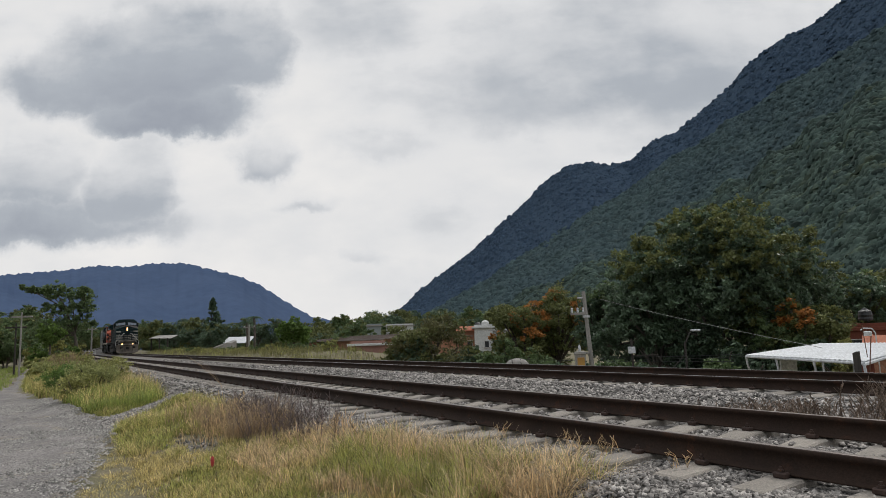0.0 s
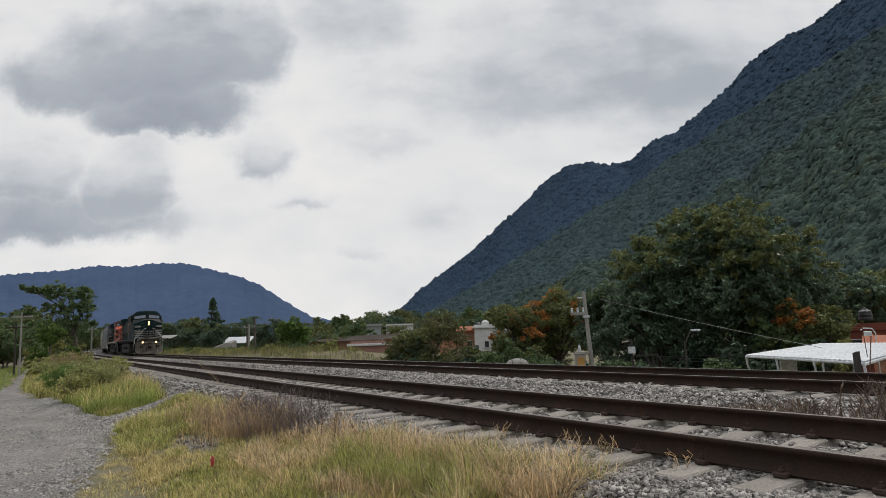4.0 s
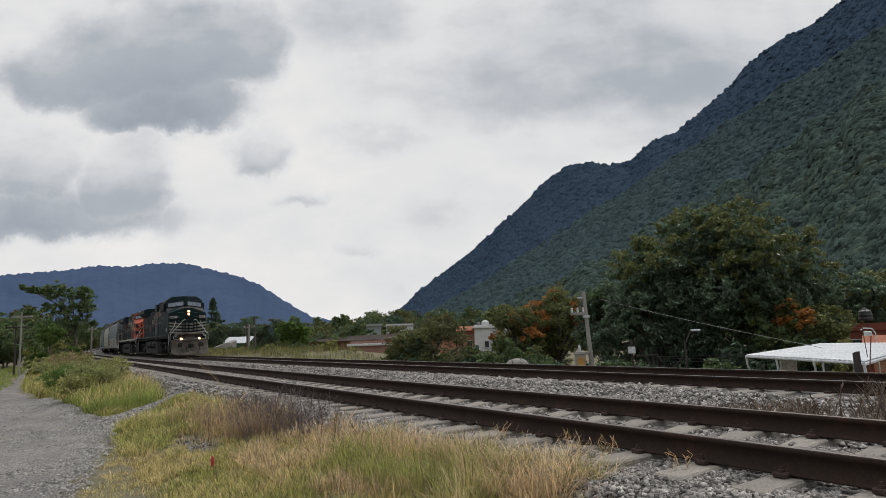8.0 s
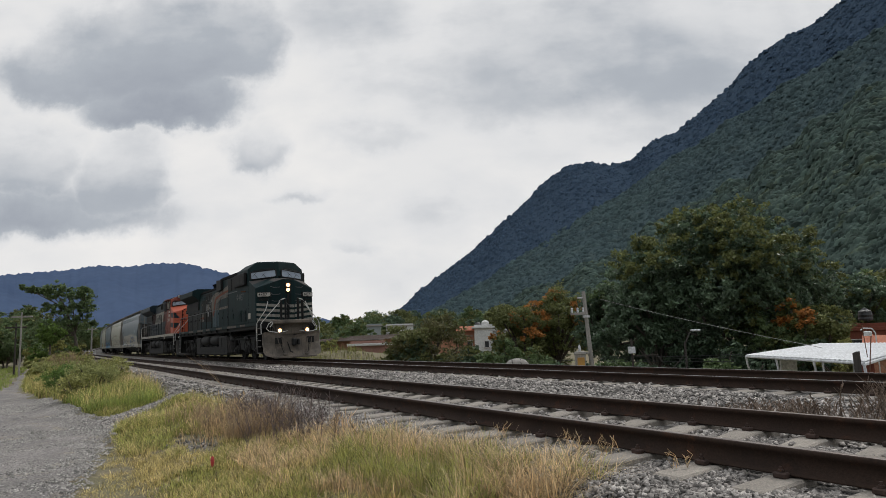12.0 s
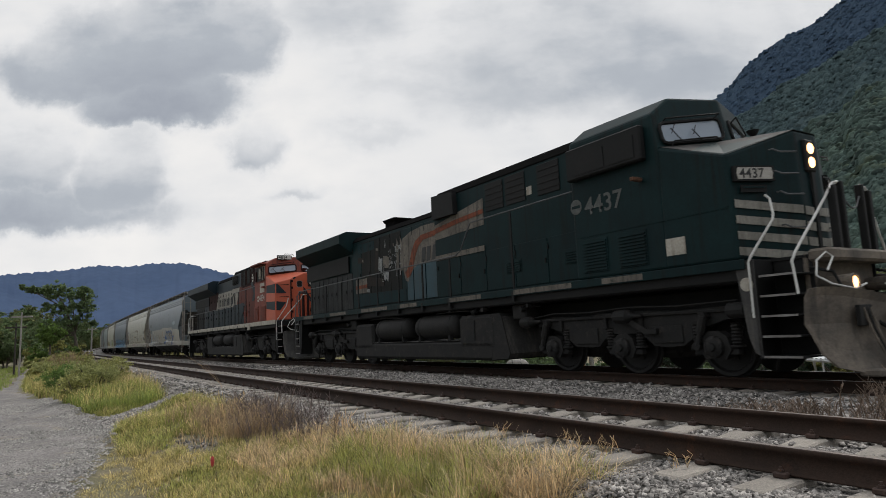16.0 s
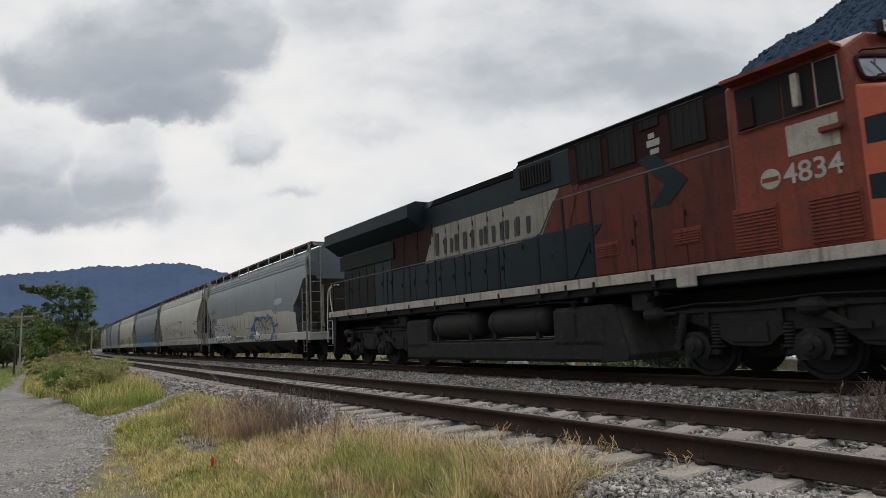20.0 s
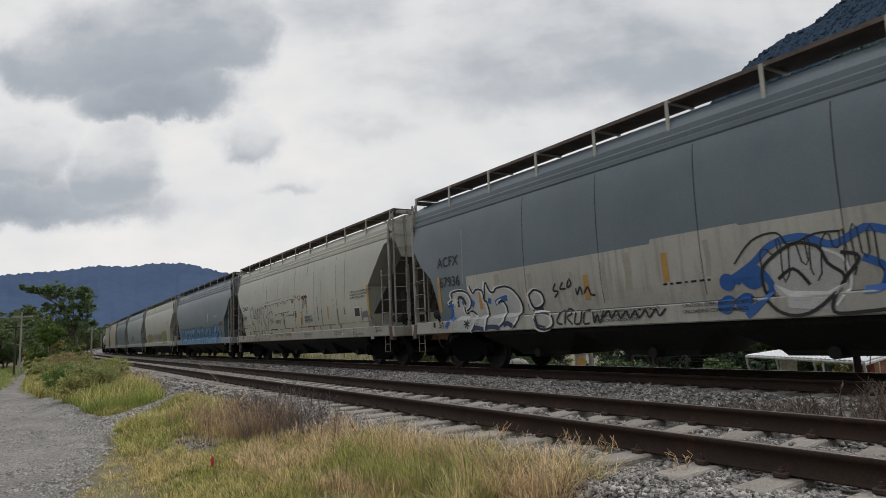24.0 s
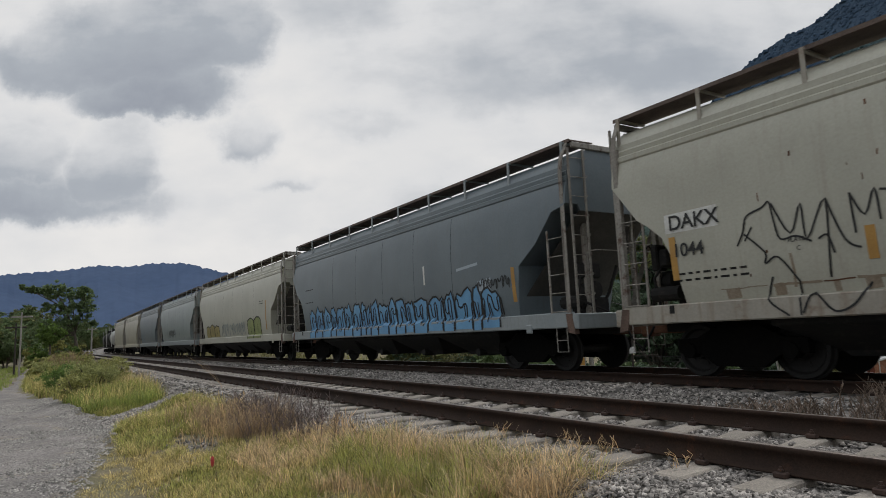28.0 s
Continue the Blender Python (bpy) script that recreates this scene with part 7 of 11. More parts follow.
    part("exhaust_outlet", Shape().box(-4.42, -3.72, -0.4, 0.4, 4.55, 4.95, 0.03).loft([[(-4.44 - q, -0.41 - q, z), (-3.7 + q, -0.41 - q, z), (-3.7 + q, 0.41 + q, z), (-4.44 - q, 0.41 + q, z)] for q, z in ((0.0, 4.9), (0.04, 4.98), (0.04, 5.01), (-0.08, 5.04))]), m_soot, e, "sooty flared exhaust stack")
    bell_and_horn(e, -0.75, 4.66)
    # cab and nose
    cabm = part("cab", bevelled(cab_shell(6.1, 8.36, 8.86, 5.12, 4.76, 1.02), 0.05), m_green, e, "green driving cab")
    nose = [(-1.5, 9.69, 3.62), (-0.33, 10.2, 4.04), (0.33, 10.2, 4.04), (1.5, 9.69, 3.62)]
    part("nose", bevelled(nose_shape(nose, 8.36, 8.86, 4.26), 0.045), m_green, e, "wide green nose with cream stripes")
    part("nose_top", nose_shape(nose, 8.4, 8.84, 4.26, 0.006), m_nosetop, e, "dusty brown anti-glare top of the nose")
    windscreen(e, 8.36, 8.86, m_black, 0.14, 1.38, 4.16, 4.56, 4.3, 4.72)
    for sd in (-1, 1):
        sh = part("side_awning", Shape().box(6.15, 8.1, sd * 1.5, sd * 1.66, 3.92, 4.58, 0.03), m_black, cabm, "black box awning over the side window")
        part("side_window", Shape().box(6.4, 7.2, sd * 1.66, sd * 1.67, 4.0, 4.42, 0.0).box(7.25, 7.95, sd * 1.66, sd * 1.67, 4.0, 4.42), m_black, sh)
    part("roof_rail", Shape().tube([(7.4, -0.5, 4.98), (7.4, -0.5, 5.08), (7.9, -0.5, 5.08), (7.9, -0.5, 4.98)], 0.018), m_black, cabm)
    part("mirror", Shape().box(7.9, 7.98, -1.78, -1.52, 3.55, 3.62, 0.01), m_rust, cabm, "small red-brown bracket lamp")
    for x in (6.35, 7.3):
        louvre(e, x, x + 0.62, 2.05, 2.66, -1.503, m_green, 10)
    part("vent_plate", plate(rect(8.35, 8.75, 2.12, 2.42), -1.502), m_cream, e, "square cream plate")
    part("vent_plate", plate(rect(6.2, 9.6, 2.75, 2.79), -1.501, 0.008), m_green, e)
    lettering("side_number", "4437", 0.5, m_faded, e, 6.46, -1.508, 3.19, "faded white painted number")
    part("emblem", Shape().lathe([(-1.51, 0.0), (-1.51, 0.15), (-1.502, 0.16)], (6.22, 0, 3.4), "y", 16), m_faded, e, "round faded white emblem")
    part("emblem_bar", plate(rect(6.1, 6.34, 3.37, 3.43), -1.511, 0.002), m_green, e)
    xc, xf, yf = 9.69, 10.2, 0.33
    W = math.hypot(xf - xc, 1.5 - yf)
    faces = [((xc, -1.5), (xf, -yf), W), ((xc, 1.5), (xf, yf), W)]
    for a, b, w in faces:
        face_number(e, a, b, 0.06, 0.76, 3.16, 3.41, "4437", 0.22)
        sh = part("shutter", face_plate(a, b, rect(0.16, 0.62, 2.98, 3.1), 0.02), m_black, e)
        part("slat", face_plate(a, b, rect(0.2, 0.58, 3.05, 3.07), 0.04), m_green, sh)
        for k in range(4):
            z = 2.74 - 0.255 * k
            part("nose_stripe", face_plate(a, b, [(0.04, z), (w - 0.03, z - 0.12), (w - 0.03, z + 0.02), (0.04, z + 0.13)], 0.008), m_nosecream, e, "cream nose stripe")
        for z, u in ((3.66, 0.74), (3.3, 0.74), (2.96, 0.8), (2.42, 0.82)):
            part("grab_iron", Shape().tube([on_face(a, b, u, z + 0.02, 0.0), on_face(a, b, u + 0.03, z + 0.02, 0.06), on_face(a, b, u + 0.12, z - 0.03, 0.09), on_face(a, b, u + 0.42, z - 0.03, 0.09), on_face(a, b, u + 0.44, z, 0.0)], 0.014), m_steel, e)
    for a, b in (((10.2, -0.33), (10.2, -0.06)), ((10.2, 0.06), (10.2, 0.33))):
        for k in range(4):
            z = 2.61 - 0.255 * k
            part("nose_stripe", face_plate(a, b, [(0.01, z), (0.26, z - 0.01), (0.26, z + 0.13), (0.01, z + 0.14)], 0.008), m_nosecream, e, "cream nose stripe")
    part("nose_door_edge", Shape().box(10.19, 10.225, -0.05, 0.05, 1.95, 3.34, 0.01), m_black, e)
    hl = part("headlight", Shape().box(10.1, 10.22, -0.15, 0.15, 3.34, 3.9, 0.03), m_black, e, "twin headlight in a black recess")
    for z in (3.5, 3.74):
        part("lens", Shape().lathe([(10.222, 0.0), (10.222, 0.095), (10.236, 0.085), (10.242, 0.0)], (0, 0, z), "x", 14), m_lamp, hl)
    part("bell", Shape().lathe([(0, 0.02), (0.05, 0.07), (0.12, 0.11), (0.12, 0.02)], (9.35, -0.15, 4.16), "z", 12), m_black, e)
    front_gear(e, m_green, m_white, m_black, True, m_dust)
    rear_gear(e, m_steel)
    for sd in (-1, 1):
        handrail(e, [(-10.5, 2.95), (1.6, 2.98), (1.85, 3.08), (2.35, 3.74), (6.1, 3.76)], sd, m_steel)
        for k in range(9):
            stanchion(e, -10.3 + k * 1.45, 2.95, sd, m_black)
        stanchion(e, 4.0, 3.72, sd, m_black)
    VEHICLES.append((e, 15.75, 6.9))


def loco_red():
    e = thing("locomotive", "orange-red and dark teal diesel freight locomotive with white lettering panel", "locomotive", "the locomotives")
    loco_under(e)
    part("side_sill", Shape().box(-10.6, 9.46, -1.535, -1.5, 1.72, 1.92, 0.008).box(-10.6, 9.46, 1.5, 1.535, 1.72, 1.92, 0.008), m_cream, e, "cream painted side sill")
    part("jacking_pad", Shape().box(4.9, 5.3, -1.56, -1.5, 1.55, 1.9, 0.02), m_cream, e)
    part("hood", Shape().loft([[(x, -0.95, 1.9), (x, -0.95, 4.72), (x, -0.8, 4.93), (x, 0.8, 4.93), (x, 0.95, 4.72), (x, 0.95, 1.9)] for x in (-10.4, 0.2)]), m_navy, e, "dark engine hood")
    part("blower_cab", Shape().loft([[(x, -1.08, 1.9), (x, -1.08, 4.8), (x, -0.92, 5.0), (x, 0.92, 5.0), (x, 1.08, 4.8), (x, 1.08, 1.9)] for x in (0.15, 6.2)]), m_rosso, e, "taller red equipment cabin")
    part("hood_roof", hood_cap(0.16, 6.12, 1.08, 4.8, 0.92, 5.0), m_soot, e, "soot-blackened hood roof")
    part("hood_roof", hood_cap(-4.0, 0.14, 0.95, 4.72, 0.8, 4.93), m_soot, e, "soot-blackened hood roof")
    part("roof_cover", Shape().box(0.13, 6.2, -0.96, 0.96, 4.99, 5.05, 0.03).box(0.13, 2.07, -1.1, 1.1, 4.06, 4.85, 0.02), m_navy, e, "dark roof panels")
    hood_doors(e, -6.5, 0.15, 2.0, 3.02, 0.95, 9, lambda x, sd: m_navy)
    hood_doors(e, -3.9, 0.15, 3.05, 4.05, 0.95, 6, lambda x, sd: m_panel)
    hood_doors(e, -6.5, -3.95, 3.05, 4.2, 0.95, 3, lambda x, sd: m_maroon)
    hood_doors(e, -10.3, -6.55, 1.98, 3.4, 0.95, 6, lambda x, sd: m_black if x < -7.5 else m_navy)
    hood_doors(e, 0.3, 6.0, 1.98, 3.1, 1.08, 5, lambda x, sd: m_rosso if x > 2.1 else m_navy)
    y = -0.978
    # slanted ends of the white panel and its dark lettering drawn as plain bars
    part("livery_panel", plate([(-4.4, 3.04), (-3.85, 3.04), (-3.85, 4.04), (-3.75, 4.04)], y), m_panel, e)
    part("livery_panel", plate([(0.1, 3.04), (1.0, 3.04), (1.7, 4.05), (0.1, 4.05)], -1.084), m_panel, e, "grimy cream lettering panel")
    part("livery_panel", plate([(2.08, 3.95), (6.05, 4.0), (6.05, 4.8), (2.08, 4.8)], -1.083), m_maroon, e, "sooty dark red upper panel")
    part("livery_panel", plate([(1.75, 3.02), (3.0, 3.02), (3.0, 3.1), (2.2, 3.14), (1.75, 3.14)], -1.083), m_navy, e)
    part("livery_panel", plate([(1.02, 3.04), (1.9, 3.04), (2.3, 4.0), (1.7, 4.02)], -1.086), m_rosso, e)
    part("livery_panel", plate([(1.3, 2.0), (2.0, 2.0), (2.5, 2.66), (2.9, 3.04), (1.3, 3.04)], -1.114), m_navy, e)
    part("livery_panel", plate([(0.155, 1.94), (0.31, 1.94), (0.31, 3.035), (0.155, 3.035)], -1.087), m_navy, e)
    part("livery_panel", plate([(3.9, 2.9), (4.3, 2.9), (5.0, 3.5), (4.3, 4.15), (3.9, 4.1), (4.5, 3.5)], -1.088), m_navy, e, "dark teal chevron")
    # the lettering as plain upright bars of its rhythm and weight
    x = -3.8
    for w, h, n in ((0.42, 0.66, 1), (0.46, 0.46, 2), (0.34, 0.48, 1), (0.34, 0.48, 1), (0.52, 0.48, 2), (0.82, 0.48, 3), (0.5, 0.48, 2), (0.52, 0.46, 2)):
        yy = (y if x + w < 0.1 else -1.092) - 0.006
        for k in range(n):
            b = 0.13 if n > 1 else 0.17
            xa = x + (w - b) * (k / (n - 1) if n > 1 else 0.2)
            hh = h - 0.05 * (k % 2)
            part("mark_bar", plate([(xa + 0.02, 3.2), (xa + b - 0.02, 3.2), (xa + b, 3.24), (xa + b + 0.02, 3.18 + hh), (xa + b - 0.01, 3.2 + hh), (xa + 0.03, 3.2 + hh), (xa, 3.17 + hh), (xa, 3.24)], yy), m_ink, e)
        x += w + 0.075
    for x, z0, w in ((2.3, 4.05, 0.72), (3.2, 4.1, 0.68), (3.98, 4.66, 0.5), (4.72, 4.1, 0.74)):
        win = part("intake_window", Shape().box(x, x + w, -1.1, -1.08, z0, 4.86, 0.01), m_black, e, "black intake opening")
        part("frame_bar", Shape().tube([(x, -1.105, z0), (x + w, -1.105, z0), (x + w, -1.105, 4.86), (x, -1.105, 4.86), (x, -1.105, z0)], 0.018, 4), m_maroon, win)
        for k in range(4 if w > 0.6 else 2):
            part("bar", Shape().box(x + 0.1 + k * 0.16, x + 0.12 + k * 0.16, -1.108, -1.1, z0 + 0.02, 4.84), m_under, win)
    for x, z, w, h in ((4.22, 4.44, 0.14, 0.1), (4.17, 4.28, 0.3, 0.13), (4.24, 4.13, 0.2, 0.1)):
        part("notice_plate", plate(rect(x, x + w, z, z + h), -1.09), m_signwhite, e, "small white notice plate")
    part("intake_hatch", Shape().box(0.4, 1.45, -1.14, -1.1, 4.25, 4.76, 0.02), m_black, e, "finned dark hatch")
    for k in range(10):
        part("fin", shared("hatch_fin", lambda: Shape().box(0, 0.03, -0.03, 0, 0, 0.48), m_under), None, e, loc=(0.44 + k * 0.1, -1.14, 4.27))
    for x in (2.7, 4.6):
        louvre(e, x, x + 0.55, 2.36, 2.6, -1.103, m_red, 5)
    rad = part("radiator_cab", Shape().loft([[(x, -1.5, 4.44), (x, -1.5, 4.82), (x, -1.2, 4.96), (x, 1.2, 4.96), (x, 1.5, 4.82), (x, 1.5, 4.44), (x, 0.95, 4.06), (x, -0.95, 4.06)] for x in (-10.95, -4.45)]), m_navy, e, "overhanging dark radiator housing")
    part("radiator_core", Shape().box(-10.6, -6.3, -1.02, -0.98, 3.45, 3.97).box(-10.6, -6.3, 0.98, 1.02, 3.45, 3.97), m_black, rad)
    part("roof_fan", Shape().lathe([(4.92, 0.5), (5.02, 0.5), (5.04, 0.42), (4.98, 0.0)], (-2.9, 0, 0), "z", 20), m_black, e)
    part("exhaust_outlet", Shape().box(-1.75, -1.2, -0.4, 0.4, 4.92, 5.02, 0.03), m_black, e)
    bell_and_horn(e, -1.0, 4.96)
    cabm = part("cab", bevelled(cab_shell(6.1, 8.06, 8.56, 4.98, 4.68, 0.98), 0.05), m_red, e, "orange-red driving cab")
    nose = [(-1.5, 9.44, 3.61), (-0.92, 9.84, 3.76), (-0.24, 9.95, 4.05), (0.24, 9.95, 4.05), (0.92, 9.84, 3.76), (1.5, 9.44, 3.61)]
    part("nose", bevelled(nose_shape(nose, 8.06, 8.56, 4.26), 0.035), m_orange, e, "orange nose with dark teal stripes")
    windscreen(e, 8.06, 8.56, m_maroon, 0.14, 1.38, 4.16, 4.52, 4.28, 4.62)
    # dark bands that run as a V down the middle of the nose
    for sd in (-1, 1):
        a, b = (9.84, sd * 0.92), (9.95, sd * 0.24)
        part("nose_band", face_plate(a, b, [(0.1, 3.82), (0.24, 3.86), (0.68, 3.3), (0.68, 3.05)], 0.008), m_navy, e)
        part("nose_band", Shape().add([(9.958, sd * 0.24, 3.3), (9.958, 0.0, 2.9), (9.958, 0.0, 2.7), (9.958, sd * 0.24, 3.05)], [(0, 1, 2, 3)]), m_navy, e)
        part("corner_post", face_plate((9.84, sd * 0.92), (9.95, sd * 0.24), rect(0.0, 0.05, 1.95, 3.72), 0.03, 0.03), m_maroon, e)
        for z in (2.2, 2.75, 3.3, 3.6):
            part("hinge", face_plate((9.84, sd * 0.92), (9.95, sd * 0.24), rect(0.0, 0.12, z, z + 0.1), 0.05, 0.03), m_maroon, e)
    for sd in (-1, 1):
        part("side_awning", Shape().prism([(6.2, 4.74), (7.9, 4.74), (7.92, 4.68), (6.2, 4.68)], *sorted((sd * 1.4, sd * 1.75))), m_red, cabm, "red awning over the side window")
        # black panes imitate the shade under the awning and inside the cab
        for x0, x1 in ((6.3, 7.02), (7.05, 7.5), (7.54, 7.86)):
            part("side_window", Shape().box(x0, x1, *sorted((sd * 1.5, sd * 1.515)), 3.9, 4.6, 0.0), m_black, cabm, "cab side window, shade inside painted black")
        part("window_box", Shape().box(6.34, 6.6, *sorted((sd * 1.515, sd * 1.56)), 3.92, 4.4, 0.01), m_maroon, cabm)
        part("window_track", Shape().tube([(6.3, sd * 1.54, 3.88), (7.9, sd * 1.54, 3.9)], 0.016, 5), m_rosso, cabm)
        part("window_frame", Shape().tube([(7.54, sd * 1.52, 3.92), (7.88, sd * 1.52, 3.92), (7.86, sd * 1.52, 4.58), (7.54, sd * 1.52, 4.58), (7.54, sd * 1.52, 3.92)], 0.011, 5), m_cream, cabm)
        part("wind_deflector", Shape().box(7.24, 7.34, *sorted((sd * 1.52, sd * 1.62)), 4.0, 4.5, 0.01), m_cream, cabm)
        # stripes that wrap from the flank round the nose
        for xl, zl0, zl1, zc0, zc1, tip, tz in ((8.1, 3.23, 3.59, 3.14, 3.57, 0.52, 3.12), (8.07, 2.48, 2.81, 2.35, 2.76, 0.5, 2.7)):
            y = sd * 1.504
            part("nose_stripe", Shape().prism([(xl, zl0), (9.39, zc0), (9.39, zc1), (xl, zl1)], *sorted((y, y - sd * 0.02))), m_navy, e, "dark teal stripe")
            a, b = (9.44, sd * 1.5), (9.84, sd * 0.92)
            quad = [(0.05, zc0), (tip, tz), (0.12, zc1), (0.05, zc1)] if tz > 3 else [(0.05, zc0), (0.22, zc0 - 0.02), (tip, tz), (0.05, zc1)]
            part("nose_stripe", face_plate(a, b, quad, 0.008), m_navy, e, "dark teal stripe")
        number_board(e, 8.26, sd * 1.0 if sd < 0 else 0.28, sd * 0.28 if sd < 0 else 1.0, 4.84, 5.07, "4834", 0.22)
    a, b = (9.84, -0.92), (9.95, -0.24)
    part("door_frame", face_plate(a, b, [(0.08, 1.98), (0.6, 1.98), (0.6, 3.72), (0.5, 3.86), (0.3, 3.84), (0.08, 3.66)], 0.02, 0.02), m_orange, e, "orange nose door")
    part("door_window", face_plate(a, b, [(0.3, 3.42), (0.34, 3.38), (0.5, 3.38), (0.54, 3.42), (0.54, 3.62), (0.5, 3.66), (0.34, 3.66), (0.3, 3.62)], 0.03, 0.01), m_black, e)
    part("window_frame", Shape().tube([on_face(a, b, u, z, 0.03) for u, z in ((0.3, 3.42), (0.34, 3.38), (0.5, 3.38), (0.54, 3.42), (0.54, 3.62), (0.5, 3.66), (0.34, 3.66), (0.3, 3.62), (0.3, 3.42))], 0.016, 5), m_palestep, e)
    hl = part("headlight", Shape().box(9.86, 9.98, -0.1, 0.2, 3.4, 3.94, 0.03), m_black, e, "twin unlit headlight")
    for z in (3.56, 3.78):
        part("lens", Shape().lathe([(9.98, 0.0), (9.98, 0.095), (9.995, 0.08), (10.0, 0.0)], (0, 0.05, z), "x", 14), m_lampoff, hl)
    part("roof_light", Shape().lathe([(4.25, 0.05), (4.3, 0.12), (4.36, 0.14), (4.37, 0.02)], (8.95, 0.1, 0), "z", 10), m_maroon, e)
    part("roof_rail", Shape().tube([(8.2, -0.65, 5.06), (8.2, -0.62, 5.14), (8.2, -0.2, 5.14), (8.2, -0.18, 5.06)], 0.014), m_black, cabm)
    for sd in (-1, 1):
        for z in (2.95, 3.5):
            part("grab_iron", Shape().tube([on_face((9.44, sd * 1.5), (9.84, sd * 0.92), 0.2, z, 0), on_face((9.44, sd * 1.5), (9.84, sd * 0.92), 0.22, z, 0.08), on_face((9.44, sd * 1.5), (9.84, sd * 0.92), 0.6, z, 0.08), on_face((9.44, sd * 1.5), (9.84, sd * 0.92), 0.62, z, 0)], 0.014), m_maroon, e)
    part("bell", Shape().lathe([(9.95, 0.02), (10.0, 0.09), (10.16, 0.14), (10.2, 0.17), (10.2, 0.05)], (0, 0.05, 2.3), "x", 12), m_maroon, e)
    for x in (6.08, 7.26):
        louvre(e, x, x + 0.68, 2.0, 2.66, -1.503, m_red, 12)
    part("flank_plate", plate(rect(7.04, 7.78, 3.32, 3.78), -1.502), m_cream, e, "square pale plate below the window")
    part("marker_lamp", Shape().box(7.55, 7.85, -1.62, -1.51, 3.52, 3.6, 0.01), m_red, e)
    lettering("side_number", "4834", 0.43, m_signwhite, e, 6.93, -1.508, 2.92, "white painted number")
    part("emblem", Shape().lathe([(-1.51, 0.0), (-1.51, 0.15), (-1.502, 0.16)], (6.73, 0, 3.05), "y", 16), m_cream, e, "round cream emblem")
    part("emblem_bar", plate(rect(6.6, 6.86, 3.01, 3.08), -1.511, 0.002), m_red, e)
    front_gear(e, m_red, m_white, m_maroon, False, m_maroon, -0.24)
    rear_gear(e, m_white)
    for sd in (-1, 1):
        handrail(e, [(-10.5, 2.97), (1.2, 2.99), (1.42, 3.06), (1.9, 3.68), (6.1, 3.74)], sd, m_steel)
        for k in range(9):
            stanchion(e, -10.3 + k * 1.45, 2.97, sd, m_black)
        for x in (2.15, 2.95, 4.4):
            stanchion(e, x, 3.68, sd, m_black)
    VEHICLES.append((e, 38.75, 6.9))


# ---------------------------------------------------------------- covered hopper wagons
PROF = [(1.44, 1.27), (1.475, 1.45), (1.5, 1.62), (1.522, 1.85), (1.538, 2.1), (1.548, 2.4), (1.552, 2.7), (1.55, 3.0), (1.542, 3.25), (1.53, 3.5), (1.507, 3.75), (1.475, 3.93), (1.45, 4.02), (1.47, 4.05), (1.47, 4.13), (1.43, 4.16), (1.44, 4.24), (1.40, 4.28), (1.40, 4.38), (1.34, 4.5), (1.22, 4.62), (1.0, 4.73), (0.65, 4.81), (0.3, 4.84)]


def side_y(z):
    return float(np.interp(z, [p[1] for p in PROF[:13]], [p[0] for p in PROF[:13]]))


def on_flank(x, z, lift):
    return (x, -(side_y(z) + lift) if z > 1.29 else -(1.532 + lift), z)


def ribbon(pts, w, lift=0.006):
    """A painted line on the bulging flank, one strip; pts of (x, z)."""
    left, right, fine = [], [], []
    for a, b in zip(pts[:-1], pts[1:]):
        m = max(1, math.ceil(abs(b[1] - a[1]) / 0.12))
        fine += [(a[0] + (b[0] - a[0]) * k / m, a[1] + (b[1] - a[1]) * k / m) for k in range(m)]
    pts = fine + [pts[-1]]
    n = len(pts)
    for i, (x, z) in enumerate(pts):
        a, b = pts[max(0, i - 1)], pts[min(n - 1, i + 1)]
        dx, dz = b[0] - a[0], b[1] - a[1]
        L = math.hypot(dx, dz) or 1e-3
        nx, nz = -dz / L * w / 2, dx / L * w / 2
        left.append(on_flank(x + nx, z + nz, lift))
        right.append(on_flank(x - nx, z - nz, lift))
    return Shape().add(left + right, [(i, n + i, n + i + 1, i + 1) for i in range(n - 1)])


def blob(pts, lift=0.004):
    """A painted area on the flank between a lower and an upper edge; pts of (x, low, high)."""
    n = 10
    v = [on_flank(x, lo + (hi - lo) * k / n, lift) for x, lo, hi in pts for k in range(n + 1)]
    m = n + 1
    f = [(i * m + k, (i + 1) * m + k, (i + 1) * m + k + 1, i * m + k + 1) for i in range(len(pts) - 1) for k in range(n)]
    return Shape().add(v, f)


m_iron = material("grimy_grey_ironwork", (0.30, 0.282, 0.252), (0.21, 0.192, 0.165), 0.75, scale=1.6, fine=30, bump=0.1, amount=0.35, c3=(0.09, 0.05, 0.033), streak=(0.085, 0.06, 0.045))
m_rustiron = material("rusted_brown_ironwork", (0.13, 0.082, 0.06), (0.08, 0.05, 0.037), 0.85, scale=3.0, fine=30, bump=0.2, amount=0.4, c3=(0.06, 0.035, 0.025))
# slope sheets are brown-grey, darker than the wagon flanks
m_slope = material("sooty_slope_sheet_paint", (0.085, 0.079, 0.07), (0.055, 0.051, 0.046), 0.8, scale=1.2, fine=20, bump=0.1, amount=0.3)


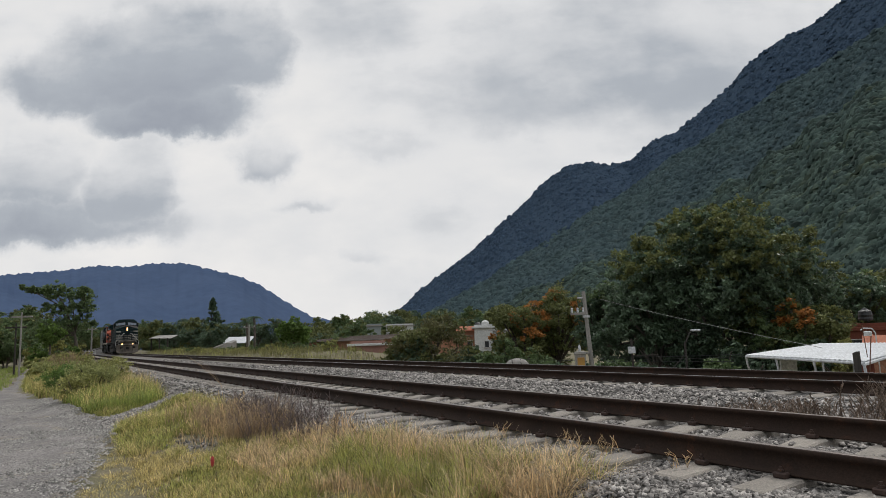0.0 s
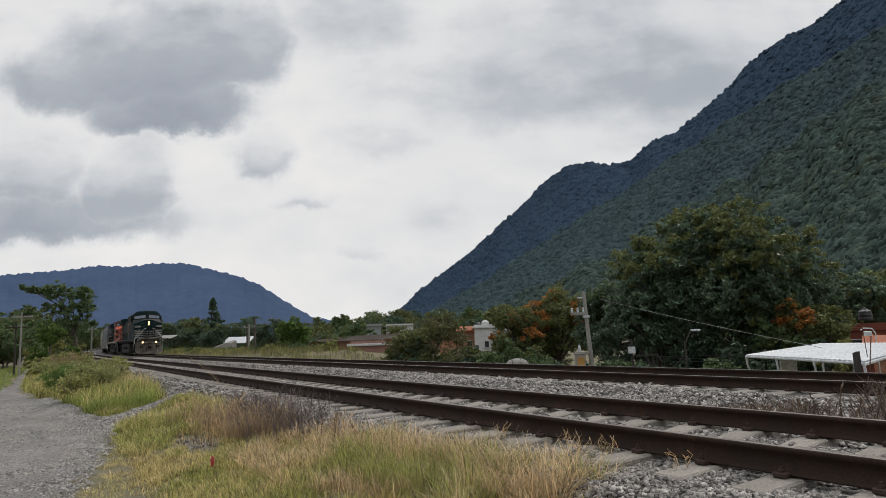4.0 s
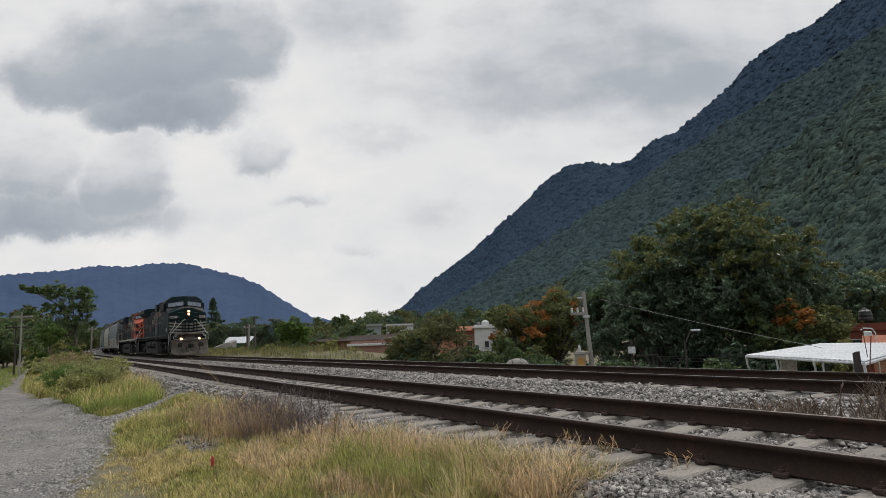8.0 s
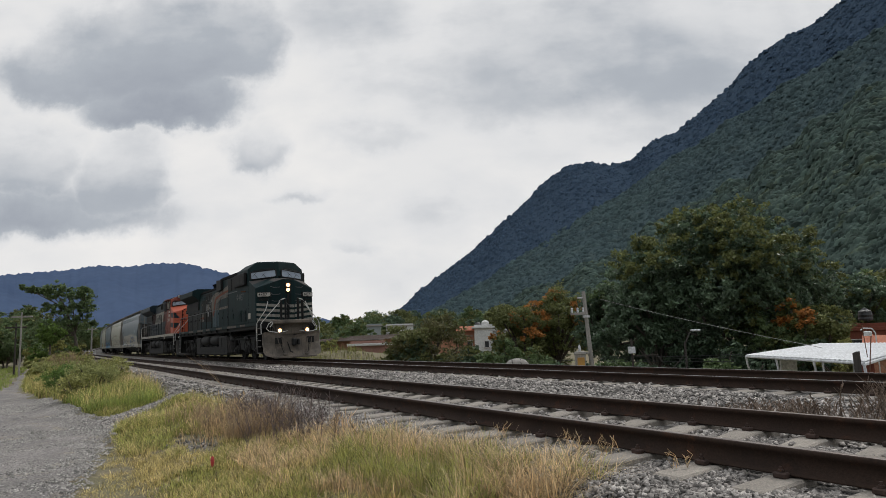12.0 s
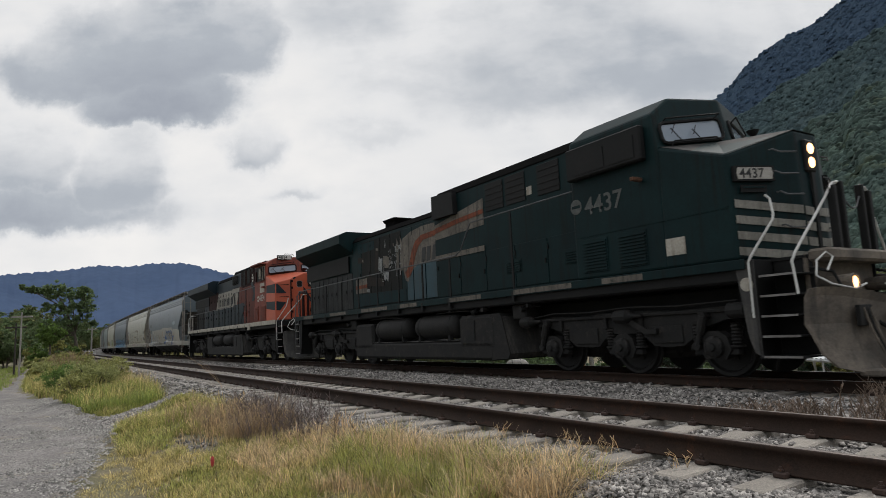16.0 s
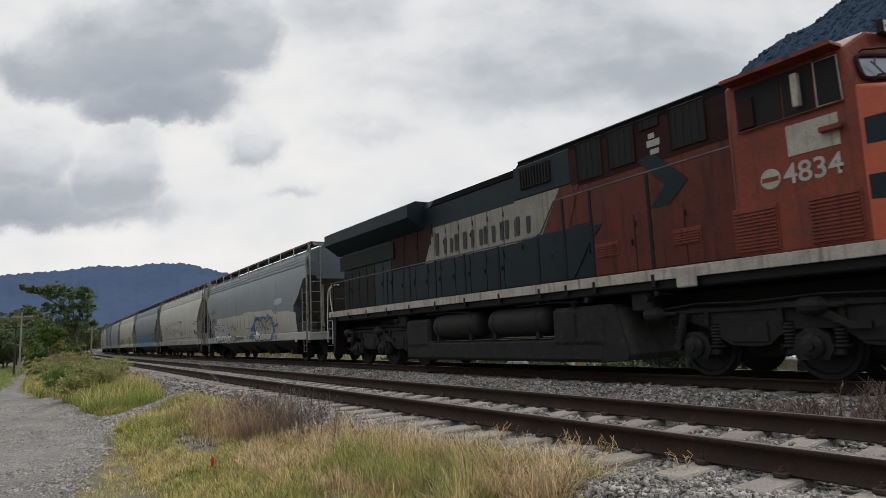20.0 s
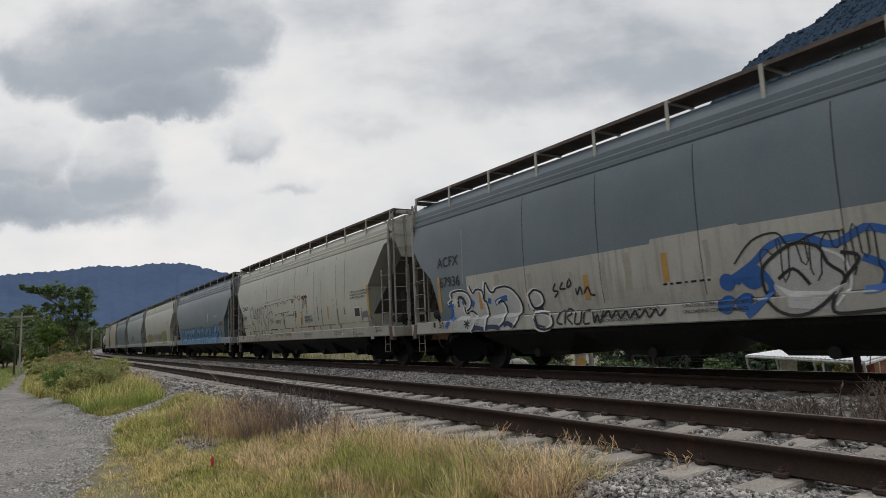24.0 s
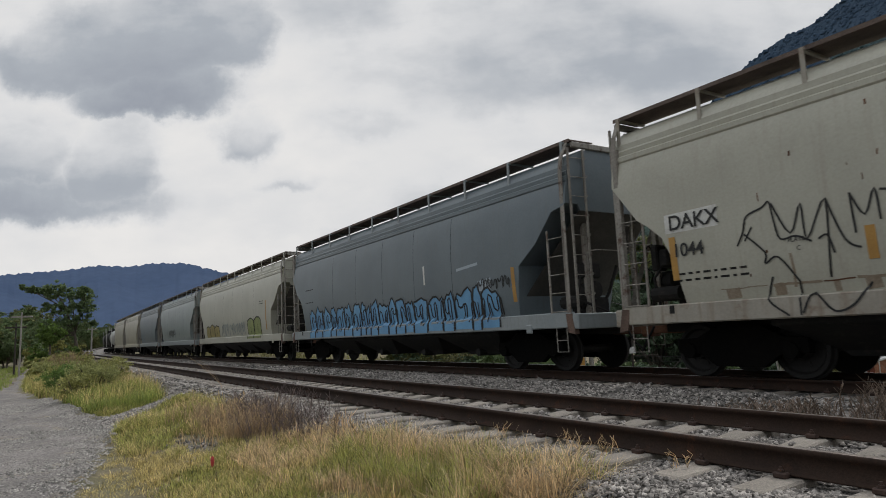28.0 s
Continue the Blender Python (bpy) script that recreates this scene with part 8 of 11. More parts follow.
def freight_bogie(parent, xc):
    def frame_shape():
        sh = Shape()
        for sd in (-1, 1):
            poly = [(-1.15, 0.42), (-1.15, 0.66), (-0.75, 0.68), (-0.4, 0.86), (0.4, 0.86), (0.75, 0.68), (1.15, 0.66), (1.15, 0.42), (0.7, 0.4), (0.42, 0.2), (-0.42, 0.2), (-0.7, 0.4)]
            sh.prism(poly, *sorted((sd * 0.93, sd * 1.08)))
            for x in (-0.89, 0.89):
                sh.cyl((x, sd * 0.95, 0.46), (x, sd * 1.16, 0.46), 0.13, 10)
        sh.box(-0.3, 0.3, -1.0, 1.0, 0.55, 0.85, 0.05)
        return sh
    ob = part("bogie", shared("freight_bogie", frame_shape, m_soot), None, parent, "black two-axle freight bogie", loc=(xc, 0, 0))
    for dx in (-0.16, 0.0, 0.16):
        part("spring", shared("freight_spring", lambda: Shape().lathe([(k * 0.04 + q, r) for k in range(6) for q, r in ((0, 0.06), (0.02, 0.075))], (0, -1.0, 0), "z", 8), m_rust), None, ob, loc=(dx, 0, 0.28))
    part("brake_beam", shared("brake_beam", lambda: Shape().box(-0.05, 0.05, -0.8, 0.8, 0.38, 0.46), m_under), None, ob, loc=(0.36, 0, 0))
    for dx in (-0.89, 0.89):
        wheelset(parent, xc + dx, 0.457)


def ladder(parent, x, y0, y1, z0, z1, n, mat, along):
    """along 'x': stiles at x and y0..y1 apart in x; 'y': apart in y."""
    sh = Shape()
    for q in (y0, y1):
        if along == "y":
            sh.box(x - 0.02, x + 0.02, q - 0.025, q + 0.025, z0, z1, 0.004)
        else:
            sh.box(q - 0.025, q + 0.025, x - 0.015, x + 0.015, z0, z1, 0.004)
    ob = part("ladder", sh, mat, parent, "steel ladder")
    for k in range(n):
        z = z0 + (k + 0.5) * (z1 - z0) / n
        if along == "y":
            path = [(x, y0, z + 0.03), (x - 0.01, y0 + 0.03, z), (x, y1 + 0.05, z), (x, y1 + 0.07, z + 0.02), (x, y1 + 0.05, z + 0.045), (x, y1, z + 0.045)]
        else:
            path = [(y0, x - 0.02, z), (y1, x - 0.02, z)]
        part("rung", Shape().tube(path, 0.011, 5), mat, ob)


def hopper(sig0, sig1, skin, sill, label, front=0.0, rear=0.0, tall=0.0):
    """front and rear lengthen the body at either end; tall raises the cut of its leading corner."""
    e = thing("hopper_wagon", label, "hopper wagon", "the covered hopper wagons")
    L = (sig1 - sig0) - 1.5
    h = L / 2
    B = 2.0

    hp, hn = h + front, h + rear

    def low(x):
        if x > 0:
            return float(np.interp(hp - x, [0, 0.1, 0.43, 1.0, 1.62, 1.75, 1.8], [3.56 + tall, 3.5 + tall, 3.44 + tall, 2.82 + tall, 2.4 + tall * 0.5, 1.6, 1.27]))
        return float(np.interp(hn + x, [0, 0.55, 0.8, 1.06, 1.27, 1.34, 1.38], [3.56, 2.85, 2.68, 2.45, 1.98, 1.56, 1.27]))
    xs = sorted({*[hp - q for q in (0.0, 0.1, 0.43, 0.7, 1.0, 1.3, 1.62, 1.75, 1.8)], *[-hn + q for q in (0.0, 0.55, 0.8, 1.06, 1.27, 1.34, 1.38)], *[-h + 2.4 + (L - 4.8) * k / 6 for k in range(1, 6)]})
    rings = []
    for x in xs:
        zb = low(x)
        r = [(side_y(zb) if z < zb and z < 4.0 else y, max(z, zb)) for y, z in PROF]
        r = [(-y, z) for y, z in r] + [(y, z) for y, z in r[::-1]]
        rings.append([(x, y, z) for y, z in r])
    me = fix_normals(Shape().loft(rings).mesh("body", skin, True))
    me.set_sharp_from_angle(angle=radians(24))
    body = part("body", me, None, e)
    for k in range(1, 6):
        x = -h + 2.4 + (L - 4.8) * k / 6
        part("seam", ribbon([(x, 1.4), (x, 2.4), (x, 3.2), (x, 3.98)], 0.014, 0.003), m_under, body)
    for sd in (-1, 1):
        part("side_sill", Shape().box(-hn + 0.05, hp - 0.05, sd * 1.4, sd * 1.53, 0.95, 1.28, 0.02), sill, e, "steel side sill")
        # running board on the roof edge with its posts
        part("running_board", Shape().box(-hn - 0.02, hp + 0.02, sd * 0.6, sd * 1.3, 4.925, 4.95, 0.0), m_grille, e, "rusty steel grating walkway on the roof")
        part("board_edge", Shape().box(-hn - 0.02, hp + 0.02, sd * 1.3, sd * 1.315, 4.895, 4.965, 0.0), m_grille, e)
        n = int(L / 1.7)
        for k in range(n + 1):
            x = -hn + 0.15 + (hp + hn - 0.3) * k / n
            part("board_post", shared("board_post%d" % sd, lambda: Shape().box(-0.035, 0.035, sd * 1.3, sd * 1.4, 4.36, 4.4).box(-0.035, 0.035, sd * 1.37, sd * 1.395, 4.38, 4.93).box(-0.03, 0.03, sd * 0.6, sd * 1.38, 4.885, 4.92), sill), None, e, loc=(x, 0, 0))
    part("hatch_trough", Shape().box(-h + 0.6, h - 0.6, -0.3, 0.3, 4.8, 4.94, 0.04), skin, e, "long roof hatch")
    for k in range(12):
        part("hatch_clamp", shared("hatch_clamp", lambda: Shape().box(-0.03, 0.03, -0.36, 0.36, 4.9, 4.98, 0.01), m_under), None, e, loc=(-h + 1.0 + (L - 2) * k / 11, 0, 0))
    # outlets beneath
    for k in range(4 if L > 16 else 3):
        n = 4 if L > 16 else 3
        x = (k - (n - 1) / 2) * (L - 8.5) / (n - 1)
        w = (L - 8.5) / (n - 1) / 2
        sh = Shape().loft([[(x - qx, -qy, z), (x + qx, -qy, z), (x + qx, qy, z), (x - qx, qy, z)] for qx, qy, z in ((w, 1.38, 1.26), (w, 1.3, 0.86), (w * 0.55, 0.75, 0.45), (w * 0.5, 0.7, 0.36))])
        sh.cyl((x, -0.95, 0.42), (x, 0.95, 0.42), 0.1, 10)
        part("outlet", sh, m_under, e, "dark discharge funnel")
    part("centre_sill", Shape().box(-hn - 0.02, hp + 0.02, -0.25, 0.25, 0.78, 1.2, 0.02), m_under, e)
    for d in (-1, 1):
        xe = hp if d > 0 else -hn
        part("end_frame", Shape().box(xe - d * 1.9, xe + d * 0.15, -1.38, 1.38, 1.12, 1.2, 0.01).box(xe - d * 0.02, xe + d * 0.15, -1.53, 1.53, 0.92, 1.24, 0.02), sill, e, "end platform")
        xp = xe - d * 0.1
        part("end_sheet", Shape().loft([[(xe + d * 0.004, -1.36, 3.98), (xe + d * 0.004, -1.1, 3.42), (xe + d * 0.004, 1.1, 3.42), (xe + d * 0.004, 1.36, 3.98)], [(xe - d * 0.04, -1.36, 3.98), (xe - d * 0.04, -1.1, 3.42), (xe - d * 0.04, 1.1, 3.42), (xe - d * 0.04, 1.36, 3.98)]]), skin, e, "pale upper end sheet")
        part("slope_sheet", Shape().add([(xe - d * 0.03, -1.1, 3.43), (xe - d * 0.03, 1.1, 3.43), (xe - d * 1.95, 1.3, 1.5), (xe - d * 1.95, -1.3, 1.5), (xe - d * 0.06, -1.1, 3.41), (xe - d * 0.06, 1.1, 3.41), (xe - d * 1.97, 1.3, 1.47), (xe - d * 1.97, -1.3, 1.47)], [(0, 1, 2, 3), (7, 6, 5, 4), (0, 4, 5, 1), (1, 5, 6, 2), (2, 6, 7, 3), (3, 7, 4, 0)]), m_slope, e, "dark sloping end sheet of the hopper")
        for sd in (-1, 1):
            post = Shape().box(xp - 0.05, xp + 0.05, *sorted((sd * 1.5, sd * 1.525)), 1.2, 4.3, 0.004).box(xp - d * 0.05 - 0.012, xp - d * 0.05 + 0.012, *sorted((sd * 1.42, sd * 1.52)), 1.2, 4.3, 0.004)
            post.loft([[(xp + qx, sd * y, z) for qx, y in ((-0.05, y0), (0.05, y0), (0.05, y0 - 0.025), (-0.05, y0 - 0.025))] for y0, z in ((1.525, 4.29), (1.48, 4.55), (1.3, 4.9))])
            part("corner_post", post, m_iron, e, "bent steel corner post")
            part("post_foot", Shape().loft([[(xp - d * 0.1, sd * 1.53, 1.24), (xp + d * 0.08, sd * 1.53, 1.24), (xp + d * 0.08, sd * 1.4, 1.24), (xp - d * 0.1, sd * 1.4, 1.24)], [(xp - d * 0.04, sd * 1.55, 0.86), (xp + d * 0.16, sd * 1.55, 0.82), (xp + d * 0.16, sd * 1.42, 0.82), (xp - d * 0.04, sd * 1.42, 0.86)]]), m_rustiron, e, "rusty foot of the corner post")
            part("slope_brace", Shape().box(xe - d * 0.35, xe - d * 0.25, sd * 0.7, sd * 0.8, 1.2, 3.2, 0.01), m_iron, e)
            part("stirrup", Shape().tube([(xp - d * 0.12, sd * 1.5, 0.95), (xp - d * 0.12, sd * 1.5, 0.46), (xp - d * 0.44, sd * 1.5, 0.46), (xp - d * 0.44, sd * 1.5, 0.95)], 0.012, 5).tube([(xp - d * 0.12, sd * 1.5, 0.7), (xp - d * 0.44, sd * 1.5, 0.7)], 0.01, 5), m_iron, e)
        part("end_beam", Shape().box(xe - d * 0.02, xe + d * 0.06, -1.25, 1.25, 4.78, 4.9, 0.01), m_iron, e)
        ladder(e, xe + d * 0.05, -1.4, -0.96, 1.0, 4.75, 9, m_iron, "y")
        ladder(e, -1.51, xe - d * 0.64, xe - d * 0.14, 1.1, 3.05, 5, m_iron, "x")
        # far corner brace of the slope sheet and the hand brake
        part("slope_strut", Shape().loft([[(xe - d * q + a, y, z + c) for a, c in ((-0.05, -0.05), (0.05, -0.05), (0.05, 0.05), (-0.05, 0.05))] for q, y, z in ((0.05, 1.3, 3.3), (1.0, 1.32, 1.25))]), m_iron, e, "diagonal steel strut")
        if d < 0:
            hub = (xe - d * 0.22, -0.75, 2.2)
            hw = part("hand_brake", Shape().tube([(hub[0], hub[1] + 0.28 * math.cos(k * math.tau / 20), hub[2] + 0.28 * math.sin(k * math.tau / 20)) for k in range(21)], 0.014, 5), m_under, e, "black hand brake wheel")
            for k in range(4):
                part("spoke", Shape().tube([hub, (hub[0], hub[1] + 0.28 * math.cos(k * math.pi / 2 + 0.4), hub[2] + 0.28 * math.sin(k * math.pi / 2 + 0.4))], 0.009, 4), m_under, hw)
            part("brake_housing", Shape().box(*sorted((xe - d * 0.26, xe - d * 0.42)), -0.9, -0.6, 1.95, 2.45, 0.03).tube([(xe - d * 0.34, -0.75, 1.95), (xe - d * 0.34, -0.75, 1.2)], 0.02, 5), m_under, e)
        part("brake_valve", Shape().cyl((xe - d * 0.55, -0.55, 1.75), (xe - d * 0.25, -0.55, 1.75), 0.2, 12).box(xe - d * 0.62, xe - d * 0.3, -0.85, -0.3, 2.0, 2.35, 0.04).tube([(xe - d * 0.4, -0.9, 1.3), (xe - d * 0.35, -0.95, 1.8), (xe - d * 0.5, -0.7, 2.2)], 0.03, 5).tube([(xe - d * 0.6, -0.2, 1.2), (xe - d * 0.5, 0.1, 1.7), (xe - d * 0.4, 0.3, 2.3)], 0.04, 5), m_under, e, "rusty brake valve and pipes on the end platform")
        part("grab_bar", Shape().tube([(xe + d * 0.05, -1.0, 2.55), (xe + d * 0.22, -0.9, 2.55), (xe + d * 0.22, 1.2, 2.55)], 0.011, 5), m_iron, e)
        part("brake_rigging", Shape().box(xe - d * 1.1, xe - d * 0.5, -0.5, 0.1, 1.2, 1.6, 0.03).cyl((xe - d * 0.9, -0.9, 1.5), (xe - d * 0.3, -0.9, 1.5), 0.14, 10).tube([(xe - d * 0.3, -0.9, 1.5), (xe, -0.6, 1.3), (xe + d * 0.1, -0.3, 1.1)], 0.03), m_under, e, "brake cylinder and pipes on the end platform")
        x = d * (h + 0.55)
        xi = xe - d * 0.3
        part("coupler", Shape().box(min(xi, x), max(xi, x), -0.13, 0.13, 0.76, 0.98, 0.02).box(min(x, x + d * 0.2), max(x, x + d * 0.2), -0.2, 0.16, 0.7, 1.04, 0.05), m_rust, e, "rusty knuckle coupler")
        part("air_hose", Shape().tube([(x - d * 0.2, -0.35, 0.9), (x, -0.36, 0.6), (x + d * 0.2, -0.28, 0.42)], 0.025, 5), m_black, e)
        freight_bogie(e, h - B if d > 0 else -(h - B) - rear)
    part("jack_pad", Shape().box(hp - 1.5, hp - 1.3, -1.55, -1.5, 0.86, 1.06, 0.02), sill, e)
    part("jack_hole", Shape().box(-hn + 1.08, -hn + 1.18, -1.536, -1.528, 1.12, 1.26, 0.003), m_under, e)
    VEHICLES.append((e, (sig0 + sig1) / 2, h - B))
    return e, h


def paint(name, c1, c2, streak):
    return material(name, c1, c2, 0.4, scale=0.6, fine=22, bump=0.04, amount=0.12, streak=streak)


m_bluegrey = paint("weathered_blue_grey_paint", (0.125, 0.153, 0.168), (0.098, 0.123, 0.140), (0.112, 0.13, 0.138))
m_ltgrey = paint("weathered_light_grey_paint", (0.25, 0.275, 0.28), (0.20, 0.225, 0.23), (0.185, 0.20, 0.20))
m_beige = paint("weathered_beige_paint", (0.40, 0.39, 0.325), (0.345, 0.335, 0.276), (0.335, 0.315, 0.257))
m_beigesill = material("rust_flecked_beige_paint", (0.33, 0.305, 0.255), (0.265, 0.24, 0.198), 0.5, scale=0.9, fine=24, bump=0.05, amount=0.16, c3=(0.19, 0.135, 0.095), streak=(0.2, 0.155, 0.115))
m_beige2 = paint("weathered_cream_yellow_paint", (0.37, 0.345, 0.27), (0.31, 0.285, 0.22), (0.22, 0.19, 0.14))
m_greengrey = paint("weathered_green_grey_paint", (0.22, 0.255, 0.25), (0.18, 0.21, 0.205), (0.14, 0.155, 0.15))
m_paleband = paint("chalky_pale_overpaint", (0.39, 0.37, 0.322), (0.30, 0.282, 0.243), (0.24, 0.215, 0.18))
m_skyblue = material("sky_blue_spray_paint", (0.13, 0.32, 0.52), (0.10, 0.25, 0.43), 0.5, scale=1.2, amount=0.15)
m_cobalt = material("cobalt_spray_paint", (0.013, 0.075, 0.26), (0.018, 0.095, 0.30), 0.5, amount=0.15)
m_lime = material("lime_spray_paint", (0.24, 0.27, 0.09), (0.18, 0.21, 0.08), 0.6, amount=0.2)
m_olive = material("yellow_spray_paint", (0.30, 0.25, 0.08), (0.24, 0.19, 0.07), 0.6, amount=0.2)
m_yellowtape = material("yellow_reflector_tape", (0.42, 0.23, 0.05), (0.34, 0.18, 0.04), 0.5, amount=0.15)
m_chalkwhite = material("chalky_white_spray_paint", (0.43, 0.42, 0.395), (0.35, 0.345, 0.33), 0.6, scale=1.5, amount=0.25)
m_halo = material("bright_white_spray_line", (0.6, 0.6, 0.58), (0.5, 0.5, 0.48), 0.6, amount=0.15)
m_midnight = material("midnight_blue_spray_paint", (0.012, 0.028, 0.075), (0.009, 0.02, 0.055), 0.5, amount=0.15)
m_dirtrun = material("tan_dirt_run", (0.335, 0.30, 0.248), (0.30, 0.268, 0.22), 0.8, scale=5.0, amount=0.25)
m_patchgrey = material("dull_grey_cover_paint", (0.145, 0.145, 0.14), (0.115, 0.115, 0.112), 0.7, scale=2.0, amount=0.2)
m_chalkblue = material("pale_blue_spray_paint", (0.30, 0.36, 0.42), (0.36, 0.40, 0.42), 0.6, amount=0.15)


def tag_lines(e, name, mat, x0, x1, z0, z1, n, w, seed, label):
    """Loose spray-can scrawl that spells nothing."""
    q = random.Random(seed)
    step = (x1 - x0) / n
    for k in range(n):
        xa = x0 + k * step
        pts = [(xa + q.uniform(-0.05, 0.05) * step * 3, z0 + q.uniform(0, 0.12) * (z1 - z0)), (xa + step * q.uniform(0.15, 0.4), z1 - q.uniform(0, 0.25) * (z1 - z0)),
               (xa + step * q.uniform(0.4, 0.7), z0 + q.uniform(0.2, 0.6) * (z1 - z0)), (xa + step * q.uniform(0.7, 1.0), z1 - q.uniform(0, 0.3) * (z1 - z0)), (xa + step * q.uniform(0.8, 1.2), z0 + q.uniform(0, 0.2) * (z1 - z0))]
        # round it a little
        sm = []
        for a, b in zip(pts[:-1], pts[1:]):
            for j in range(4):
                t = j / 4
                t2 = t * t * (3 - 2 * t)
                sm.append((a[0] + (b[0] - a[0]) * t + 0.05 * math.sin(t * 6.28) * step, a[1] + (b[1] - a[1]) * t2))
        sm.append(pts[-1])
        part(name, ribbon(sm, w, 0.010), mat, e, label if k == 0 else "")


def bubble_row(e, fill, line, xs, z0, z1, seed, label, jag=0.03):
    """A row of fat spray-painted shapes with dark outlines."""
    q = random.Random(seed)
    for k, (xa, xb) in enumerate(zip(xs[:-1], xs[1:])):
        w = xb - xa
        a = z0 + q.uniform(0, 0.06)
        b = z1 - q.uniform(0, 0.16) * (z1 - z0)
        top = [(xa + w * t, b - 0.16 * (2 * t - 1) ** 2 * (z1 - z0) + q.uniform(-jag, jag)) for t in (0.03, 0.2, 0.4, 0.6, 0.8, 0.97)]
        part("graffiti", blob([(x, a, z) for x, z in top], 0.005), fill, e, label if k == 0 else "")
        part("graffiti_line", ribbon([(top[0][0], a), *top, (top[-1][0], a)], 0.055, 0.011), line, e)
        part("graffiti_line", ribbon([(xa + w * 0.5, a + (b - a) * 0.25), (xa + w * q.uniform(0.4, 0.6), a + (b - a) * 0.65)], 0.04, 0.011), line, e)


def stroke(e, mat, w, *pts):
    """One spray-can stroke, drawn as a smooth line through its corners."""
    out = []
    n = len(pts)
    for i in range(n - 1):
        p0, p1, p2, p3 = pts[max(0, i - 1)], pts[i], pts[i + 1], pts[min(n - 1, i + 2)]
        for j in range(4):
            s = j / 4
            out.append(tuple(0.5 * (2 * p1[c] + (p2[c] - p0[c]) * s + (2 * p0[c] - 5 * p1[c] + 4 * p2[c] - p3[c]) * s * s + (3 * p1[c] - p0[c] - 3 * p2[c] + p3[c]) * s ** 3) for c in (0, 1)))
    out.append(pts[-1])
    part("graffiti", ribbon(out, w, 0.013 if mat is m_ink else 0.009), mat, e)


def stencil_rows(e, x, z, n, w, mat):
    q = random.Random(int(x * 10) + n)
    for k in range(n):
        xx = x
        while xx < x + w:
            l = q.uniform(0.05, 0.16)
            part("stencil_bar", ribbon([(xx, z - k * 0.11), (xx + l, z - k * 0.11)], 0.035, 0.006), mat, e)
            xx += l + 0.06


def tape(e, xs, z0=1.5, z1=2.1):
    for x in xs:
        part("reflector", ribbon([(x, z0), (x, z1)], 0.13, 0.007), m_yellowtape, e, "vertical yellow reflective tape")


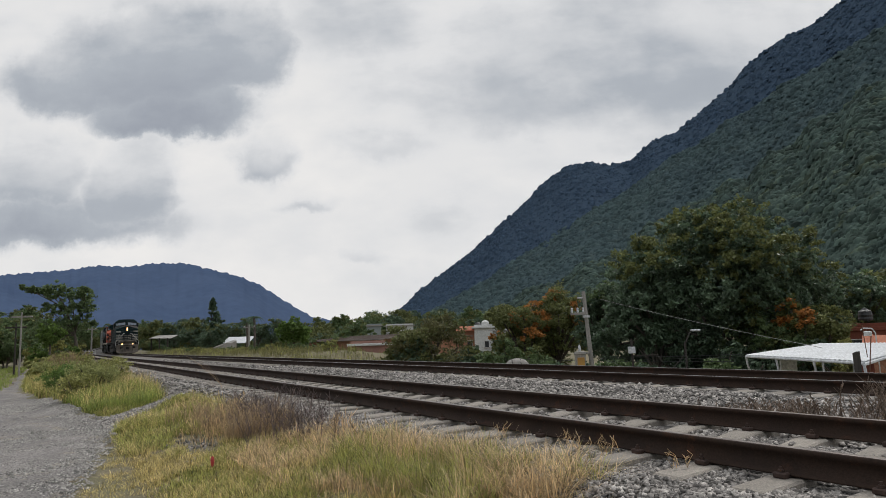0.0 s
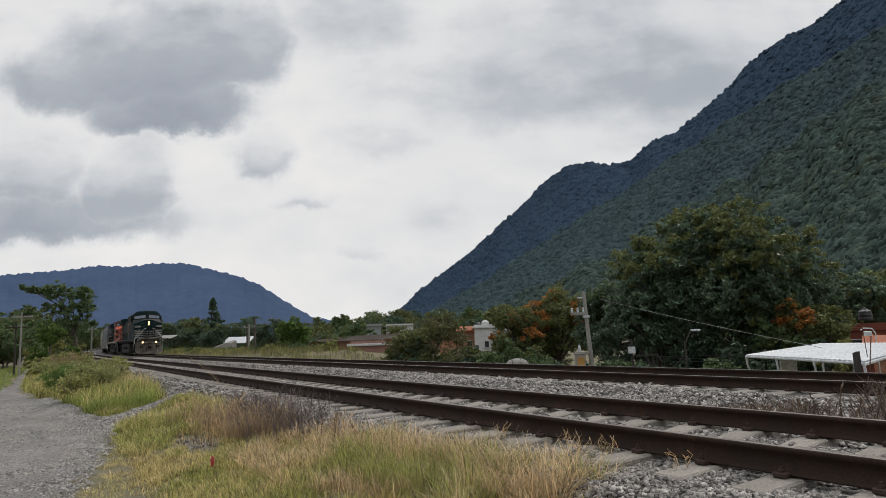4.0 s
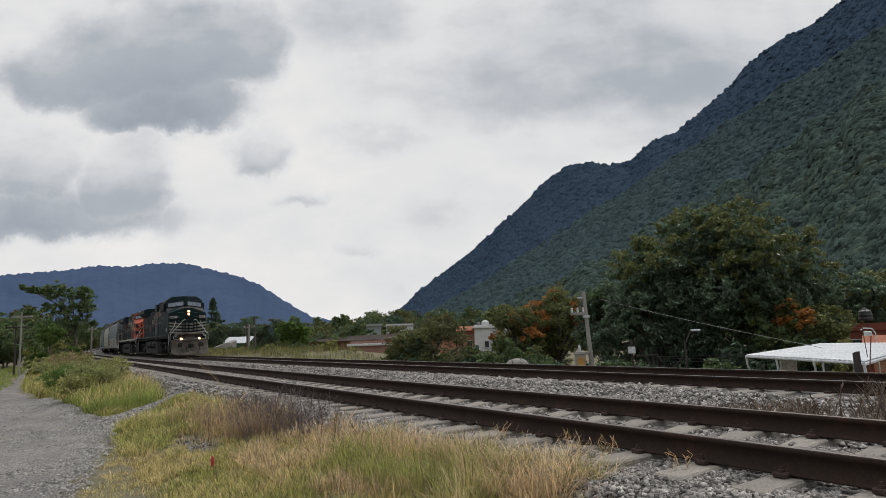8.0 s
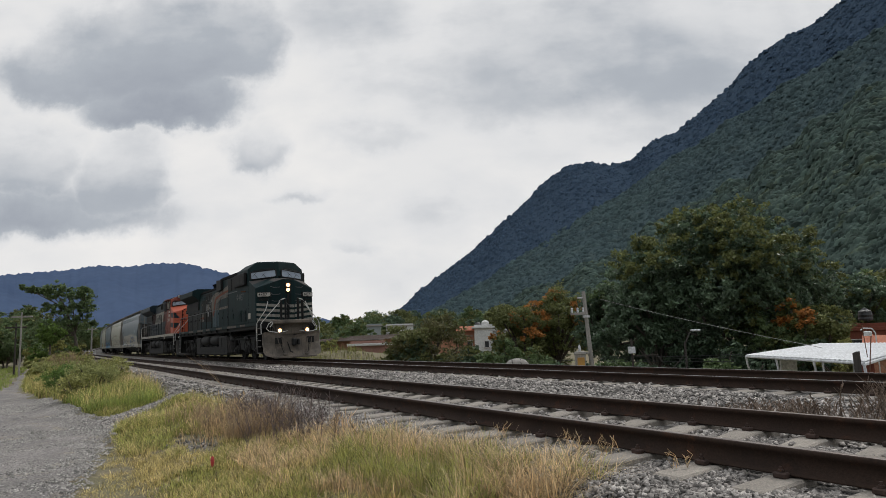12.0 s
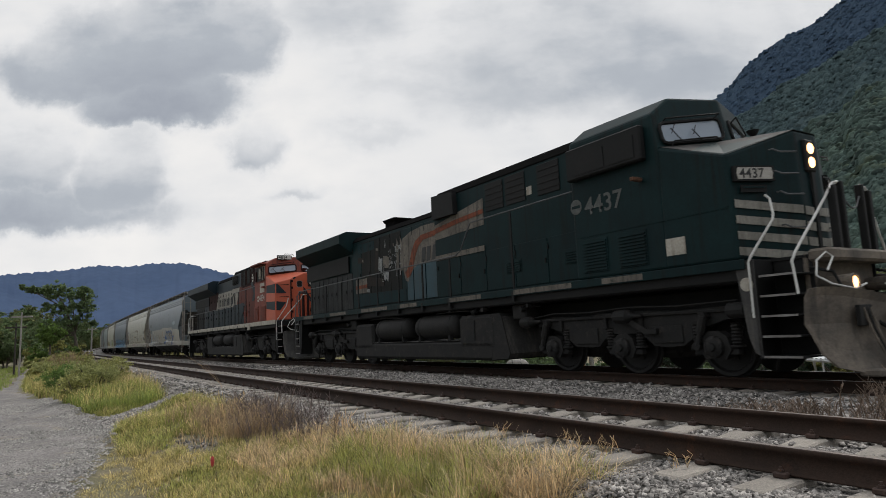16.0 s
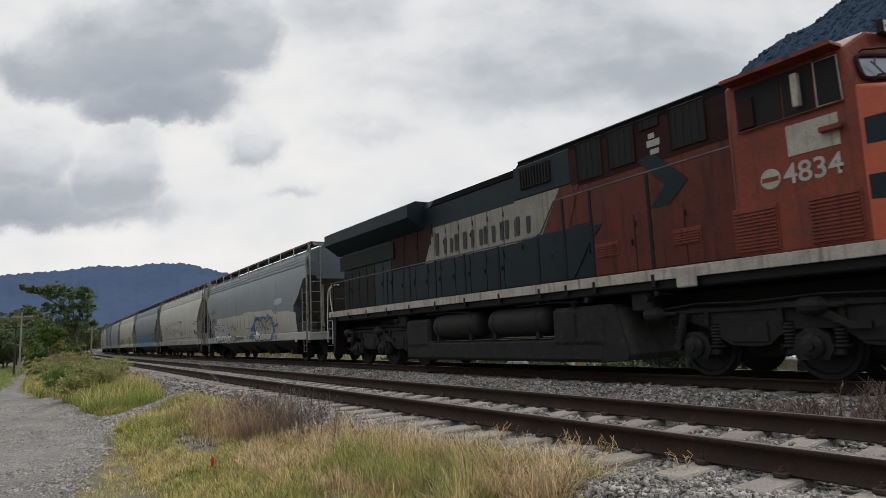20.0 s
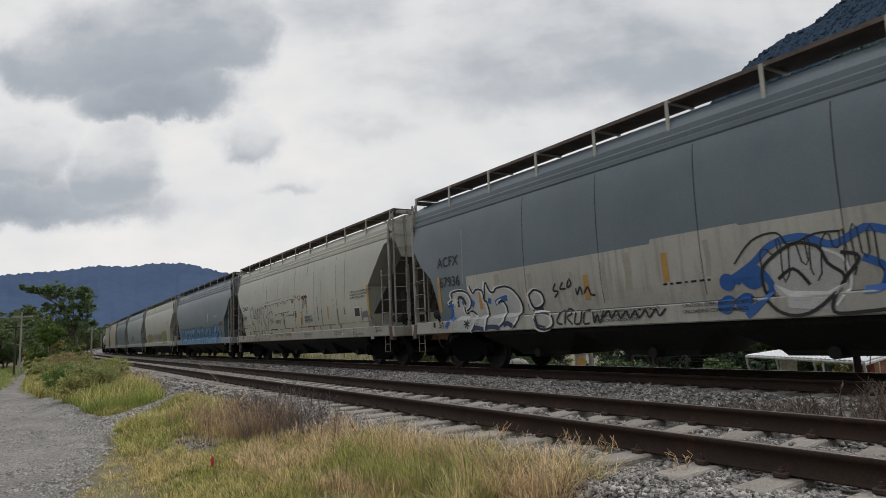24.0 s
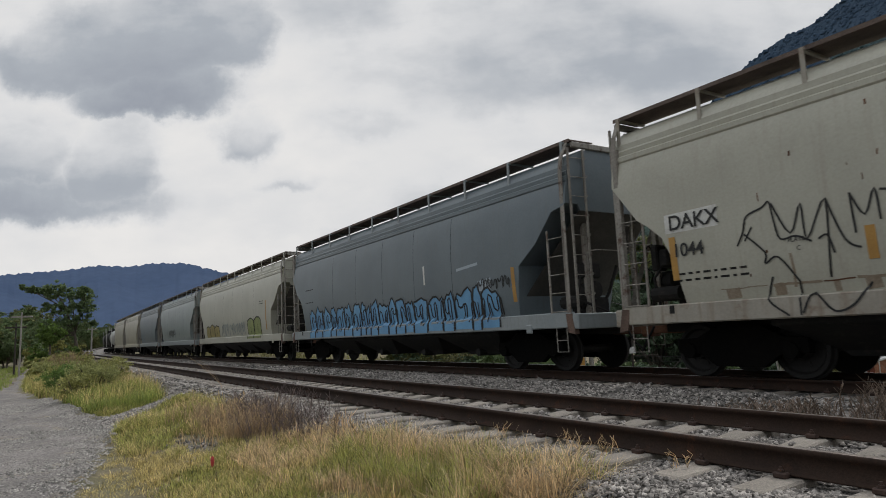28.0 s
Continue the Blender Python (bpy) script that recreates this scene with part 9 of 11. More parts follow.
def build_wagons():
    # blue-grey with a chalky band and white and blue lettering
    e, h = hopper(50.35, 70.25, m_bluegrey, m_paleband, "blue-grey covered hopper wagon with graffiti along its pale lower flank", -0.6, 0.42)
    part("pale_band", blob([(-6.85, 1.3, 2.37), (-1.03, 1.3, 2.39), (-1.0, 1.3, 2.47), (0.69, 1.3, 2.48), (0.74, 1.3, 2.44), (3.95, 1.3, 2.40), (3.97, 1.3, 2.28), (6.2, 1.3, 2.22), (h - 2.0, 1.3, 2.1)], 0.002), m_paleband, e, "pale band of overpaint")
    part("pale_band", blob([(-h + 1.9, 1.3, 1.45), (-7.4, 1.3, 1.9), (-6.84, 1.3, 2.0)], 0.002), m_paleband, e)
    part("pale_patch", blob([(4.36, 2.6, 2.82), (4.95, 2.58, 2.86), (5.4, 2.62, 2.84)], 0.003), m_chalkblue, e)
    lettering("wagon_mark", "ACFX", 0.37, m_ink, e, -8.16, -1.565, 2.72, "black stencilled mark", 1.08)
    lettering("wagon_number", "67936", 0.37, m_ink, e, -8.1, -1.56, 2.18, "black stencilled number", 1.06)
    for k, text in enumerate(("NOTE THIS CAR HAS FOUR COMPARTMENTS", "CAUTION REMOVE BOTH CAPS", "BEFORE OPERATING OUTLETS")):
        lettering("notice", text, 0.075, m_ink, e, -2.5, -1.552, 1.21 - 0.085 * k, "small black stencilled notice", 1.05)
    lettering("notice", "ENTER CAR", 0.1, m_ink, e, 4.3, -1.57, 2.18, "", 1.05)
    for pts in ([(-7.62, 1.25, 1.75), (-7.5, 1.02, 1.96), (-7.2, 0.98, 2.0), (-6.85, 0.97, 1.92), (-6.72, 0.97, 1.5), (-6.58, 1.1, 1.38)], [(-6.66, 1.3, 2.0), (-6.45, 1.02, 1.98), (-6.22, 0.98, 1.92), (-6.04, 1.02, 1.62)],
                [(-6.1, 1.05, 1.9), (-6.03, 1.0, 2.08), (-5.75, 0.97, 1.88), (-5.5, 0.97, 1.95), (-5.2, 0.97, 1.94), (-4.92, 1.06, 1.78), (-4.74, 1.25, 1.5)], [(-4.45, 1.6, 1.7), (-4.26, 1.44, 1.8), (-4.04, 1.5, 1.72)]):
        part("graffiti", blob(pts, 0.005), m_chalkwhite, e, "chalky white spray-paint fill")
    for w, mat, dx in ((0.1, m_halo, 0.05), (0.05, m_ink, 0.0)):
        for pts in (((-7.74, 1.72), (-7.55, 1.82), (-7.58, 1.98), (-7.22, 2.03), (-6.85, 1.95), (-6.7, 1.72), (-6.8, 1.55), (-6.95, 1.5)), ((-7.02, 1.6), (-6.98, 1.43), (-6.72, 1.48), (-6.55, 1.36), (-6.56, 1.15), (-6.73, 0.96)),
                    ((-6.74, 2.12), (-6.6, 1.92), (-6.45, 2.0), (-6.2, 1.95), (-6.15, 1.72), (-6.05, 1.65), (-6.02, 1.35), (-6.14, 0.97)),
                    ((-6.14, 1.7), (-6.05, 2.14), (-5.9, 1.93), (-5.75, 1.88), (-5.6, 1.97), (-5.2, 1.97), (-4.9, 1.8), (-4.72, 1.5), (-4.85, 1.2), (-5.05, 1.01)), ((-5.62, 1.6), (-5.45, 1.66), (-5.3, 1.5), (-5.36, 1.2), (-5.55, 1.05)),
                    ((-4.47, 1.72), (-4.26, 1.82), (-4.03, 1.72), (-4.00, 1.52), (-4.20, 1.42), (-4.39, 1.47), (-4.47, 1.72)), ((-4.29, 1.31), (-4.02, 1.31), (-3.76, 1.24), (-3.71, 1.05), (-3.88, 0.95), (-4.20, 0.99), (-4.29, 1.31))):
            stroke(e, mat, w, *[(x - dx, z) for x, z in pts])
    stroke(e, m_ink, 0.08, (-7.28, 1.62), (-7.25, 1.85), (-7.05, 1.82), (-6.95, 1.66))
    for pts in (((-6.68, 1.03), (-6.45, 1.05), (-6.2, 1.0)), ((-6.1, 1.05), (-5.85, 1.06), (-5.55, 1.02)), ((-5.42, 1.08), (-5.25, 1.12), (-5.05, 1.02)), ((-4.4, 1.42), (-4.2, 1.36), (-4.05, 1.4)), ((-4.3, 1.2), (-4.22, 1.02), (-3.95, 0.96))):
        stroke(e, m_midnight, 0.11, *pts)
    for w, pts in ((0.14, ((-5.72, 1.62), (-5.5, 1.68), (-5.25, 1.72))), (0.13, ((-5.95, 1.62), (-5.92, 1.75))), (0.2, ((-6.72, 1.62), (-6.62, 1.74))), (0.1, ((-7.1, 1.68), (-7.02, 1.78))), (0.2, ((-7.52, 1.2), (-7.4, 1.2))), (0.12, ((-7.68, 1.78), (-7.6, 1.55), (-7.68, 1.35), (-7.92, 1.1))), (0.1, ((-7.66, 1.36), (-7.5, 1.3))), (0.08, ((-7.78, 1.66), (-7.45, 1.66)))):
        stroke(e, m_cobalt, w, *pts)
    for x, z, r, mat in ((-7.42, 1.76, 0.15, m_halo), (-6.56, 1.26, 0.13, m_halo), (-6.92, 1.17, 0.13, m_ink)):
        for k in range(4):
            c, d = math.cos(k * math.pi / 4 + 0.2) * r, math.sin(k * math.pi / 4 + 0.2) * r
            part("graffiti", ribbon([(x - c, z - d), (x + c, z + d)], 0.035, 0.016), mat, e)
    stroke(e, m_ink, 0.03, (-8.26, 1.26), (-8.16, 1.28), (-8.2, 1.2), (-8.12, 1.14), (-8.25, 1.1))
    stroke(e, m_ink, 0.03, (-8.06, 1.27), (-8.02, 1.08))
    for x, z, r in ((0.41, 1.57, 0.14), (0.85, 1.62, 0.2), (0.69, 1.23, 0.15), (0.37, 1.21, 0.15), (0.6, 1.58, 0.07)):
        part("graffiti", blob([(x + r * math.cos(a), z - r * math.sin(a), z + r * math.sin(a)) for a in [math.pi - k * math.pi / 8 for k in range(9)]], 0.012), m_cobalt, e, "round blue spray-paint spot")
    for k, text in enumerate(("CAUTION: OPEN HATCHES BEFORE", "UNLOADING COMPARTMENTS")):
        lettering("notice", text, 0.085, m_ink, e, -0.44, -1.552, 1.215 - 0.105 * k, "", 1.0)
    stencil_rows(e, -0.83, 1.64, 1, 0.9, m_under)
    for x, z0, z1, w in ((-7.0, 2.2, 3.6, 0.03), (-3.1, 1.5, 2.1, 0.09), (-2.2, 1.45, 2.2, 0.12), (-4.4, 1.85, 2.2, 0.14), (0.1, 1.7, 2.3, 0.1), (-1.6, 1.6, 2.3, 0.16), (-5.6, 2.0, 2.3, 0.2)):
        part("dirt_run", ribbon([(x, z1), (x + 0.03, (z0 + z1) / 2), (x, z0)], w, 0.0035), m_dirtrun, e)
    stroke(e, m_ink, 0.04, (-3.40, 1.33), (-3.54, 1.19), (-3.58, 1.08), (-3.43, 1.03))
    stroke(e, m_ink, 0.04, (-3.35, 1.03), (-3.27, 1.34), (-3.12, 1.25), (-3.27, 1.17), (-3.12, 1.02))
    stroke(e, m_ink, 0.04, (-2.99, 1.30), (-3.06, 1.05), (-2.90, 1.05), (-2.84, 1.29))
    stroke(e, m_ink, 0.04, (-2.61, 1.27), (-2.75, 1.28), (-2.80, 1.04), (-2.64, 1.03))
    stroke(e, m_ink, 0.04, (-2.54, 1.25), (-2.51, 1.03), (-2.42, 1.19), (-2.36, 1.02), (-2.25, 1.26))
    stroke(e, m_ink, 0.04, (-2.27, 1.12), (-2.12, 1.25), (-2.06, 1.10), (-1.92, 1.24), (-1.83, 1.09), (-1.69, 1.22), (-1.61, 1.08), (-1.48, 1.21), (-1.40, 1.08), (-1.24, 1.21), (-1.16, 1.08), (-1.01, 1.22), (-0.94, 1.10), (-0.79, 1.22))
    stroke(e, m_ink, 0.04, (-3.56, 1.90), (-3.66, 1.76), (-3.51, 1.72), (-3.63, 1.61))
    stroke(e, m_ink, 0.04, (-3.34, 1.91), (-3.44, 1.78), (-3.27, 1.77))
    stroke(e, m_ink, 0.04, (-3.17, 1.93), (-3.23, 1.79), (-3.10, 1.85), (-3.15, 1.97))
    stroke(e, m_ink, 0.04, (-2.98, 1.76), (-2.96, 1.62), (-2.86, 1.77), (-2.82, 1.61))
    stroke(e, m_ink, 0.04, (-2.76, 1.64), (-2.64, 1.75), (-2.58, 1.60), (-2.47, 1.57))
    stroke(e, m_cobalt, 0.11, (0.39, 1.56), (0.88, 1.81), (1.21, 2.06), (1.68, 2.12), (2.11, 1.95), (2.53, 2.12), (2.91, 2.02), (3.36, 2.18), (3.61, 2.04), (3.87, 2.02), (3.94, 1.80), (4.16, 1.62), (4.49, 1.67), (4.79, 1.69))
    stroke(e, m_cobalt, 0.11, (0.98, 1.72), (1.12, 1.39), (0.72, 1.01))
    stroke(e, m_cobalt, 0.11, (2.45, 1.73), (2.71, 1.56), (2.64, 1.32), (2.41, 1.29))
    stroke(e, m_cobalt, 0.2, (4.16, 1.58), (4.01, 1.29), (3.81, 1.00))
    stroke(e, m_cobalt, 0.2, (4.43, 1.16), (4.61, 1.08))
    stroke(e, m_ink, 0.05, (1.29, 1.93), (1.03, 1.71), (1.03, 1.31), (1.29, 1.03), (1.66, 1.01), (2.03, 1.25), (2.18, 1.50), (1.99, 1.70), (1.89, 1.94), (1.58, 2.04), (1.29, 1.93))
    stroke(e, m_ink, 0.05, (2.18, 1.83), (2.41, 1.73), (2.13, 1.39), (2.01, 1.02), (2.42, 1.00), (2.80, 1.03))
    stroke(e, m_ink, 0.05, (2.96, 1.82), (3.26, 1.92), (3.61, 2.00), (3.84, 1.75), (3.97, 1.51), (3.90, 1.20), (3.70, 1.02), (3.30, 1.00), (2.88, 1.02))
    stroke(e, m_ink, 0.05, (1.25, 1.54), (1.50, 1.67), (1.70, 1.42))
    stroke(e, m_ink, 0.05, (3.08, 1.91), (3.30, 1.93), (3.35, 2.06))
    stroke(e, m_ink, 0.05, (3.01, 1.60), (3.35, 1.49))
    stroke(e, m_ink, 0.05, (3.51, 1.72), (3.72, 1.77))
    stroke(e, m_ink, 0.03, (0.58, 1.84), (0.92, 2.17), (1.32, 2.23), (1.49, 2.02), (1.86, 2.13), (2.21, 2.12))
    stroke(e, m_ink, 0.03, (3.93, 1.96), (4.15, 2.07), (4.04, 1.82), (4.27, 1.76), (3.87, 1.73))
    stroke(e, m_ink, 0.03, (4.00, 1.01), (4.20, 1.18), (4.24, 1.03), (4.32, 1.20))
    part("graffiti", blob([(1.15, 1.4, 1.8), (1.4, 1.1, 1.95), (1.9, 1.05, 1.9), (2.2, 1.3, 1.7)], 0.005), m_chalkwhite, e, "chalky white spray-paint fill")
    stroke(e, m_halo, 0.04, (1.85, 1.95), (2.2, 1.75), (2.25, 1.4), (2.05, 1.1))
    tag_lines(e, "graffiti", m_ink, 1.0, 4.0, 1.45, 2.2, 7, 0.022, 71, "black spray-paint scrawl")
    for x, z0, z1 in ((-8.16, 1.52, 2.47), (-6.3, 1.5, 2.0), (-2.68, 1.5, 2.0), (-0.74, 1.68, 2.19), (2.86, 1.5, 1.97), (4.6, 1.51, 2.03)):
        tape(e, (x,), z0, z1)
    # beige
    e, h = hopper(70.25, 90.05, m_beige, m_beigesill, "beige covered hopper wagon with rust streaks and black graffiti", -0.35, 0.12, 0.42)
    part("mark_panel", blob([(-8.12, 2.5, 2.83), (-7.1, 2.5, 2.85)], 0.002), m_white, e, "white patch behind the mark")
    lettering("wagon_mark", "DAKX", 0.36, m_ink, e, -8.04, -1.568, 2.55, "black painted mark", 0.95)
    lettering("wagon_number", "1044", 0.32, m_ink, e, -8.0, -1.565, 2.08, "black stencilled number", 0.95)
    for k, text in enumerate(("CAUTION DO NOT USE STEAM BOILING WATER", "OR SHARP OBJECT TO CLEAN EXTERIOR", "CAR WITH RUBBER SOLED SHOES")):
        lettering("notice", text, 0.085, m_ink, e, 5.75, -1.566, 2.48 - 0.1 * k, "small black stencilled notice", 0.9)
    lettering("notice", "2 INCH HF", 0.08, m_ink, e, 7.6, -1.54, 1.2)
    lettering("notice", "COMP SHOES", 0.08, m_ink, e, 7.6, -1.54, 1.11)
    lettering("notice", "PLATE", 0.09, m_ink, e, -6.0, -1.562, 2.06)
    lettering("notice", "C", 0.09, m_ink, e, -5.88, -1.562, 1.93)
    stencil_rows(e, -7.95, 1.78, 2, 1.3, m_under)
    for k, text in enumerate(("10-8", "8-0", "COUPLED LENGTH 58.6", "CU.FT. 5250")):
        lettering("notice", text, 0.075, m_ink, e, 5.92 + (0.2 if k < 2 else 0), -1.54, 1.21 - 0.085 * k, "small black stencilled notice", 1.0)
    stencil_rows(e, 5.92, 1.24, 2, 0.12, m_under)
    for x, z in ((4.2, 1.2), (1.05, 1.2)):
        for k in range(3):
            part("fine_print", ribbon([(x + 0.02 * k, z - 0.055 * k), (x + 1.0 - 0.1 * k, z - 0.055 * k)], 0.022, 0.006), m_patchgrey, e, "faded fine print")
    part("label_disc", blob([(5.0 + 0.06 * math.cos(a), 1.1 - 0.06 * math.sin(a), 1.1 + 0.06 * math.sin(a)) for a in [math.pi - k * math.pi / 6 for k in range(7)]], 0.006), m_white, e)
    for k in range(4):
        part("stencil_bar", ribbon([(5.14, 2.0 - 0.065 * k), (5.26, 1.985 - 0.065 * k)], 0.035, 0.006), m_ink, e)
    stroke(e, m_ink, 0.03, (-6.80, 2.11), (-6.68, 2.32), (-6.60, 2.55), (-6.34, 2.64), (-6.22, 2.71), (-6.18, 2.44), (-6.11, 2.13), (-5.88, 2.14), (-5.66, 2.03))
    stroke(e, m_ink, 0.03, (-6.19, 2.68), (-5.95, 2.19), (-5.76, 2.60), (-5.72, 2.07), (-5.41, 2.60), (-5.48, 1.50))
    stroke(e, m_ink, 0.03, (-5.41, 2.60), (-5.22, 2.00), (-5.03, 1.86))
    stroke(e, m_ink, 0.03, (-5.09, 2.62), (-5.07, 2.06))
    stroke(e, m_ink, 0.03, (-5.09, 2.61), (-4.93, 2.29), (-4.78, 2.62), (-4.75, 2.19))
    stroke(e, m_ink, 0.03, (-6.67, 2.28), (-6.37, 1.96), (-6.39, 1.79), (-6.18, 1.87), (-5.92, 1.48))
    stroke(e, m_ink, 0.03, (-5.57, 2.05), (-5.44, 2.09), (-5.38, 1.83))
    stroke(e, m_ink, 0.03, (-6.31, 1.58), (-6.40, 1.25), (-6.10, 0.99))
    stroke(e, m_ink, 0.03, (-5.92, 1.48), (-5.93, 0.99))
    stroke(e, m_ink, 0.03, (-5.90, 1.02), (-5.72, 1.30), (-5.47, 1.03), (-5.20, 1.11), (-4.98, 1.39))
    stroke(e, m_ink, 0.03, (-4.72, 2.59), (-4.32, 2.45), (-4.46, 1.96), (-4.07, 1.46), (-4.36, 2.03))
    stroke(e, m_ink, 0.03, (-4.25, 2.63), (-3.87, 2.60), (-3.74, 2.25), (-4.01, 2.10), (-3.69, 1.95), (-3.91, 1.45))
    stroke(e, m_ink, 0.03, (-4.00, 1.39), (-3.87, 0.99), (-3.55, 1.09), (-3.34, 1.21), (-3.40, 1.36))
    stroke(e, m_ink, 0.025, (-3.62, 2.23), (-3.41, 2.31), (-3.55, 2.15), (-3.40, 2.10))
    stroke(e, m_ink, 0.025, (-3.32, 2.47), (-3.40, 2.34), (-3.26, 2.29), (-3.19, 2.39), (-3.32, 2.47))
    stroke(e, m_ink, 0.025, (-3.16, 2.16), (-3.11, 2.33), (-3.04, 2.13), (-2.96, 2.24))
    stroke(e, m_ink, 0.025, (-3.50, 1.84), (-3.46, 2.03), (-3.34, 1.91), (-3.49, 1.85))
    stroke(e, m_ink, 0.025, (-3.28, 1.81), (-3.21, 1.97), (-3.15, 1.80))
    stroke(e, m_ink, 0.025, (-3.09, 1.96), (-2.99, 1.97), (-3.07, 1.89), (-2.97, 1.86), (-3.08, 1.79))
    stroke(e, m_ink, 0.025, (-3.36, 1.77), (-3.08, 1.79))
    stroke(e, m_ink, 0.025, (-2.60, 1.75), (-2.59, 1.90), (-2.47, 1.80), (-2.60, 1.75))
    stroke(e, m_ink, 0.025, (-2.30, 1.88), (-2.43, 1.86), (-2.34, 1.80), (-2.45, 1.75), (-2.32, 1.73))
    stroke(e, m_ink, 0.025, (-2.26, 1.70), (-2.22, 1.87), (-2.12, 1.82), (-2.22, 1.77))
    stroke(e, m_ink, 0.025, (-2.02, 1.87), (-2.11, 1.79), (-2.05, 1.67), (-1.95, 1.75), (-2.02, 1.87))
    stroke(e, m_ink, 0.025, (-1.94, 1.84), (-1.84, 1.90), (-1.76, 1.84))
    stroke(e, m_ink, 0.025, (-6.67, 2.17), (-6.53, 2.38))
    q = random.Random(3)
    # dented seams that bleed rust: (points, drips, longest drip)
    seams = (([(-4.27, 2.6), (-2.73, 2.64), (-1.51, 2.66), (-0.47, 2.69), (0.13, 2.66), (1.35, 2.64)], 34, 0.16), ([(-4.25, 2.76), (-2.9, 2.79), (-1.62, 2.81)], 8, 0.06), ([(-1.07, 2.82), (-0.56, 2.83)], 3, 0.05), ([(-0.35, 2.82), (0.5, 2.78), (1.43, 2.7)], 18, 0.12),
             ([(-2.63, 2.15), (-1.6, 2.17), (-0.53, 2.18)], 10, 0.14), ([(-0.32, 2.18), (0.31, 2.14)], 9, 0.3), ([(-3.1, 1.21), (-1.6, 1.24), (-0.32, 1.26)], 40, 0.12))
    for pts, n, drip in seams:
        fine = []
        for (xa, za), (xb, zb) in zip(pts[:-1], pts[1:]):
            m = max(3, int((xb - xa) / 0.12))
            fine += [(xa + (xb - xa) * k / m, za + (zb - za) * k / m + q.uniform(-0.012, 0.012)) for k in range(m)]
        k = 0
        while k < len(fine) - 3:
            m = q.randint(4, 11)
            part("rust_line", ribbon(fine[k:k + m], q.uniform(0.01, 0.024), 0.004), m_rust, e, "rust along a dented seam")
            k += m - 1 if q.random() < 0.75 else m + 1
        for k in range(n):
            x, z = fine[int(len(fine) * min(0.99, q.random() ** 0.8))]
            l = drip * q.uniform(0.25, 1.0)
            part("rust_run", ribbon([(x, z), (x + q.uniform(-0.012, 0.012), z - l * 0.5), (x + q.uniform(-0.01, 0.01), z - l)], q.uniform(0.008, 0.026), 0.003), m_rust if q.random() < 0.6 else m_stain, e)
            if q.random() < 0.5:
                part("rust_stain", ribbon([(x, z - 0.02), (x + 0.01, z - l * 1.2)], q.uniform(0.06, 0.16), 0.0022), m_stain, e)
    # the worst tear, with long runs down to the sill
    for k in range(9):
        x = 0.9 + q.random() * 0.5
        part("rust_spot", ribbon([(x, 2.7 + q.uniform(-0.06, 0.06)), (x + q.uniform(0.05, 0.2), 2.68 + q.uniform(-0.05, 0.05))], q.uniform(0.03, 0.08), 0.005), m_rust, e)
    for k in range(22):
        x = 0.85 + q.random() * 0.65
        l = q.uniform(0.15, 0.75)
        part("rust_run", ribbon([(x, 2.66), (x + q.uniform(-0.02, 0.02), 2.66 - l * 0.6), (x + q.uniform(-0.05, 0.05), 2.66 - l)], q.uniform(0.01, 0.026), 0.003), m_rust if k % 2 else m_stain, e)
    for x, z0, z1, w in ((-1.42, 1.35, 2.2, 0.05), (0.65, 1.35, 1.75, 0.06), (1.5, 3.5, 4.2, 0.05), (5.3, 2.3, 4.0, 0.03), (3.0, 1.4, 3.2, 0.02), (-6.0, 1.4, 1.9, 0.04), (0.6, 1.9, 3.9, 0.014), (-1.4, 2.3, 3.9, 0.014)):
        part("rust_run", ribbon([(x, z1), (x + 0.02, (z0 + z1) / 2), (x, z0)], w, 0.002), m_stain, e)
    lettering("notice", "DO NOT HAMMER SIDES OF CAR", 0.1, m_ink, e, -1.07, -1.566, 1.98, "black stencilled notice", 0.85)
    part("grey_patch", blob([(1.15, 1.62, 1.9), (2.0, 1.62, 1.93)], 0.003), m_ltgrey, e, "grey overpainted patch")
    for k, text in enumerate(("STRATH 7200", "INTERIOR COATED")):
        lettering("notice", text, 0.12, m_ink, e, 1.22, -1.568, 1.8 - 0.13 * k, "", 0.9)
    for k in range(30):
        x, z = -7.0 + q.random() * 14, q.uniform(1.6, 3.9)
        part("rust_spot", ribbon([(x, z), (x + q.uniform(-0.02, 0.02), z - q.uniform(0.02, 0.14))], q.uniform(0.012, 0.035), 0.003), m_rust, e)
    part("weld_line", ribbon([(-3.91, 3.6), (-3.94, 3.1), (-3.96, 2.73)], 0.03, 0.004), m_under, e)
    for x, z0, z1 in ((-8.0, 1.68, 2.43), (-4.9, 1.69, 2.14), (-1.57, 1.69, 2.15), (0.85, 1.58, 2.12), (3.66, 1.67, 2.15), (7.18, 1.63, 2.66)):
        tape(e, (x,), z0, z1)
    part("placard", blob([(6.03, 1.63, 1.98), (6.49, 1.63, 1.98)], 0.003), m_white, e, "white-framed black placard")
    part("placard", blob([(6.06, 1.66, 1.94), (6.46, 1.66, 1.94)], 0.006), m_ink, e)
    part("grey_patch", blob([(6.68, 1.59, 1.8), (7.08, 1.6, 1.81)], 0.004), m_patchgrey, e)
    for x0, z0, x1, z1, w in ((2.58, 2.6, 2.78, 1.66, 0.035), (3.0, 2.45, 3.14, 1.47, 0.03), (4.54, 2.35, 4.72, 1.42, 0.045), (6.6, 1.95, 6.66, 1.5, 0.05), (-1.45, 2.1, -1.4, 1.47, 0.06), (0.7, 2.1, 0.76, 1.5, 0.05), (7.3, 1.6, 7.32, 1.3, 0.1)):
        x1 = x0 + 0.3 * (x1 - x0)
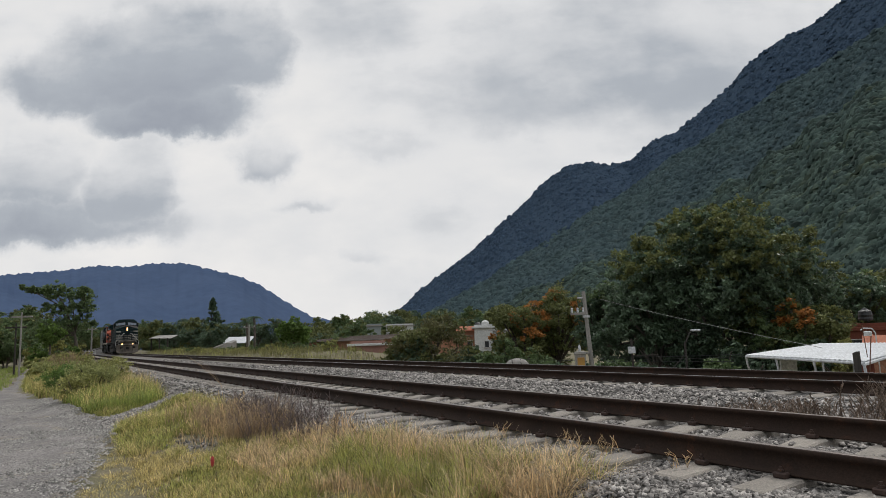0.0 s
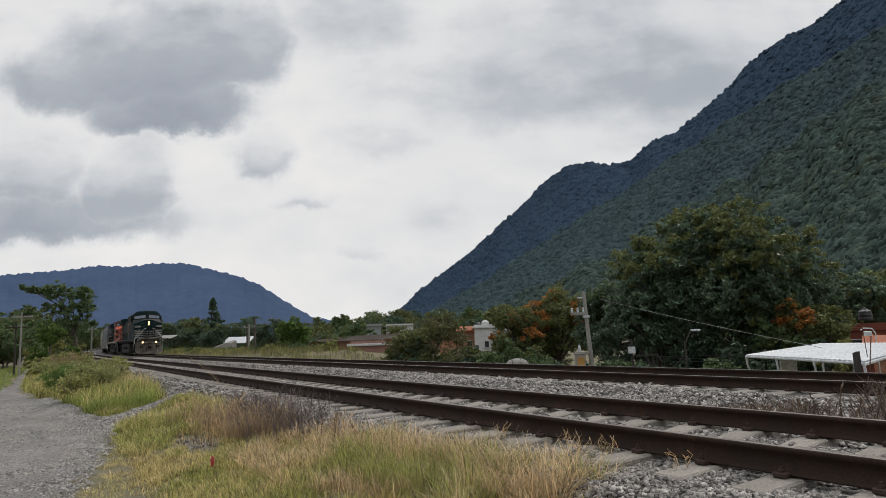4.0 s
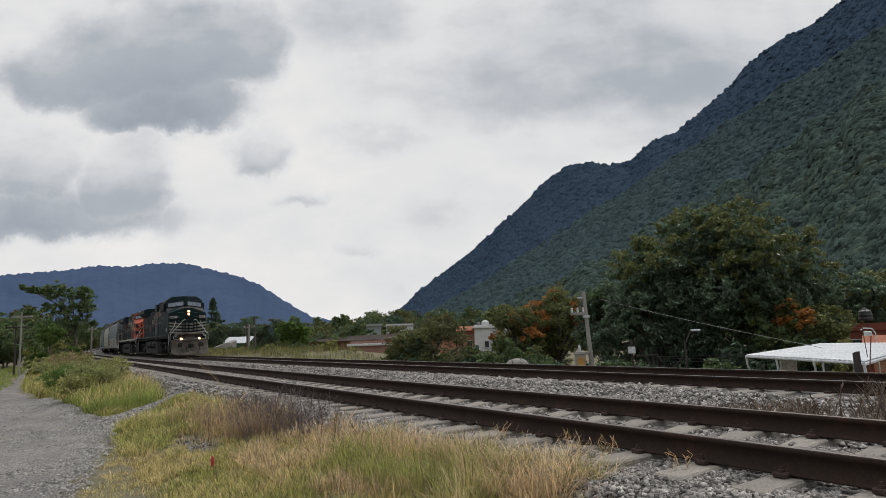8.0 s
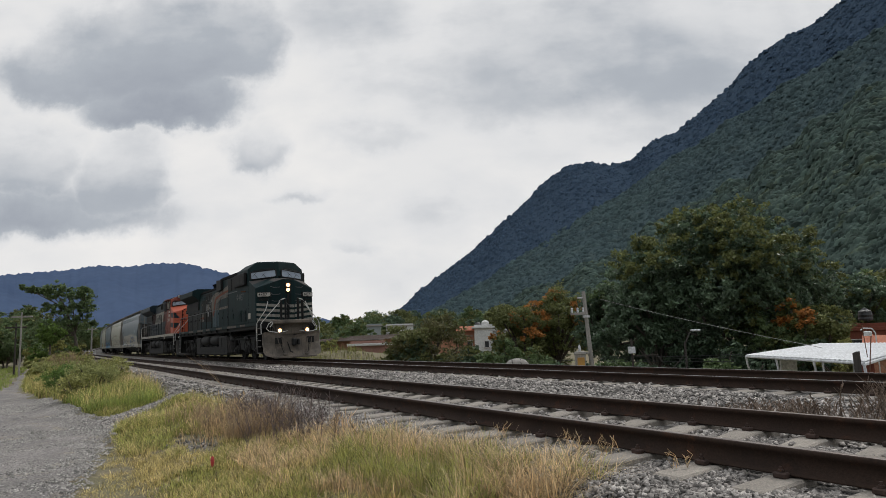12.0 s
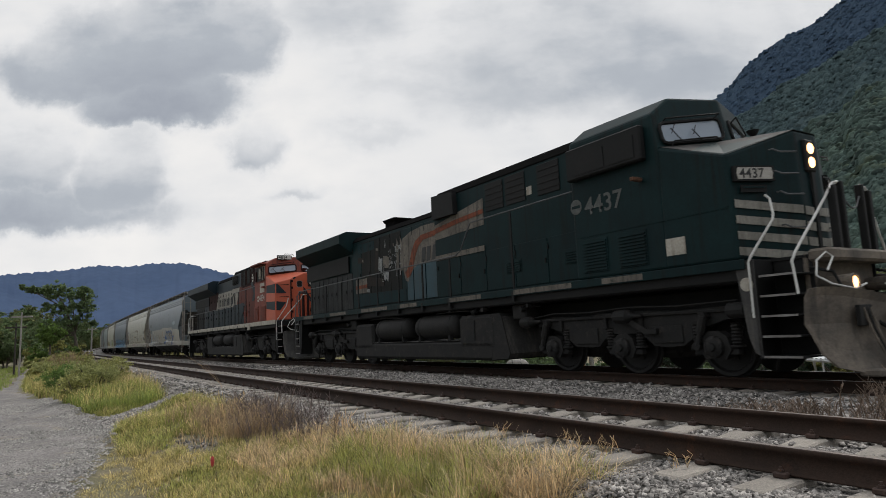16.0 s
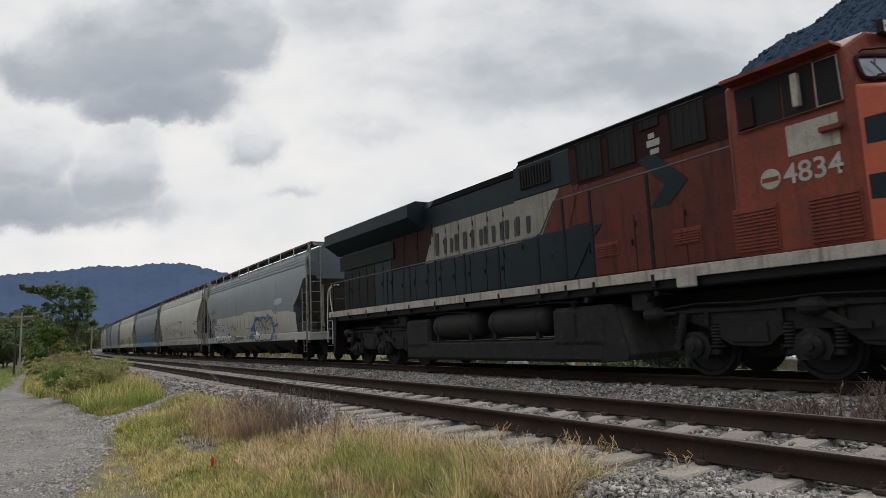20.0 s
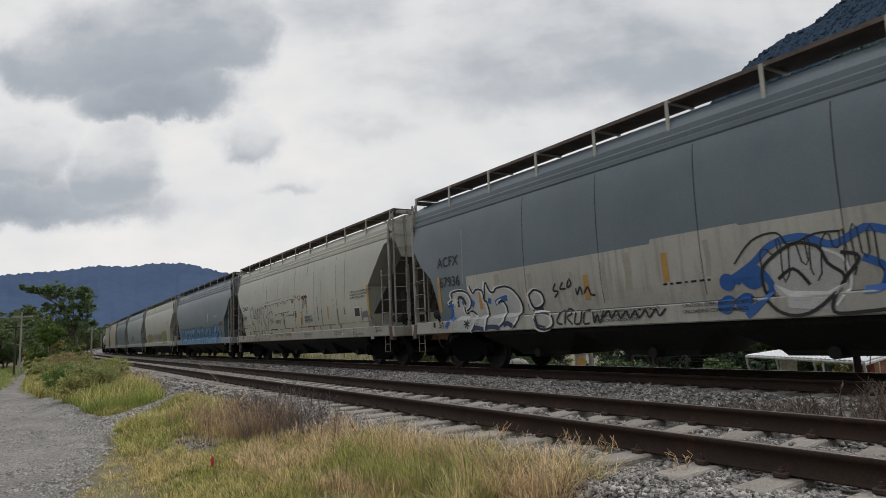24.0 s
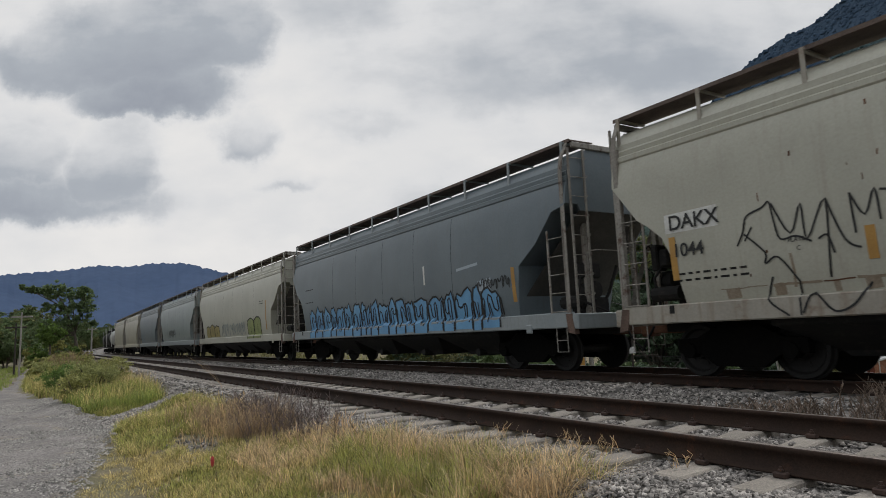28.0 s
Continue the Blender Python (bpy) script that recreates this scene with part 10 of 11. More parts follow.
        part("rust_run", ribbon([(x0, z0), (x0 * 0.5 + x1 * 0.5 + 0.015, (z0 + z1) / 2), (x1, z1)], w * 0.4, 0.0045), m_rust, e)
        part("rust_stain", ribbon([(x0 * 0.6 + x1 * 0.4, z0 * 0.6 + z1 * 0.4), (x1, z1)], w * 2.4, 0.0032), m_stain, e)
    # rust along the fold above the sill
    x = -7.2
    while x < 7.2:
        l = q.uniform(0.25, 1.1)
        part("rust_line", ribbon([(x + l * k / 4, 1.46 + q.uniform(-0.012, 0.012)) for k in range(5)], q.uniform(0.012, 0.05), 0.004), m_rust if q.random() < 0.35 else m_stain, e)
        if q.random() < 0.5:
            part("rust_stain", ribbon([(x + l * 0.4, 1.46), (x + l * 0.42, 1.3)], q.uniform(0.05, 0.25), 0.0028), m_stain, e)
        x += l * q.uniform(0.8, 1.3)
    # mark on the pale end sheet
    xe = h - 0.35 + 0.008
    plate_ob = part("mark_plate", Shape().box(xe, xe + 0.004, -0.42, 0.0, 3.86, 3.99), m_white, e, "white plate with the wagon mark")
    for text, z, size in (("DAKX", 3.885, 0.12), ("1044", 3.72, 0.11)):
        t = lettering("mark", text, size, m_ink, plate_ob, 0, 0, 0)
        t.matrix_local = Matrix.Translation((xe + 0.007, -0.4 if z > 3.8 else -0.36, z)) @ Matrix.Rotation(radians(90), 4, "Z") @ Matrix.Rotation(radians(90), 4, "X")
    # blue-grey with sky blue lettering along its foot
    e, h = hopper(90.05, 108.5, m_bluegrey, m_ltgrey, "dark blue-grey covered hopper wagon with a row of sky-blue graffiti")
    q = random.Random(17)
    xs = [-6.5]
    while xs[-1] < 5.9:
        xs.append(xs[-1] + q.uniform(0.35, 0.85))
    bubble_row(e, m_skyblue, m_ink, xs, 0.98, 2.12, 7, "sky-blue graffiti shapes with black outlines", 0.14)
    tag_lines(e, "graffiti", m_ink, -6.4, 6.2, 1.15, 1.9, 17, 0.05, 19, "black inner strokes of the lettering")
    tag_lines(e, "graffiti", m_ink, 5.2, 6.5, 1.95, 2.25, 5, 0.035, 9, "small black scrawl")
    part("pale_patch", blob([(5.2, 1.95, 2.2), (5.75, 1.95, 2.25)], 0.002), m_chalkblue, e)
    part("pale_mark", ribbon([(2.62, 2.33), (2.6, 2.86)], 0.09, 0.004), m_white, e, "vertical white chalk streak")
    part("pale_mark", ribbon([(4.28, 2.57), (5.24, 2.64)], 0.07, 0.004), m_chalkblue, e)
    tape(e, (6.62,), 1.6, 2.4)
    stencil_rows(e, -h + 1.6, 2.9, 1, 0.7, m_under)
    stencil_rows(e, -h + 1.6, 2.4, 1, 0.7, m_under)
    # beige with yellow and green lettering
    e, h = hopper(108.5, 127.3, m_beige, m_beige, "beige covered hopper wagon with yellow-green graffiti near its sill")
    bubble_row(e, m_olive, m_under, [-h + 2.2, -h + 3.2, -h + 4.4, -h + 5.6], 1.3, 2.1, 11, "yellow graffiti shapes")
    bubble_row(e, m_lime, m_under, [3.0, 4.2, 5.4], 1.1, 2.3, 12, "green graffiti shapes")
    tag_lines(e, "graffiti", m_greengrey, -2.5, 2.6, 1.3, 2.1, 6, 0.10, 13, "grey-green scrawl")
    stencil_rows(e, 5.2, 2.9, 2, 0.6, m_under)
    tape(e, (h - 2.4,), 1.5, 2.9)
    e, h = hopper(127.3, 144.0, m_greengrey, m_ltgrey, "green-grey covered hopper wagon with faint scrawl")
    tag_lines(e, "graffiti", m_under, -3.0, 0.0, 1.5, 2.2, 4, 0.06, 21, "dark faint scrawl")
    hopper(144.0, 158.6, m_bluegrey, m_ltgrey, "dull blue-grey covered hopper wagon")
    hopper(158.6, 174.2, m_beige2, m_beige2, "yellowish cream covered hopper wagon")
    hopper(174.2, 190.0, m_beige2, m_beige2, "yellowish cream covered hopper wagon")


def tank_wagon(sig0, sig1, mat, label):
    e = thing("tank_wagon", label, "tank wagon", "the tank wagons")
    h = (sig1 - sig0 - 1.4) / 2
    part("tank", Shape().lathe([(-h + 0.3, 0.2), (-h + 0.36, 0.8), (-h + 0.6, 1.25), (-h + 0.9, 1.42), (h - 0.9, 1.42), (h - 0.6, 1.25), (h - 0.36, 0.8), (h - 0.3, 0.2)], (0, 0, 2.6), "x", 28), mat, e, smooth=True)
    part("dome", Shape().lathe([(3.9, 0.7), (4.35, 0.7), (4.45, 0.6), (4.47, 0.1)], (0, 0, 0), "z", 18), mat, e)
    part("platform_rail", Shape().tube([(-1.4, -1.0, 4.0), (-1.4, -1.0, 4.9), (1.4, -1.0, 4.9), (1.4, -1.0, 4.0)], 0.025).tube([(-1.4, 1.0, 4.0), (-1.4, 1.0, 4.9), (1.4, 1.0, 4.9), (1.4, 1.0, 4.0)], 0.025), m_white, e)
    ladder(e, -1.45, -0.3, 0.3, 1.2, 4.2, 8, m_white, "x")
    part("sill", Shape().box(-h, h, -0.3, 0.3, 0.85, 1.2, 0.02).box(-h, -h + 1.6, -1.4, 1.4, 1.05, 1.15).box(h - 1.6, h, -1.4, 1.4, 1.05, 1.15), m_under, e)
    for d in (-1, 1):
        part("cradle", Shape().box(d * (h - 2.2) - 0.2, d * (h - 2.2) + 0.2, -1.1, 1.1, 1.1, 1.7, 0.03), m_under, e)
        part("coupler", Shape().box(d * h - 0.1 if d > 0 else d * h - 0.7, d * h + 0.7 if d > 0 else d * h + 0.1, -0.14, 0.14, 0.76, 0.98, 0.02), m_rust, e)
        freight_bogie(e, d * (h - 2.0))
    VEHICLES.append((e, (sig0 + sig1) / 2, h - 2.0))


loco_green()
loco_red()
build_wagons()
tank_wagon(190.0, 205.5, material("dull_white_tank_paint", (0.42, 0.42, 0.4), (0.3, 0.3, 0.28), 0.5, scale=0.8, streak=(0.1, 0.09, 0.08)), "dull white tank wagon with dark stains")
tank_wagon(205.5, 221.0, m_black, "black tank wagon with a railed dome platform")
tank_wagon(221.0, 236.5, m_black, "black tank wagon with a railed dome platform")
# ---------------------------------------------------------------- houses, poles and wires
m_terracotta = material("terracotta_wall", (0.36, 0.17, 0.10), (0.28, 0.13, 0.08), 0.9, scale=0.6, fine=15, bump=0.2)
m_tinroof = material("brown_grey_sheet_roof", (0.20, 0.155, 0.13), (0.13, 0.105, 0.095), 0.8, scale=0.5, fine=12, bump=0.2)
m_plaster = material("white_plaster", (0.62, 0.62, 0.6), (0.5, 0.5, 0.48), 0.9, scale=0.7, fine=15, bump=0.15)
m_redwall = material("brick_red_wall", (0.23, 0.062, 0.035), (0.17, 0.05, 0.03), 0.9, scale=0.7, fine=20, bump=0.25)
m_whiteroof = material("white_corrugated_sheet", (0.60, 0.61, 0.62), (0.50, 0.51, 0.52), 0.5, 0.0, scale=0.8, fine=12, bump=0.05)
m_tile = material("orange_roof_tile", (0.40, 0.14, 0.07), (0.3, 0.1, 0.055), 0.9, scale=1.0, fine=15, bump=0.4)
m_concrete = material("grey_concrete_pole", (0.32, 0.30, 0.275), (0.24, 0.225, 0.2), 0.9, scale=1.0, fine=30, bump=0.2)
m_wood = material("weathered_dark_wood", (0.05, 0.042, 0.035), (0.032, 0.027, 0.023), 0.95, scale=3, fine=25, bump=0.5, stretch=(1, 1, 0.15))
m_tank = material("black_plastic_tank", (0.02, 0.02, 0.022), (0.03, 0.03, 0.03), 0.5)
m_dark = material("dark_window_opening", (0.02, 0.022, 0.025), None, 0.4, bump=0)
m_pink = material("dusty_pink_wall", (0.38, 0.20, 0.16), (0.3, 0.16, 0.13), 0.9, scale=0.7, fine=15, bump=0.2)
m_wire = material("black_cable", (0.02, 0.02, 0.02), None, 0.6, bump=0)
m_pale = material("pale_cable", (0.3, 0.3, 0.29), None, 0.6, bump=0)


def house(name, label, centre, yaw, w, d, z0, z1, wall, roof, kind="flat", windows=(), eave=0.25, ridge=0.8, category="house"):
    """Block of w by d with its front on -Y; windows of (x, z, width, height) on the front."""
    e = thing(name, label, category)
    e.matrix_basis = Matrix.Translation((centre[0], centre[1], z0)) @ Matrix.Rotation(radians(yaw), 4, "Z")
    h = z1 - z0
    part("wall", Shape().box(-w / 2, w / 2, -d / 2, d / 2, 0, h, 0.02), wall, e)
    if kind == "flat":
        part("roof", Shape().box(-w / 2 - eave, w / 2 + eave, -d / 2 - eave, d / 2 + eave, h, h + 0.2, 0.02), roof, e)
        part("parapet", Shape().box(-w / 2, w / 2, -d / 2 - 0.02, -d / 2 + 0.12, h + 0.2, h + 0.4, 0.01), wall, e)
    else:
        part("roof", Shape().loft([[(x, -d / 2 - eave, h), (x, 0, h + ridge), (x, d / 2 + eave, h), (x, d / 2 + eave, h - 0.1), (x, 0, h + ridge - 0.1), (x, -d / 2 - eave, h - 0.1)] for x in (-w / 2 - eave, w / 2 + eave)]), roof, e)
        n = int(w / 0.9)
        for k in range(n + 1):
            x = -w / 2 + w * k / n
            part("roof_seam", shared("roof_seam_%.1f_%.1f" % (w, centre[0]), lambda: Shape().loft([[(q, -d / 2 - eave, h + 0.05), (q, 0, h + ridge + 0.05), (q, 0, h + ridge), (q, -d / 2 - eave, h)] for q in (-0.03, 0.03)]), roof), None, e, loc=(x, 0, 0))
    for x, z, ww, hh in windows:
        win = part("window", Shape().box(x - ww / 2, x + ww / 2, -d / 2 - 0.03, -d / 2 + 0.02, z, z + hh, 0.0), m_dark, e)
        part("window_frame", Shape().tube([(x - ww / 2, -d / 2 - 0.04, z), (x + ww / 2, -d / 2 - 0.04, z), (x + ww / 2, -d / 2 - 0.04, z + hh), (x - ww / 2, -d / 2 - 0.04, z + hh), (x - ww / 2, -d / 2 - 0.04, z)], 0.04, 4), m_plaster, win)
        part("window_sill", Shape().box(x - ww / 2 - 0.1, x + ww / 2 + 0.1, -d / 2 - 0.12, -d / 2, z - 0.08, z, 0.01), m_concrete, win)
    return e


def build_houses():
    a, b = place(550, 603, 74), place(674, 600, 60)
    yaw = math.degrees(math.atan2(b[1] - a[1], b[0] - a[0]))
    L = math.hypot(b[0] - a[0], b[1] - a[1])
    nx, ny = -math.sin(radians(yaw)), math.cos(radians(yaw))
    c = ((a[0] + b[0]) / 2 + nx * 5, (a[1] + b[1]) / 2 + ny * 5)
    e = house("warehouse", "long terracotta warehouse with a brown sheet roof", c, yaw, L, 10, -4.5, a[2] - 0.1, m_terracotta, m_tinroof, "gable", [(-L / 2 + 1.6 + 3.1 * k, 3.2, 1.2, 0.7) for k in range(5)], 0.4, 0.4, "warehouse")
    for k in range(7):
        part("pilaster", Shape().box(-L / 2 + L * k / 6 - 0.15, -L / 2 + L * k / 6 + 0.15, -5.1, -4.95, 0, 5.1, 0.02), m_plaster if k % 3 == 1 else m_terracotta, e)
    p = place(658, 625, 55)
    house("small_house", "small dusty pink house with a low pale roof", (p[0], p[1] + 2), -10, 3.0, 4, -4.5, place(658, 612, 55)[2], m_pink, m_plaster, "flat", [(0.8, 3.2, 0.6, 0.8), (-0.8, 3.2, 0.6, 0.8)])
    p = place(696, 585, 110)
    house("white_house", "white two-storey house among the trees", (p[0] + 0.8, p[1] + 3), 6, 4.6, 6, -4.5, place(700, 578, 110)[2], m_plaster, m_concrete, "flat", [(-1.5, 5.2, 0.9, 1.0), (0.0, 5.2, 1.0, 1.0), (1.5, 5.2, 0.9, 1.0), (-1.2, 2.4, 1.2, 1.1), (1.4, 2.4, 1.2, 1.1)])
    p = place(660, 585, 105)
    house("white_house", "pale grey annexe with a roof-top screen", (p[0], p[1] + 2), 6, 2.2, 5, -4.5, place(660, 578, 105)[2], m_ltgrey, m_concrete, "flat", [(0, 5.0, 0.8, 0.8)])
    # house with the roof-top water tank
    p = place(856, 590, 72)
    e = house("white_house", "narrow white stair tower with water tanks on top", (p[0], p[1] + 1.5), 0, 2.0, 3, -4.6, place(856, 581, 72)[2], m_plaster, m_plaster, "flat", [(0.3, 4.0, 0.5, 0.7)])
    zt = place(856, 581, 72)[2] + 4.6
    part("water_tank", Shape().lathe([(zt + 0.2, 0.42), (zt + 0.7, 0.42), (zt + 0.85, 0.25), (zt + 0.9, 0.05)], (0.3, 0, 0), "z", 14), m_white, e, "white roof water tank")
    part("water_tank", Shape().lathe([(zt + 0.2, 0.34), (zt + 0.55, 0.34), (zt + 0.66, 0.2), (zt + 0.7, 0.05)], (-0.5, 0, 0), "z", 14), m_tank, e, "black roof water tank")
    p = place(830, 586, 73)
    house("tiled_house", "low house with an orange tiled roof", (p[0], p[1] + 2), 0, 2.6, 4, -4.6, place(830, 585, 73)[2], m_terracotta, m_tile, "gable", [(0, 4.2, 0.7, 0.6)], 0.3, 0.5)
    p = place(880, 592, 74)
    house("white_house", "low pale house with dark windows", (p[0], p[1] + 2), 0, 2.2, 4, -4.6, place(880, 588, 74)[2], m_plaster, m_concrete, "flat", [(-0.6, 4.2, 0.35, 0.9), (0.0, 4.2, 0.35, 0.9), (0.6, 4.2, 0.35, 0.9)])
    # pale roofs beyond the grass
    for x0, x1, y0, y1, dist, lab in ((393, 440, 597, 607, 100, "long white shed roof behind the grass"), (264, 302, 594, 599, 110, "thin white sheet roof among the trees")):
        a, b = place(x0, y1, dist), place(x1, y1, dist)
        zt = place(x0, y0, dist)[2]
        e = thing("shed", lab, "shed")
        part("roof", Shape().add([(a[0], a[1], a[2]), (b[0], b[1], b[2]), (b[0], b[1] + 3, zt), (a[0], a[1] + 3, zt), (a[0], a[1], a[2] - 0.06), (b[0], b[1], b[2] - 0.06), (b[0], b[1] + 3, zt - 0.06), (a[0], a[1] + 3, zt - 0.06)], [(0, 1, 2, 3), (7, 6, 5, 4), (0, 4, 5, 1), (1, 5, 6, 2), (2, 6, 7, 3), (3, 7, 4, 0)]), m_whiteroof if dist < 105 else m_concrete, e)
        for q in (0.05, 0.5, 0.95):
            xx = a[0] + (b[0] - a[0]) * q
            part("post", Shape().box(xx - 0.08, xx + 0.08, a[1] + 0.4, a[1] + 0.56, -2, a[2] - 0.05), m_wood, e)
    a = place(372, 618, 92)
    sh = Shape()
    pts = []
    for k in range(7):
        q = place(372 + k * 6, 618 - 2.2 * k + (3 if k == 6 else 0), 92)
        pts.append([(q[0], q[1], q[2]), (q[0], q[1] + 2.5, q[2] + 0.35), (q[0], q[1] + 2.5, q[2] - 2.0), (q[0], q[1], q[2] - 1.6)])
    tagged(new("tarpaulin", fix_normals(sh.loft(pts).mesh("tarpaulin", m_concrete))), "pale tarpaulin draped over a heap", "tarpaulin")
    # red house and its tank at the right
    p = place(1545, 580, 40)
    e = house("red_house", "brick-red flat-roofed house with a black water tank", (p[0] + 3.4, p[1] + 2.5), -35, 9, 5, -4.5, place(1500, 577, 40)[2] - 0.3, m_redwall, m_redwall, "flat", [(-2.2, 3.2, 1.2, 1.1)], 0.1)
    t = place(1532, 566, 42)
    e2 = thing("water_tank", "black plastic roof-top water tank with ribs", "water tank", loc=(t[0], t[1], t[2] - 0.05))
    part("shell", Shape().lathe([(0, 0.33), (0.1, 0.35), (0.18, 0.33), (0.3, 0.35), (0.38, 0.33), (0.5, 0.32), (0.58, 0.18), (0.62, 0.12)], (0, 0, 0), "z", 16), m_tank, e2)
    part("lid", Shape().lathe([(0.61, 0.13), (0.67, 0.12), (0.69, 0.02)], (0, 0, 0), "z", 12), m_tank, e2)
    p = place(1556, 604, 26)
    house("tiled_house", "low house with an orange tiled roof edge", (p[0] + 2.6, p[1] + 1.2), -35, 3.4, 3, -4.5, p[2] - 0.35, m_terracotta, m_tile, "gable", (), 0.3, 0.5)
    # pale fence and wall bits at the end of the path
    p = place(155, 609, 150)
    e = thing("fence", "low white post fence by the bend of the track", "fence", loc=(p[0], p[1], -1.0))
    for k in range(6):
        part("post", shared("fence_post", lambda: Shape().box(-0.07, 0.07, -0.07, 0.07, 0, 1.7, 0.02), m_plaster), None, e, loc=(-1.6 + 0.64 * k, 0, 0))
    part("rail", Shape().box(-1.7, 1.7, -0.05, 0.05, 1.3, 1.4, 0.01), m_plaster, e)
    part("rail", Shape().box(-1.7, 1.7, -0.05, 0.05, 0.9, 1.02, 0.01), m_plaster, e)


def canopy():
    """White sheet roof on bent steel posts beside the line."""
    e = thing("canopy", "white corrugated sheet canopy on white steel posts", "canopy")
    A, B = Vector(place(1320, 628, 20)), Vector(place(1528, 639, 15.0))
    C, D = Vector(place(1640, 606, 22)), Vector(place(1452, 608, 25))
    n = 60
    v, f = [], []
    for k in range(n + 1):
        t = k / n
        lo, hi = A.lerp(B, t), D.lerp(C, t)
        dz = 0.012 * (1 if k % 2 else -1)
        v += [lo + Vector((0, 0, dz)), hi + Vector((0, 0, dz)), lo + Vector((0, 0, dz - 0.02)), hi + Vector((0, 0, dz - 0.02))]
    for k in range(n):
        a = 4 * k
        f += [(a, a + 4, a + 5, a + 1), (a + 2, a + 3, a + 7, a + 6), (a, a + 2, a + 6, a + 4), (a + 1, a + 5, a + 7, a + 3)]
    part("sheet", Shape().add(v, f), m_whiteroof, e, "white corrugated roof sheet")
    part("front_beam", Shape().tube([A + Vector((0, 0, -0.05)), B + Vector((0, 0, -0.05))], 0.03, 8), m_whiteroof, e)
    part("rear_beam", Shape().tube([D + Vector((0, 0, -0.07)), C + Vector((0, 0, -0.07))], 0.04, 8), m_whiteroof, e)
    for t in (0.0, 0.33, 0.66, 1.0):
        lo, hi = A.lerp(B, t) + Vector((0, 0, -0.07)), D.lerp(C, t) + Vector((0, 0, -0.07))
        part("rafter", Shape().tube([lo, hi], 0.035, 6), m_whiteroof, e)
        part("post", Shape().tube([lo, lo + Vector((0.03, 0, -0.25)), lo + Vector((0.12, 0.05, -0.45)), lo + Vector((0.15, 0.05, -4.4))], 0.028, 7), m_whiteroof, e, "bent white steel post")
        part("post", Shape().tube([hi, hi + Vector((0, 0, -4.6))], 0.03, 7), m_whiteroof, e)
    q = place(1395, 645, 21)
    part("panel", Shape().box(q[0] - 0.2, q[0] + 0.25, q[1], q[1] + 0.1, -4.4, q[2] + 0.12, 0.01), m_plaster, e, "pale panel under the canopy")


def pole_at(name, label, x, y_top, dist, mat, r, z0=-4.8, lean=0.0):
    p = place(x, y_top, dist)
    e = thing(name, label, "utility pole", "the utility poles", loc=(p[0], p[1], z0))
    h = p[2] - z0
    part("pole", Shape().cyl((-lean * h, 0, -0.3), (0, 0, h), r * 1.25, 8, r * 0.8), mat, e)
    return e, h


